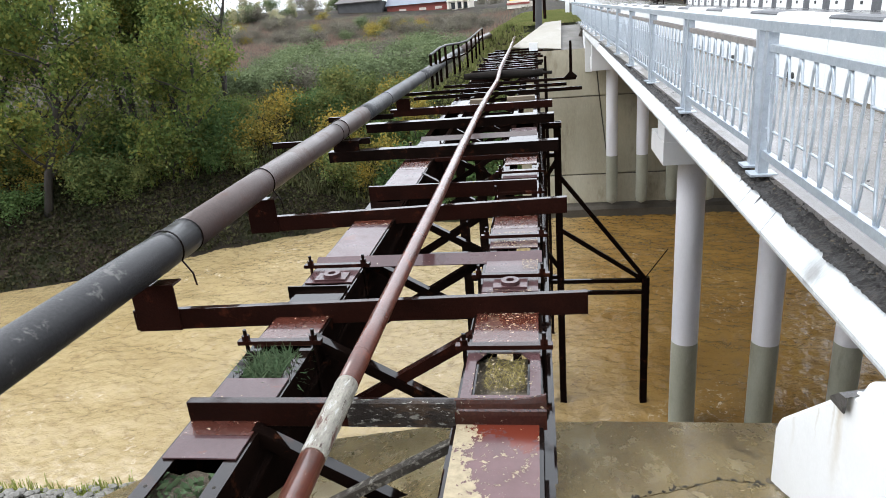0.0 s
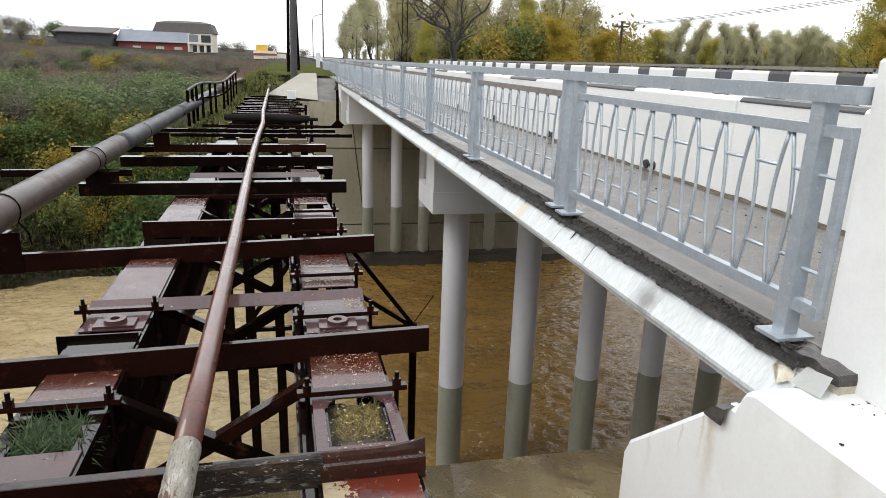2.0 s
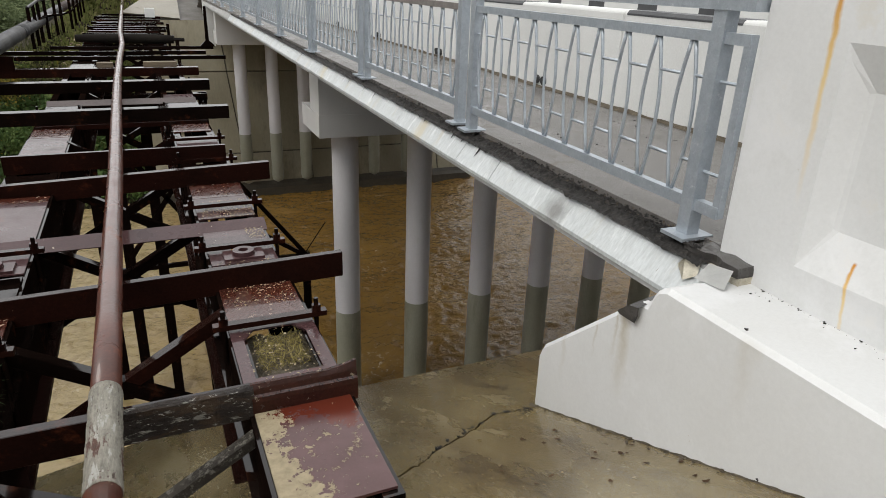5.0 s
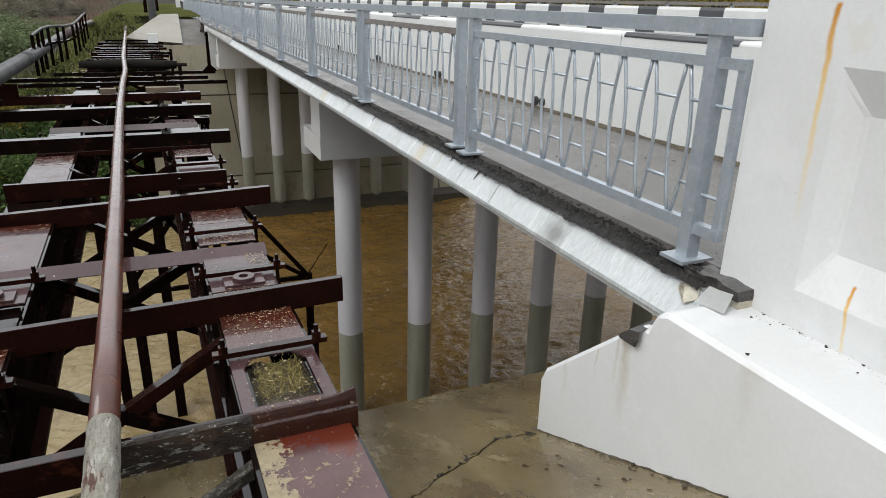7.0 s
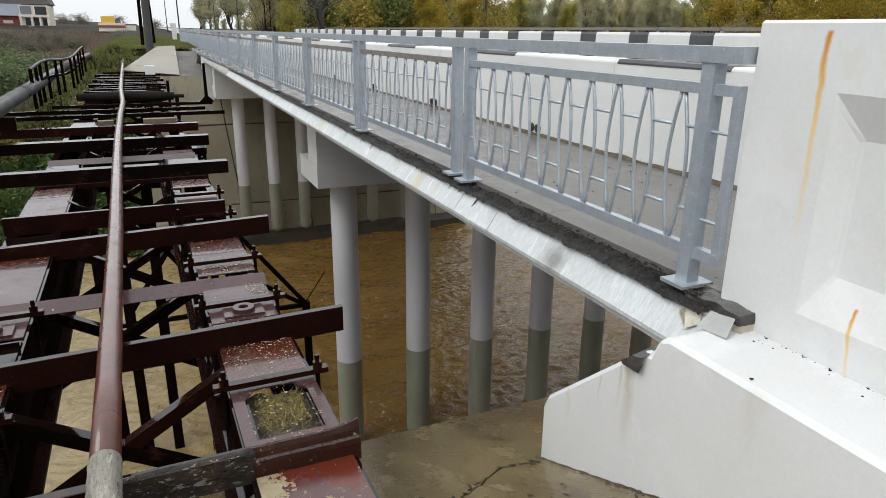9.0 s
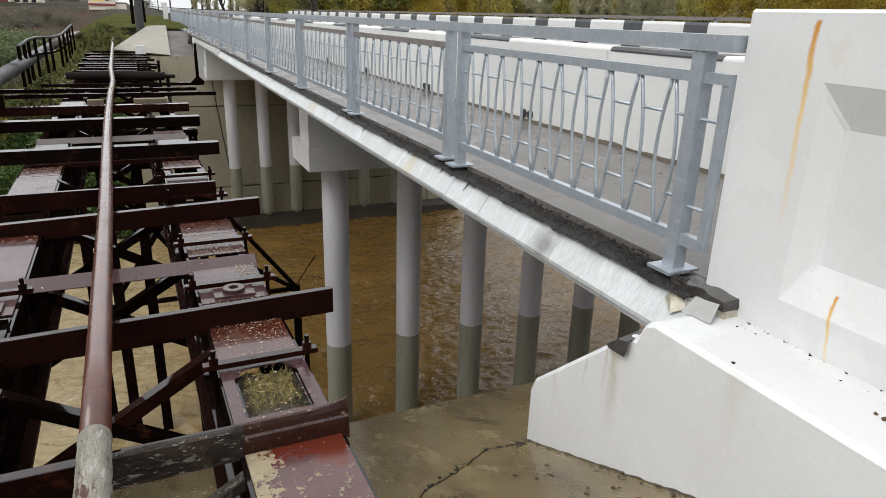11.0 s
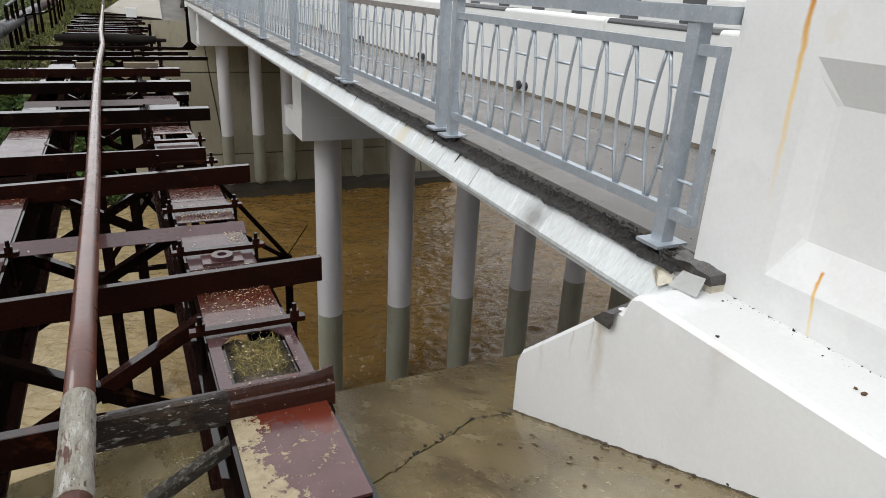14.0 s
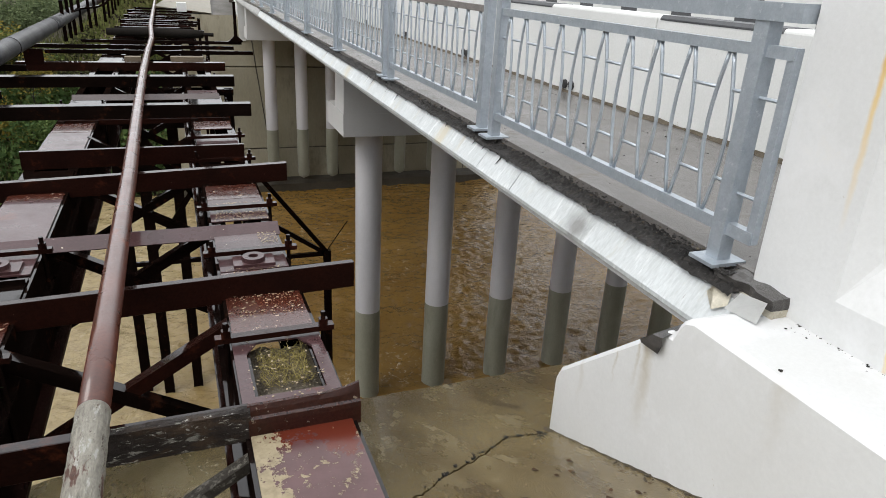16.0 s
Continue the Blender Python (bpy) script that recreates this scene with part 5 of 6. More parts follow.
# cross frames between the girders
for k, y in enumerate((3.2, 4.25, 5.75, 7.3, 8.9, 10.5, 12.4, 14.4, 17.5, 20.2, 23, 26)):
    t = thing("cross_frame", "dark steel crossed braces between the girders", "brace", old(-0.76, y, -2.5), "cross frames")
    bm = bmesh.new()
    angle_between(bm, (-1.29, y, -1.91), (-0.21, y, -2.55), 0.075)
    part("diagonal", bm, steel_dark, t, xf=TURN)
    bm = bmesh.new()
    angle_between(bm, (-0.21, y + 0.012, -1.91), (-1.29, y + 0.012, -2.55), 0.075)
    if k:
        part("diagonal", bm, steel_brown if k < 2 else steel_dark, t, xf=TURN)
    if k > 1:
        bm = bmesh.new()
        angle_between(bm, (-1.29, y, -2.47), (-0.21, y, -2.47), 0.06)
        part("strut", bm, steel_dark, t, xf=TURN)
bm = bmesh.new()
bar_between(bm, (-0.185, 3.2, -1.97), (-1.12, 3.1, -2.44), 0.045, 0.062)
tagged(part("loose_board", bm, old_board, None, "", 0.004, False, TURN), "old grey timber brace between the girders", "timber")

# trestle in the river with a side buttress
TY = 15.95
t = thing("trestle", "rusty steel trestle standing in the river under the old bridge", "trestle", (0.3, TY, -11), "")
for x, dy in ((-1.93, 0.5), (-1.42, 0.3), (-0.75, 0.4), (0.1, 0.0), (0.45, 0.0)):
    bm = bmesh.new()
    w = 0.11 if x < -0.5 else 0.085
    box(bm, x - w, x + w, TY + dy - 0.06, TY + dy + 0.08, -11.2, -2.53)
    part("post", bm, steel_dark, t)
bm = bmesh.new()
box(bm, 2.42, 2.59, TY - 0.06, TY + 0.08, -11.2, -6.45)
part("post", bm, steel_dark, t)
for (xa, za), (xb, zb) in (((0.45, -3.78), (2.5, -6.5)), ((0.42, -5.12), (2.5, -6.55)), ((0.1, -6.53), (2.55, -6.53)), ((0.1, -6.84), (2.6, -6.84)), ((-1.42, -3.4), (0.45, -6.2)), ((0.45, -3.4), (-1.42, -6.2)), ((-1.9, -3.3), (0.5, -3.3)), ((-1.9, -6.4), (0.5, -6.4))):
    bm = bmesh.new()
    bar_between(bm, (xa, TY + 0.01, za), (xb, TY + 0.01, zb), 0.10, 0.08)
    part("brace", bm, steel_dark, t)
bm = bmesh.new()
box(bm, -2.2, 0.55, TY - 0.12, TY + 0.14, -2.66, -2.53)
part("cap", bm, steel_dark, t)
bm = bmesh.new()
tube(bm, [(2.5, TY, -6.45), (3.0, TY - 0.05, -5.7)], 0.013, 5)
part("bent_rod", bm, steel_dark, t)
for x, y, foot in ((0.2, 19.8, -10.6), (0.16, 26.0, -10.6)):
    t = thing("side_post", "dark steel post at the old bridge's side", "post", (x, y, foot), "")
    bm = bmesh.new()
    box(bm, x - 0.045, x + 0.045, y - 0.045, y + 0.045, foot - 0.8, -1.8)
    part("post", bm, steel_dark, t)
bm = bmesh.new()
prism(bm, [(0.78, -1.87), (0.68, -1.87), (0.83, -1.72), (0.84, -0.92), (0.90, -0.92), (0.91, -1.72), (1.03, -1.83), (1.03, -1.87)], "y", 18.88, 18.95)
tagged(part("upright_post", bm, steel_dark, None, "", 0.004), "dark upright steel post on the rail's end", "post")

# pipes
t = thing("large_pipe", "large scuffed dark steel pipeline carried on the beam ends", "pipe", (-2.8, 12, -1.62))
pts = [(-2.60, 1.2, -1.47), (-2.66, 4.7, -1.47), (-2.75, 7.0, -1.47), (-2.87, 12.0, -1.47), (-2.97, 18.7, -1.47), (-3.05, 22.5, -1.47), (-3.1, 26.4, -1.46), (-3.12, 33.0, -1.42), (-3.15, 41.0, -1.5), (-3.3, 46.0, -1.9)]
lengths = ((1.2, 5.2, pipe_dark, "blackened near length"), (5.2, 11.5, pipe_mauve, "mauve-brown length"), (11.5, 17.6, pipe_scuffed, "scuffed black length"), (17.6, 27.0, pipe_scuffed, "scuffed black length"), (27.0, 46.0, pipe_mauve, "paler far length"))
for ya, yb, mt, lab in lengths:
    ends = [(*[float(np.interp(y, [q[1] for q in pts], [q[k] for q in pts])) if k != 1 else y for k in range(3)],) for y in (ya, yb)]
    bm = bmesh.new()
    tube(bm, [ends[0]] + [q for q in pts if ya + 0.05 < q[1] < yb - 0.05] + [ends[1]], 0.145, 24)
    part("pipe", bm, mt, t, lab, smooth=True)
for y in (5.2, 9.75, 13.4):
    i = max(k for k in range(len(pts)) if pts[k][1] <= y)
    f = (y - pts[i][1]) / (pts[i + 1][1] - pts[i][1])
    q = Vector(pts[i]).lerp(Vector(pts[i + 1]), f)
    d = (Vector(pts[i + 1]) - Vector(pts[i])).normalized()
    bm = bmesh.new()
    tube(bm, [q - d * 0.008, q, q + d * 0.008], [0.146, 0.152, 0.146], 24)
    part("weld_seam", bm, steel_dark, t, smooth=True)
for y, x in ((4.85, -2.66), (6.92, -2.75), (10.05, -2.83)):
    bm = bmesh.new()
    loop = [(x + 0.153 * math.cos(a), y + 0.02 * math.sin(a), -1.47 + 0.153 * math.sin(a)) for a in np.linspace(-0.6, math.pi + 0.9, 18)]
    tube(bm, loop + [(x - 0.14, y, -1.66)], 0.007, 5)
    tube(bm, [loop[0], (x + 0.2, y - 0.02, -1.66), (x + 0.21, y - 0.02, -1.76)], 0.007, 5)
    part("wire_tie", bm, steel_dark, t, "rusty wire tie")
t = thing("thin_pipe", "thin brown painted pipe laid along the old bridge", "pipe", (-0.7, 12, -1.72))
cut = [(-0.69, 1.2, -1.665), (-0.742, 3.22, -1.655)]
body = [(-0.742, 3.22, -1.655), (-0.768, 4.45, -1.655), (-0.81, 6.5, -1.66), (-0.89, 9.5, -1.665), (-0.95, 12.0, -1.67), (-1.0, 15.0, -1.69), (-1.03, 18.0, -1.74), (-1.14, 21.0, -1.68), (-1.22, 25.0, -1.66), (-1.3, 29.0, -1.66), (-1.4, 36.0, -1.5)]
bm = bmesh.new()
tube(bm, [body[0]] + [tuple(Vector(a).lerp(Vector(b), f)) for a, b in zip(body, body[1:]) for f in (0.5, 1.0)], 0.057, 16)
part("pipe", bm, pipe_brown, t, smooth=True)
bm = bmesh.new()
tube(bm, [cut[0], tuple(Vector(cut[0]).lerp(Vector(cut[1]), 0.75))], 0.057, 16)
part("pipe", bm, pipe_brown, t, smooth=True)
bm = bmesh.new()
cp = [Vector(cut[0]).lerp(Vector(cut[1]), f) for f in np.linspace(0.71, 1, 60)]
tube(bm, cp, [0.0585 + 0.0045 * noise.noise(Vector((k * 0.9, 0, 0))) for k in range(60)], 18)
part("peeling_coat", bm, pipe_peel, t, "flaking silver-grey coating", smooth=True)

# dark pipe guard with handrail at the far end
t = thing("pipe_guard", "black steel railing leaning beside the large pipe", "railing", (-2.8, 24, -1.94))
gp = [(-2.93, 19.2), (-2.92, 20.0), (-2.92, 20.8), (-2.89, 21.8), (-2.8, 23.0), (-2.74, 23.9), (-2.62, 25.3), (-2.66, 27.2), (-2.7, 29.2), (-2.8, 31.6), (-2.9, 34.5)]
tops = [-1.05, -1.0, -0.96, -0.95, -0.98, -1.02, -1.02, -1.0, -0.95, -0.92, -0.9]
for (x, y), z in zip(gp, tops):
    bm = bmesh.new()
    box(bm, x - 0.035, x + 0.035, y - 0.035, y + 0.035, -1.95, z)
    part("post", bm, steel_dark, t)
for dz in (0.0, -0.42):
    bm = bmesh.new()
    tube(bm, [(x, y, z + dz) for (x, y), z in zip(gp, tops)], 0.035, 8)
    part("handrail", bm, pipe_dark if dz == 0 else steel_dark, t)
t = thing("log", "wet black log lying across the old bridge", "log", old(-0.5, 19.6, -1.88))
bm = bmesh.new()
tube(bm, [(-2.15, 20.3, -1.80), (-1.1, 20.15, -1.79), (-0.3, 20.0, -1.79), (0.12, 19.9, -1.79)], [0.09, 0.13, 0.12, 0.1], 10)
part("trunk", bm, log_dark, t, smooth=True)
bm = bmesh.new()
tube(bm, [(0.1, 19.9, -1.79), (0.38, 19.85, -1.79)], 0.045, 8)
part("stub", bm, log_dark, t)
for x0, x1, y in ((-1.2, -0.92, 15.0), (-0.4, 0.2, 15.05)):
    bm = bmesh.new()
    box(bm, x0, x1, y, y + 0.2, -1.92, -1.79)
    tagged(part("timber_block", bm, timber, None, "", 0.01, False, TURN), "pale weathered timber block on the girder", "timber", "timber blocks")
bm = bmesh.new()
box(bm, -0.05, 0.3, 29.6, 30.0, -1.82, -1.5)
tagged(part("white_box", bm, white_barrier, None, "", 0.01, False, TURN), "small white box at the old bridge's end", "box")


# ---- trees, bushes, weeds ----
def grow(rng, height, spread, levels=3, limbs=7, first=0.3, lift=0.6, trunk_r=None, bend=0.12):
    """Tapered branches as tubes (points, radii) and the points where twigs end."""
    tubes, tips = [], []
    r0 = trunk_r or height * 0.018

    def limb(start, d, length, r, level):
        n = 5
        pts, q, dd = [start], Vector(start), Vector(d)
        for i in range(n):
            dd = (dd + Vector(rng.normal(0, bend, 3)) + Vector((0, 0, 0.04 * lift))).normalized()
            q = q + dd * length / n
            pts.append(q.copy())
        tubes.append((pts, [r * (1 - 0.75 * k / n) for k in range(n + 1)], level))
        if level == levels:
            tips.extend(pts[2:])
            return
        count = limbs if level == 0 else int(rng.integers(3, 6))
        for k in range(count):
            f = first + (1 - first) * (k + rng.random()) / count if level == 0 else 0.3 + 0.7 * rng.random()
            j = min(int(f * n), n - 1)
            at = pts[j].lerp(pts[j + 1], f * n - j)
            a = rng.uniform(0, 2 * math.pi)
            side = Vector((math.cos(a), math.sin(a), lift * rng.uniform(0.5, 1.2)))
            nd = (side.normalized() * 0.8 + dd * 0.35).normalized()
            ln = (spread if level == 0 else length * 0.55) * rng.uniform(0.7, 1.15) * (1.1 - 0.45 * f if level == 0 else 1)
            limb(at, nd, ln, r * (1 - 0.75 * f) * 0.55, level + 1)
    limb(Vector((0, 0, 0)), Vector((0.03, 0.02, 1)), height * 0.82, r0, 0)
    return tubes, tips


def tree(name, label, rng, height, spread, leaf_mat, per_tip, size, cloud_r, at, category="tree", group="", levels=3, limbs=8, first=0.25, lift=0.6, droop=0.0, trunk_r=None, bend=0.12):
    tubes, tips = grow(rng, height, spread, levels, limbs, first, lift, trunk_r, bend)
    t = thing(name, label, category, at, group)
    bm = bmesh.new()
    for pts, rs, lv in tubes:
        if lv < 3 or not per_tip:
            tube(bm, [tuple(q) for q in pts], [max(r, 0.006 * height / 10) for r in rs], 7 if lv == 0 else 4 if lv == 1 else 3, lv == 0)
    me = mesh_of("trunk", bm, bark, smooth=True)
    o = new("trunk", me)
    o.parent = t
    if per_tip:
        tp = np.array([tuple(q) for q in tips])
        pts = np.repeat(tp, per_tip, 0) + rng.normal(0, cloud_r, (len(tp) * per_tip, 3))
        v, f = leaves(pts, size, rng, 1.7, droop)
        o = new("crown", raw_mesh("crown", v.tolist(), f.tolist(), leaf_mat))
        o.parent = t
    return t


def put(t, x, y, scale=1.0, turn=0.0, z=None, tall=1.0):
    zz = float(ground_height(np.array(x), np.array(y))) - 0.15 if z is None else z
    return copy_thing_scaled(t, Matrix.Translation((x, y, zz)) @ Matrix.Rotation(turn, 4, "Z"), scale, tall)


def copy_thing_scaled(t, m, s, tall):
    c = copy_thing(t, m)
    c.scale = (s, s, s * tall)
    return c


rng = np.random.default_rng(21)
LEFT = "willow-like bank tree with thin yellowing green leaves"
banks = [tree("bank_tree", LEFT, rng, 10.5, 3.6, leaf_willow, 15, 0.105, 0.32, (-18.6, 30.6, -8.6), group="bank trees", limbs=12, first=0.12, lift=0.5),
         tree("bank_tree", LEFT, rng, 11.5, 3.3, leaf_willow, 14, 0.105, 0.32, (-20.2, 34.5, -7.4), group="bank trees", limbs=12, first=0.12, lift=0.7)]
for k, (x, y, s) in enumerate(((-23.5, 27.6, 1.15), (-27.5, 31.5, 1.3), (-24.5, 33.0, 1.25), (-23.5, 40, 1.2), (-31.5, 25.5, 1.25), (-24.5, 37.5, 1.3), (-35, 32.5, 1.35))):
    put(banks[k % 2], x, y, s, k * 1.3)

thin = tree("bank_tree", "tall thin bank tree, nearly leafless", rng, 11.5, 2.6, leaf_willow, 2, 0.09, 0.4, (-20.6, 37.5, -6.9), group="bank trees", limbs=14, first=0.25, lift=1.1, trunk_r=0.2, bend=0.16)
for k, (x, y, s) in enumerate(((-18.6, 37.6, 0.92), (-22.6, 36.4, 1.05), (-25.5, 38.5, 1.1))):
    put(thin, x, y, s, 2 + k * 1.9)
bush_a = tree("bush", "leafy green and yellow bush on the river bank", rng, 1.9, 1.2, leaf_bush, 14, 0.085, 0.24, (-10.5, 33.0, -8.6), "bush", "bank bushes", 2, 9, 0.05, 0.5, trunk_r=0.03)
bush_b = tree("bush", "dense green bush on the river bank", rng, 1.6, 1.2, leaf_green, 14, 0.085, 0.26, (-6.5, 33.5, -8.2), "bush", "bank bushes", 2, 9, 0.05, 0.5, trunk_r=0.03)
bush_c = tree("bush", "golden autumn bush on the river bank", rng, 1.9, 1.1, leaf_autumn, 10, 0.075, 0.26, (-7.0, 36, -6.4), "bush", "bank bushes", 2, 8, 0.05, 0.6, trunk_r=0.03)
kinds = [bush_a, bush_b, bush_c]
scrub = [bush_c, tree("bush", "grey-green shrub on the rising land", rng, 1.7, 1.3, leaf_grey, 14, 0.085, 0.28, (-15.5, 52, -4.7), "bush", "hill scrub", 2, 9, 0.05, 0.5, trunk_r=0.03), tree("bush", "dark leafless-looking scrub on the rising land", rng, 1.7, 1.2, leaf_hill_hazed, 12, 0.07, 0.26, (-14, 62, -3.9), "bush", "hill scrub", 2, 9, 0.05, 0.5, trunk_r=0.03)]
for k in range(84):
    x = rng.uniform(-32, -7.5)
    e = float(far_edge(x))
    d = rng.uniform(1.0 if x > -11.5 else 3.4, 10.0)
    put(kinds[int(rng.choice([0, 0, 0, 1, 1, 2, 2]))], x, e + d, rng.uniform(0.7, 1.35), rng.uniform(0, 6.28), tall=rng.uniform(0.7, 1.1))
for k in range(70):
    x, y = rng.uniform(-26, -6.2), rng.uniform(45, 69)
    put(scrub[int(rng.choice([1, 1, 1, 1, 1, 2]))], x, y, rng.uniform(0.9, 1.5), rng.uniform(0, 6.28), tall=0.72)
for k in range(90):
    x, y = rng.uniform(-62, -7), rng.uniform(88, 122)
    if y > 108 and -38 < x < -11:
        y -= 18
    put(scrub[int(rng.choice([0, 1, 2, 2, 2, 2, 2]))], x, y, rng.uniform(0.8, 1.5), rng.uniform(0, 6.28), tall=0.55 if y > 114 else 0.75)


def tufts(name, label, n, area, height, mat, seed, blades=7, wide=0.03, spread=0.12, keep=None):
    """Upright thin blades in clumps over an area."""
    r = np.random.default_rng(seed)
    x, y = r.uniform(area[0], area[1], n), area[2] + (area[3] - area[2]) * r.random(n) ** 1.5
    if keep is not None:
        ok = keep(x, y)
        x, y = x[ok], y[ok]
    n = len(x)
    z = ground_height(x, y)
    clump = 0.6 + 0.8 * np.array([noise.noise(Vector((a * 0.12, b * 0.12, seed))) for a, b in zip(x, y)])
    x, y, z, clump = (np.repeat(a, blades) for a in (x, y, z, np.clip(clump, 0.25, 1.6)))
    m = n * blades
    x, y = x + r.normal(0, spread, m), y + r.normal(0, spread, m)
    hh = height * clump * r.uniform(0.5, 1.2, m)
    lx, ly = r.normal(0, 0.22, m) * hh, r.normal(0, 0.22, m) * hh
    a = r.uniform(0, math.pi, m)
    wx, wy = wide * np.cos(a), wide * np.sin(a)
    verts = np.stack([np.stack([x - wx, y - wy, z - 0.05], 1), np.stack([x + wx, y + wy, z - 0.05], 1), np.stack([x + lx + wx * 0.7, y + ly + wy * 0.7, z + hh], 1), np.stack([x + lx - wx * 0.7, y + ly - wy * 0.7, z + hh * 0.93], 1)], 1).reshape(-1, 3)
    ob = new(name, raw_mesh(name, verts.tolist(), np.arange(4 * m).reshape(-1, 4).tolist(), mat))
    return tagged(ob, label, "weeds", kind="stuff")


def on_left(x, y):
    return (y > far_edge(x) + 1.0) & (x < np.where(y > 33.8, -4.6, -1.0))


tufts("dry_weeds", "tall dry red-brown weeds on the rising land", 26000, (-75, -3.5, 68, 120), 0.5, weed_brown, 2, 7, 0.022, 0.6, on_left)
tufts("green_weeds", "rank green weeds on the far bank", 4200, (-38, -2.6, 30, 52), 0.4, leaf_willow, 3, 7, 0.05, 0.25, lambda x, y: on_left(x, y) & ((x > -10) | (y > far_edge(x) + 4.5)))
tufts("hill_sedge", "grey-green grass among the dry weeds", 20000, (-75, -4, 46, 122), 0.5, leaf_hill_hazed, 18, 7, 0.025, 0.6, on_left)
tufts("bank_sedge", "olive sedge and grass on the far slope", 15000, (-36, -2.6, 33, 66), 0.34, leaf_sedge, 15, 7, 0.035, 0.25, on_left)
tufts("bank_grass", "short green grass beside the far bridge end", 26000, (-7, 3.6, 33.5, 75), 0.14, grass_verge, 5, 8, 0.04, 0.16, lambda x, y: ((x < -1.5 + 0.34 * (y - 33.4)) & (y > 33.7) & (x < 0.3)) | (y > 38.8))
tufts("near_grass", "green grass at the near bank's brink", 1500, (-6.5, -1.5, 3.2, 4.2), 0.055, grass_bright, 6, 9, 0.003, 0.05)

# ivy-like broad leaves hanging on the far bank
r = np.random.default_rng(9)
n = 9000
x = r.uniform(-9, -1.1, n)
e = far_edge(x)
d = r.uniform(0.15, 5.5, n)
y = e + d
z = ground_height(x, y) + r.uniform(0.02, 0.45, n)
v, f = leaves(np.stack([x, y, z], 1), 0.21, r, 1.15)
tagged(new("creeper", raw_mesh("creeper", v.tolist(), f.tolist(), leaf_green)), "broad green creeper leaves covering the bank", "creeper", kind="stuff")
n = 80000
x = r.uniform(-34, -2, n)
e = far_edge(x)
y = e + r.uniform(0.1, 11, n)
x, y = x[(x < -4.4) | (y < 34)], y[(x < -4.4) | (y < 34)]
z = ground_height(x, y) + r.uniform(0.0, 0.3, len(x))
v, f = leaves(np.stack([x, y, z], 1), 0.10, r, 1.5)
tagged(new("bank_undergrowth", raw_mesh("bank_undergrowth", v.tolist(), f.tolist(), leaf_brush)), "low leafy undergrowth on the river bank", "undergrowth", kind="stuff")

# pebbles on the near bank
bm = bmesh.new()
for k in range(1500):
    x, y = r.uniform(-4.4, -1.65), r.uniform(2.3, 3.55)
    s = r.uniform(0.012, 0.036)
    g = bmesh.ops.create_icosphere(bm, subdivisions=1, radius=s)
    zz = float(ground_height(np.array(x), np.array(y)))
    bmesh.ops.transform(bm, matrix=Matrix.Translation((x, y, zz + s * 0.3)) @ Matrix.Diagonal((1.2, r.uniform(0.7, 1.1), 0.6, 1)), verts=g["verts"])
tagged(part("pebbles", bm, stone), "grey rounded pebbles on the near bank", "pebbles", kind="stuff")

leaf_straw = leaf_material("dry_straw", [(0.12, 0.1, 0.035), (0.23, 0.19, 0.07), (0.36, 0.3, 0.14)], 0.8, 0.1)
# plants growing in the girders
def sprout(name, label, cx, cy, wx, wy, n, mat, size, high):
    rr = np.random.default_rng(int(1000 + cx * 10 + cy * 7))
    q = np.stack([cx + rr.uniform(-wx, wx, n), cy + rr.uniform(-wy, wy, n), CH - 0.06 + high * rr.random(n) ** 2], 1)
    q = np.array([tuple(old(*c)) for c in q])
    v, f = leaves(q, size, rr, 2.2 if size > 0.015 else 18.0)
    tagged(new(name, raw_mesh(name, v.tolist(), f.tolist(), mat)), label, "plant", kind="stuff")


sprout("girder_weeds", "small green weeds growing inside the girder", -1.48, 3.93, 0.17, 0.16, 900, leaf_sprout, 0.0115, 0.05)
sprout("girder_weeds", "green leafy weed in the girder's open end", -1.48, 2.78, 0.15, 0.13, 90, leaf_sprout, 0.026, 0.05)
sprout("dry_grass_tuft", "dry yellow grass caught in the girder opening", 0.03, 3.86, 0.12, 0.15, 900, leaf_straw, 0.003, 0.055)
# grit and leaf litter on the plates
r = np.random.default_rng(17)
pts = []
for x0, x1, y0, y1, k in ((-0.16, 0.21, 4.3, 5.0, 520), (-0.17, 0.22, 5.9, 6.35, 520), (0.1, 0.23, 5.4, 5.7, 200), (-0.16, 0.2, 3.5, 4.1, 140), (-1.65, -1.3, 3.3, 3.55, 40)):
    pts += [tuple(old(r.uniform(x0, x1), r.uniform(y0, y1), CH + 0.017)) for _ in range(k)]
v, f = leaves(np.array(pts), 0.010, r, 1.3)
v[:, 2] = CH + 0.0165 + (v[:, 2] - CH - 0.017) * 0.3
litter_mat = leaf_material("dead_leaves", [(0.04, 0.026, 0.017), (0.075, 0.045, 0.028), (0.12, 0.08, 0.045)], 0.6, 0.05)
grit_mat = leaf_material("pale_grit", [(0.16, 0.12, 0.07), (0.3, 0.24, 0.16), (0.42, 0.36, 0.27)], 0.8, 0.0)
tagged(new("grit", raw_mesh("grit", v.tolist(), f.tolist(), grit_mat)), "pale grit and seed litter on the girder plates", "grit", kind="stuff")


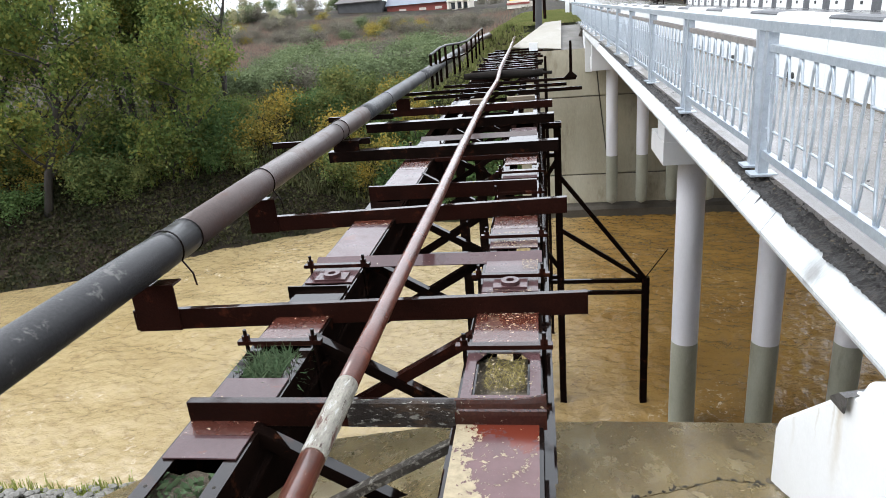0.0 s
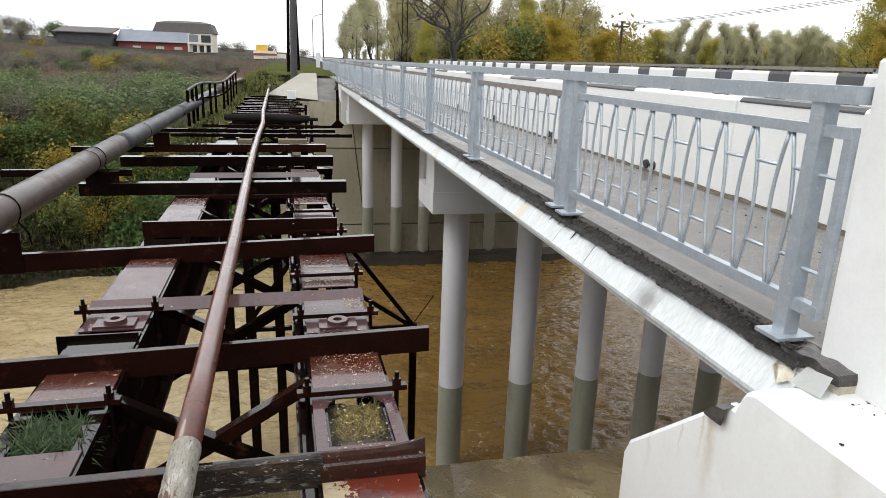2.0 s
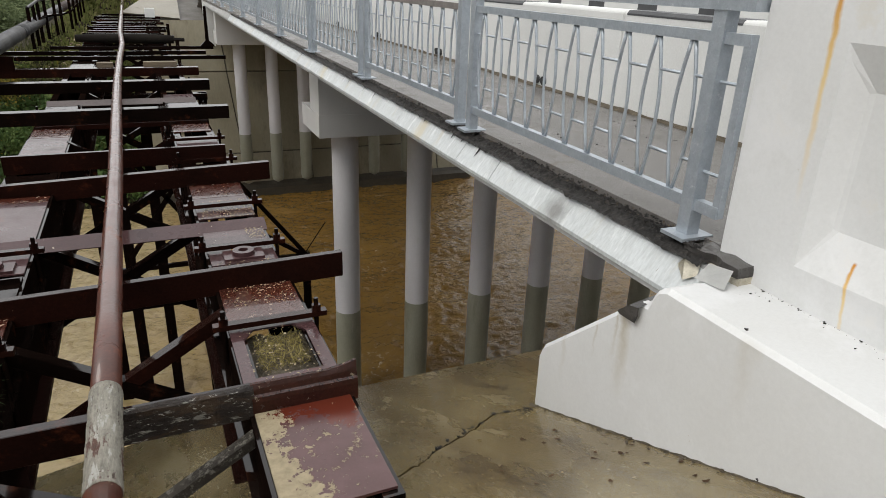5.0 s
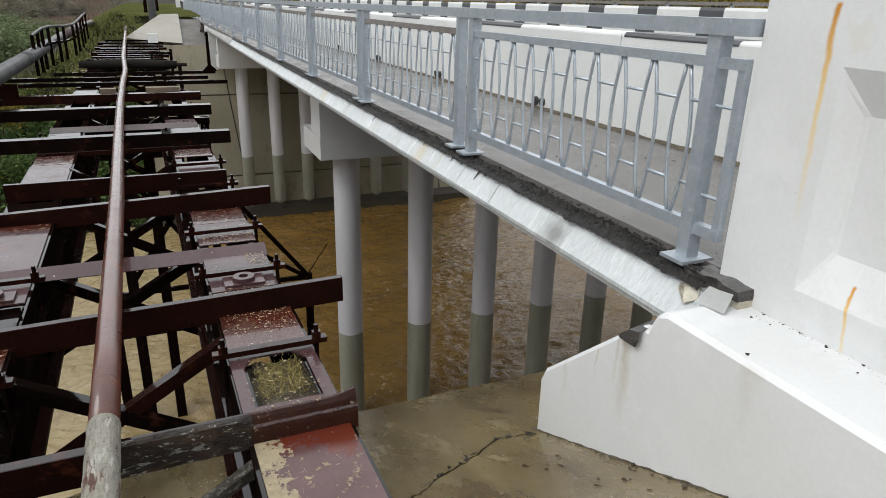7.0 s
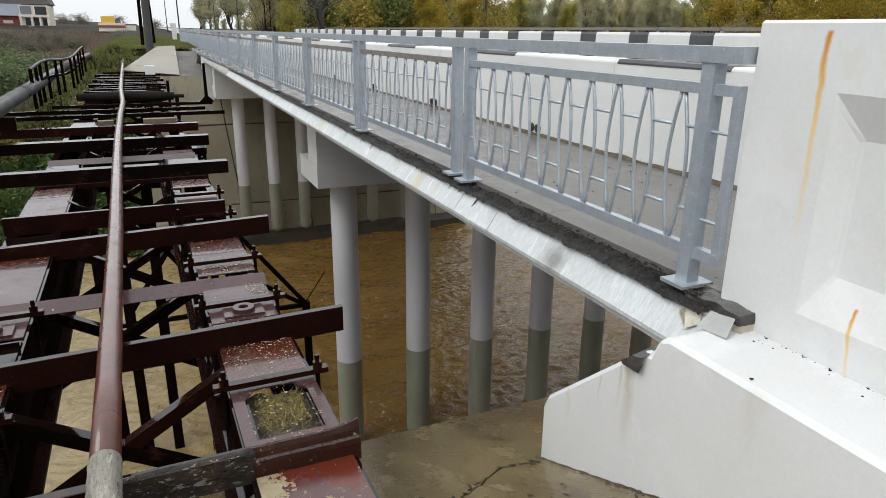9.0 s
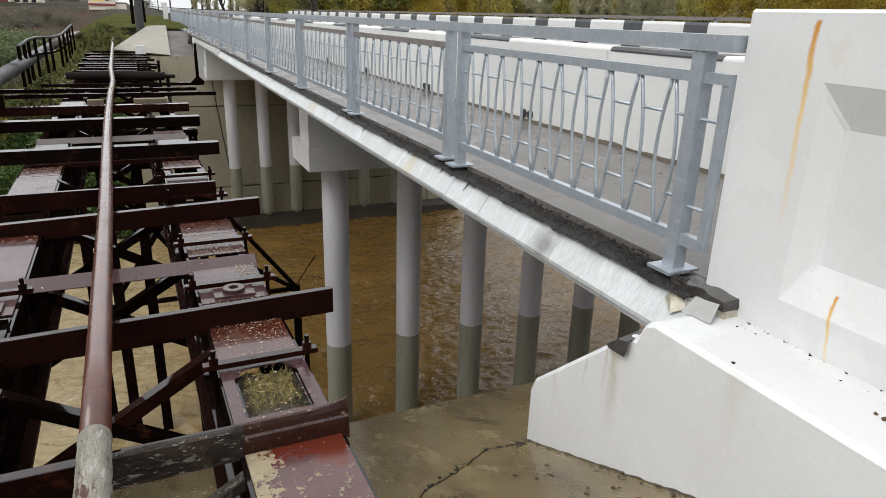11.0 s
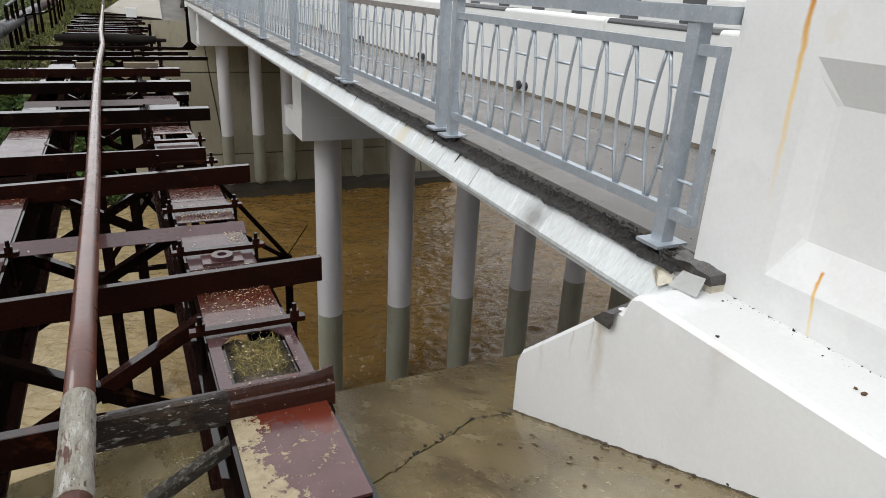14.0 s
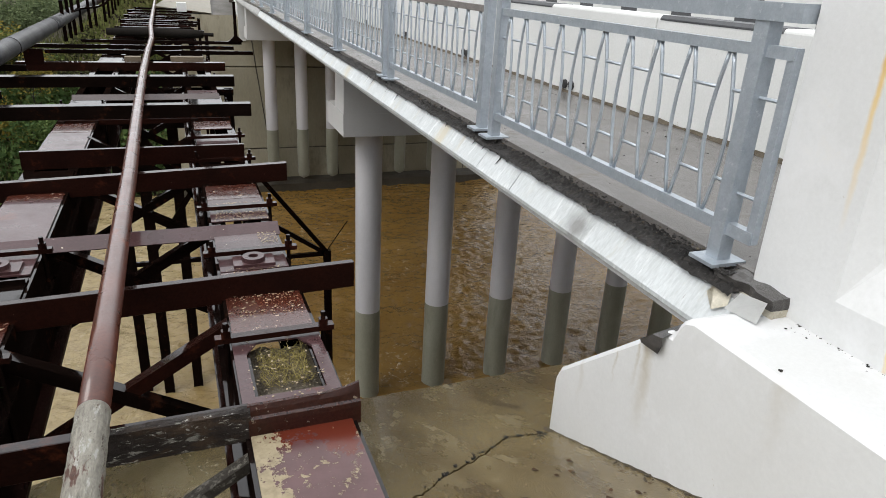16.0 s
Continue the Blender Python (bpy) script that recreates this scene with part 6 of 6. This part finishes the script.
def litter(name, label, cat, spots, size, mat, seed):
    """Leaves lying nearly flat on the apron slab."""
    rr = np.random.default_rng(seed)
    verts, faces = [], []
    for x, y in spots:
        a, s = rr.uniform(0, 6.28), size * rr.uniform(0.5, 1.3)
        n = 7
        ring = []
        for k in range(n):
            b = 2 * math.pi * k / n
            px, py = s * math.cos(b) * 0.6 * rr.uniform(0.8, 1.2), s * math.sin(b) * 0.33 * rr.uniform(0.8, 1.2)
            xx, yy = x + px * math.cos(a) - py * math.sin(a), y + px * math.sin(a) + py * math.cos(a)
            ring.append(len(verts))
            verts.append((xx, yy, slab_z(yy) + 0.004 + 0.25 * s * rr.random() * (k % 3 == 0)))
        faces.append(ring)
    return tagged(new(name, raw_mesh(name, verts, faces, mat)), label, cat, kind="stuff")


spots = [(1.46 - abs(r.normal(0, 0.14)), 2.72 + r.normal(0, 0.3)) for _ in range(9)] + [(r.uniform(0.3, 1.4), r.uniform(1.9, 3.2)) for _ in range(14)]
litter("fallen_leaves", "fallen brown leaves on the wet apron", "fallen leaves", spots, 0.028, litter_mat, 5)
spots = [(r.uniform(0.3, 1.4), r.uniform(2.3, 3.6)) for _ in range(40)]
litter("pale_chips", "small pale chips scattered on the apron", "chips", spots, 0.016, grit_mat, 6)


def crumbs(name, label, spots, lo, hi, mat):
    bm = bmesh.new()
    for x, y, z in spots:
        s = lo + (hi - lo) * r.random() ** 3
        g = bmesh.ops.create_icosphere(bm, subdivisions=1, radius=s)
        bmesh.ops.transform(bm, matrix=Matrix.Translation((x, y, z + s * 0.2)) @ Matrix.Rotation(r.uniform(0, 3), 4, "Z") @ Matrix.Diagonal((r.uniform(0.8, 1.8), r.uniform(0.6, 1.1), r.uniform(0.4, 0.8), 1)), verts=g["verts"])
    for v in bm.verts:
        v.co += Vector((r.normal(), r.normal(), r.normal())) * lo * 0.35
    return tagged(part(name, bm, mat), label, "rubble", kind="stuff")


spots = []
for k in range(95):
    x = 0.5 + 0.95 * r.random() ** 0.6
    y = crack_y(x) + r.normal(0.01, 0.014)
    spots.append((x, y, slab_z(y)))
for k in range(30):
    x, y = r.normal(1.41, 0.035), r.normal(3.64, 0.03)
    spots.append((min(x, 1.48), y, slab_z(y)))
crumbs("crack_crumbs", "dark crumbs along the apron crack", spots, 0.002, 0.011, rubble)
spots = []
for k in range(70):
    y = 3.62 - 1.6 * r.random()
    spots.append((1.492 - abs(r.normal(0, 0.02)), y, slab_z(y) + 0.006))
crumbs("foot_crumbs", "dirt crumbs along the wing wall's foot", spots, 0.002, 0.010, dirt)
spots = [(1.895 - abs(r.normal(0, 0.008 if k % 5 else 0.1)), 2.64 - 1.7 * r.random() ** 1.2, -1.343) for k in range(110)]
crumbs("top_crumbs", "dark grit along the parapet's foot", spots, 0.0012, 0.006, rubble)
spots = [(1.545, 2.365, -1.343), (1.50, 2.13, -1.86)]
crumbs("top_chip", "dark chips lying on the wing wall", spots, 0.006, 0.010, rubble)
spots = [(1.72, 1.885, -1.343), (1.735, 1.89, -1.343), (1.73, 1.92, -1.343)]
crumbs("leaf_scrap", "brown dead leaf scraps lying on the wing wall", spots, 0.006, 0.016, litter_mat)
spots = []
for k in range(1500):
    y = 2.95 + 5.5 * r.random() ** 1.6
    spots.append((1.80 + 0.32 * r.random() ** 1.2, y, -1.272 + 0.014 * r.random()))
crumbs("strip_grit", "loose bitumen grit on the crumbling strip", spots, 0.002, 0.012, rubble)
spots = [(1.82 + 0.25 * r.random(), 2.98 + 5 * r.random() ** 1.6, -1.268 + 0.012 * r.random()) for k in range(420)]
crumbs("strip_gravel", "brown-grey gravel bits in the crumbling strip", spots, 0.002, 0.010, dirt)
spots = [(2.2 + 1.4 * r.random(), 3.2 + 7 * r.random() ** 1.4, -1.252) for k in range(130)]
crumbs("sidewalk_grit", "loose grit scattered on the sidewalk", spots, 0.002, 0.010, rubble)

spots = []
for k in range(900):
    x, y = r.normal(-4.6, 0.9), r.uniform(34.5, 40.5)
    spots.append((x, y, float(ground_height(np.array(x), np.array(y))) + 0.08))
crumbs("bank_gravel", "brown and grey gravel showing on the far bank", spots, 0.03, 0.1, grit_mat)

# right-hand woods across the road
rng = np.random.default_rng(33)
W = "autumn trees beside the road"
woods = [tree("tree", "golden-leaved autumn tree beside the road", rng, 10, 3.4, leaf_yellow, 26, 0.10, 0.36, (46, 43, -3), group=W, limbs=15, first=0.02, lift=0.8),
         tree("tree", "olive-brown thinning autumn tree beside the road", rng, 11, 3.2, leaf_olive, 5, 0.12, 0.34, (30, 72, -3), group=W, limbs=15, first=0.02, lift=0.9),
         tree("tree", "tall slender tree with sparse yellowing leaves", rng, 15, 2.4, leaf_olive, 4, 0.12, 0.34, (21, 92, -2.5), group=W, limbs=18, first=0.04, lift=1.5),
         tree("tree", "green-gold leafy autumn tree beside the road", rng, 10, 3.0, leaf_lime, 8, 0.12, 0.36, (64, 48, -3), group=W, limbs=15, first=0.02, lift=0.9)]
pale_woods = [tree("tree", "pale yellow-green tree in the distance", rng, 11, 3.4, leaf_hazed, 9, 0.15, 0.4, (110, 165, -2.5), group=W, limbs=16, first=0.02, lift=0.9),
              tree("tree", "pale slender tree in the distance", rng, 14, 2.6, leaf_hazed, 6, 0.15, 0.4, (18, 235, -1.5), group=W, limbs=20, first=0.03, lift=1.3)]
bare = tree("bare_tree", "big dark bare spreading tree beside the road", rng, 8.5, 6.0, leaf_olive, 0, 0.1, 0.1, (12.6, 56, -1.6), group=W, levels=4, limbs=13, first=0.22, lift=0.75, trunk_r=0.34, bend=0.3)


def polar(az, d):
    return -0.42 + d * math.sin(radians(az)), 0.77 + d * math.cos(radians(az))


for k in range(56):
    x, y = polar(rng.uniform(8.5, 23.5), rng.uniform(82, 150))
    put(woods[int(rng.choice([0, 1, 2, 3], p=[0.04, 0.44, 0.4, 0.12]))], x, y, rng.uniform(0.75, 1.15), rng.uniform(0, 6.28), -2.2)
for az, d, s, q in ((22.6, 62, 0.58, 0), (24.8, 64, 0.5, 0), (19.5, 70, 0.7, 3), (11, 72, 0.6, 3), (16.8, 74, 0.75, 1), (25, 92, 0.7, 2), (9.0, 76, 0.8, 1)):
    put(woods[q], *polar(az, d), s, az, -2.2)
for k in range(130):
    x, y = polar(rng.uniform(28, 47), rng.uniform(165, 260))
    put((woods + pale_woods)[int(rng.choice([0, 3, 4, 5], p=[0.1, 0.2, 0.5, 0.2]))], x, y, rng.uniform(0.7, 1.15), rng.uniform(0, 6.28), -2.2)
for k in range(46):
    x, y = polar(rng.uniform(42.5, 80), rng.uniform(46, 90))
    put(woods[int(rng.choice([0, 1, 3], p=[0.4, 0.3, 0.3]))], x, y, rng.uniform(0.7, 1.2), rng.uniform(0, 6.28), -2.6)
for az, d, s in ((4.1, 215, 1.35), (4.9, 190, 1.1), (5.5, 200, 1.3), (6.6, 150, 1.2), (7.2, 160, 1.3)):
    put(pale_woods[1], *polar(az, d), s, az, -1.2)
    put(pale_woods[0], *polar(az + 0.3, d - 12), 0.32, az, -1.4)
for k in range(70):
    x, y = polar(rng.uniform(3.2, 28), rng.uniform(66, 120))
    if x > 17:
        put(kinds[int(rng.choice([0, 2, 2]))], x, y, rng.uniform(1.6, 3.2), rng.uniform(0, 6.28), -2.2)
# left skyline
for az, d, s in ((-4.0, 165, 0.4), (-11.8, 150, 0.5), (-1.6, 200, 0.42), (-17.5, 150, 0.6), (-19, 145, 0.55), (-21, 120, 0.6), (-25, 110, 0.6), (-29, 105, 0.65), (0.9, 260, 0.5), (2.2, 300, 0.6), (-5.2, 190, 0.4)):
    x, y = polar(az, d)
    put(pale_woods[0] if s > 0.5 else scrub[2], x, y, s * (0.55 if s > 0.5 else 4.6), az, float(ground_height(np.array(x), np.array(y))) - 0.9, 0.75)
for k in range(36):
    x, y = polar(rng.uniform(-31, -15.8), rng.uniform(126, 150))
    if k % 2:
        put(pale_woods[0], x, y, rng.uniform(0.2, 0.38), k, tall=0.8)
    else:
        put(scrub[1 + k % 4 // 2], x, y, rng.uniform(1.2, 2.2), k, tall=0.75)
tufts("road_scrub", "dense scrub under the trees across the road", 11000, (19, 150, 32, 220), 1.5, leaf_olive, 12, 6, 0.1, 0.6)
tufts("crest_scrub", "dark brown scrub along the crest of the rising land", 2600, (-60, -3, 100, 118), 0.45, leaf_hill_hazed, 14, 7, 0.05, 0.6)

# ---- houses, poles ----
def house():
    """A dark mansard over a plastered front with a balcony, and a long low brick annex under sheet metal."""
    t = thing("house", "two-storey house with dark mansard roof and red brick annex", "house", (-21, 135, -0.4))
    bm = bmesh.new()
    box(bm, -29.6, -18.2, 130, 140, -1.0, 1.5)
    wall = part("wall", bm, brick_red, t, "red brick wall")
    for x in (-23.4, -20.4, -27.2):
        bm = bmesh.new()
        box(bm, x, x + 1.3, 129.9, 130.02, 0.35, 0.8)
        part("window", bm, plaster, wall, "low pale window")
    bm = bmesh.new()
    prism(bm, [(129.3, 1.5), (133.3, 3.5), (134.5, 3.5), (134.5, 1.5)], "x", -29.7, -18.0)
    part("roof", bm, roof_grey, t, "pale blue-grey sheet metal roof")
    bm = bmesh.new()
    box(bm, -24.1, -14.2, 134, 140.5, -1.0, 3.4)
    part("wall", bm, plaster, t)
    bm = bmesh.new()
    box(bm, -18.0, -14.0, 129.6, 134.2, -1.0, 3.1)
    front = part("wall", bm, plaster, t, "pale plastered front")
    for x0, x1, z0, z1, mt in ((-17.8, -16.3, 1.75, 3.0, roof_grey), (-15.8, -14.2, 1.7, 2.95, glass_dark), (-17.3, -16.6, 0.05, 1.15, glass_dark), (-16.1, -15.4, 0.05, 1.15, glass_dark), (-14.9, -14.3, 0.05, 1.15, glass_dark)):
        bm = bmesh.new()
        box(bm, x0, x1, 129.5, 129.62, z0, z1)
        part("window", bm, mt, front)
    bm = bmesh.new()
    box(bm, -18.1, -13.9, 129.0, 129.6, 1.35, 1.6)
    part("balcony", bm, plaster, front)
    for x in (-17.9, -16.35, -15.2, -14.1):
        bm = bmesh.new()
        box(bm, x - 0.14, x + 0.14, 129.05, 129.35, -1.0, 1.35)
        part("column", bm, plaster, front)
    bm = bmesh.new()
    rings = [[bm.verts.new((x, y, z)) for x, y in ((x0, y0), (x1, y0), (x1, y1), (x0, y1))] for x0, x1, y0, y1, z in ((-24.4, -13.9, 133.0, 141.0, 3.35), (-23.7, -14.5, 133.6, 140.4, 5.0), (-21.8, -16.3, 135.5, 138.5, 5.4))]
    for r, q in zip(rings, rings[1:]):
        for k in range(4):
            bm.faces.new((r[k], r[(k + 1) % 4], q[(k + 1) % 4], q[k]))
    bm.faces.new(rings[0][::-1]), bm.faces.new(rings[-1])
    part("roof", bm, roof_brown, t, "dark brown mansard roof")
    return t


house()
t = thing("shed", "long low grey shed with a pale roof", "shed", (-34, 130, -0.4))
bm = bmesh.new()
box(bm, -38.5, -30.2, 128, 133, -0.6, 2.6)
part("wall", bm, pole_concrete, t)
bm = bmesh.new()
prism(bm, [(127.6, 2.55), (127.6, 2.7), (133.4, 3.7), (133.4, 3.5)], "x", -39, -29.8, )
part("roof", bm, roof_brown, t, "dark sheet roof")
t = thing("kiosk", "low white roadside building with a yellow sign on top", "kiosk", (-5.2, 120, -0.4))
bm = bmesh.new()
box(bm, -6.4, -2.8, 118, 122, -0.7, 0.55)
wall = part("wall", bm, plaster, t)
bm = bmesh.new()
box(bm, -6.5, -2.7, 117.9, 118.02, -0.1, 0.2)
part("band", bm, brick_red, wall, "red band")
bm = bmesh.new()
box(bm, -2.8, -1.3, 118.2, 121, -0.7, 0.2)
part("wall", bm, plaster, t)
bm = bmesh.new()
box(bm, -6.0, -4.2, 118.4, 121, 0.55, 1.5)
part("sign", bm, yellow_sign, t, "yellow box sign")

for nm, lab, mt, x, y, lean, r0, r1 in (("concrete_pole", "tall dark grey concrete utility pole beside the road", pole_concrete, -0.2, 38.0, 0.14, 0.19, 0.13), ("steel_pole", "thin dark pole beside the concrete pole", steel_dark, -0.5, 41.0, 0.24, 0.09, 0.07), ("steel_pole", "thin dark pole beside the concrete pole", steel_dark, 0.12, 44.0, -0.3, 0.1, 0.07)):
    t = thing(nm, lab, "pole", (x, y, -1.1))
    bm = bmesh.new()
    tube(bm, [(x, y, -1.4), (x + lean, y, 10)], [r0, r1], 14, False)
    part("shaft", bm, mt, t, smooth=True)
bm = bmesh.new()
box(bm, 1.72, 2.05, 60.1, 60.5, -1.3, 0.25)
tagged(part("end_post", bm, white_barrier, None, "", 0.02), "white concrete post ending the far railing", "post")
for k, (x, y) in enumerate(((3.2, 80), (3.4, 125), (14.2, 120), (14.2, 160))):
    s = 1 if x < 9 else -1
    t = thing("street_lamp", "grey street lamp with a curved arm over the road", "street lamp", (x, y, -1.1), "street lamps")
    bm = bmesh.new()
    tube(bm, [(x, y, -1.5), (x, y, 6.2)], [0.08, 0.05], 8)
    part("pole", bm, pole_concrete, t)
    bm = bmesh.new()
    tube(bm, [(x, y, 6.1), (x + s * 0.4, y, 6.8), (x + s * 1.3, y, 7.0)], 0.04, 6)
    part("arm", bm, pole_concrete, t)
    bm = bmesh.new()
    box(bm, x + s * 1.4 - 0.3, x + s * 1.4 + 0.3, y - 0.1, y + 0.1, 6.95, 7.05)
    part("head", bm, pole_concrete, t)
t = thing("lattice_mast", "thin dark steel lattice mast among the roadside trees", "mast", (10.85, 70, -1.6))
for x in (10.6, 11.1):
    bm = bmesh.new()
    box(bm, x - 0.035, x + 0.035, 69.96, 70.04, -1.8, 9.5)
    part("upright", bm, steel_dark, t)
for k in range(15):
    bm = bmesh.new()
    bar_between(bm, (10.6, 70, -0.8 + 0.7 * k), (11.1, 70, -0.45 + 0.7 * k), 0.04, 0.04)
    bar_between(bm, (11.1, 70.01, -0.45 + 0.7 * k), (10.6, 70.01, -0.1 + 0.7 * k), 0.04, 0.04)
    part("lacing", bm, steel_dark, t)
t = thing("utility_pole", "wooden utility pole with a crossarm among the trees", "pole", (30.5, 62, -2.2))
bm = bmesh.new()
tube(bm, [(30.5, 62, -3), (30.4, 62, 4.1)], 0.12, 8)
part("shaft", bm, bark, t)
bm = bmesh.new()
box(bm, 29.4, 31.2, 61.95, 62.05, 3.55, 3.67)
part("crossarm", bm, bark, t)
for k, (z, o) in enumerate(((3.75, -0.9), (3.75, 0.0), (3.75, 0.7))):
    bm = bmesh.new()
    a, b = Vector((30.5 + o, 62, z)), Vector((58 + o, 24, 9.5))
    tube(bm, [tuple(a.lerp(b, f) - Vector((0, 0, 1.4 * 4 * f * (1 - f) * 0.5))) for f in np.linspace(0, 1, 12)], 0.02, 4)
    part("wire", bm, rubber, t, "black overhead wire")
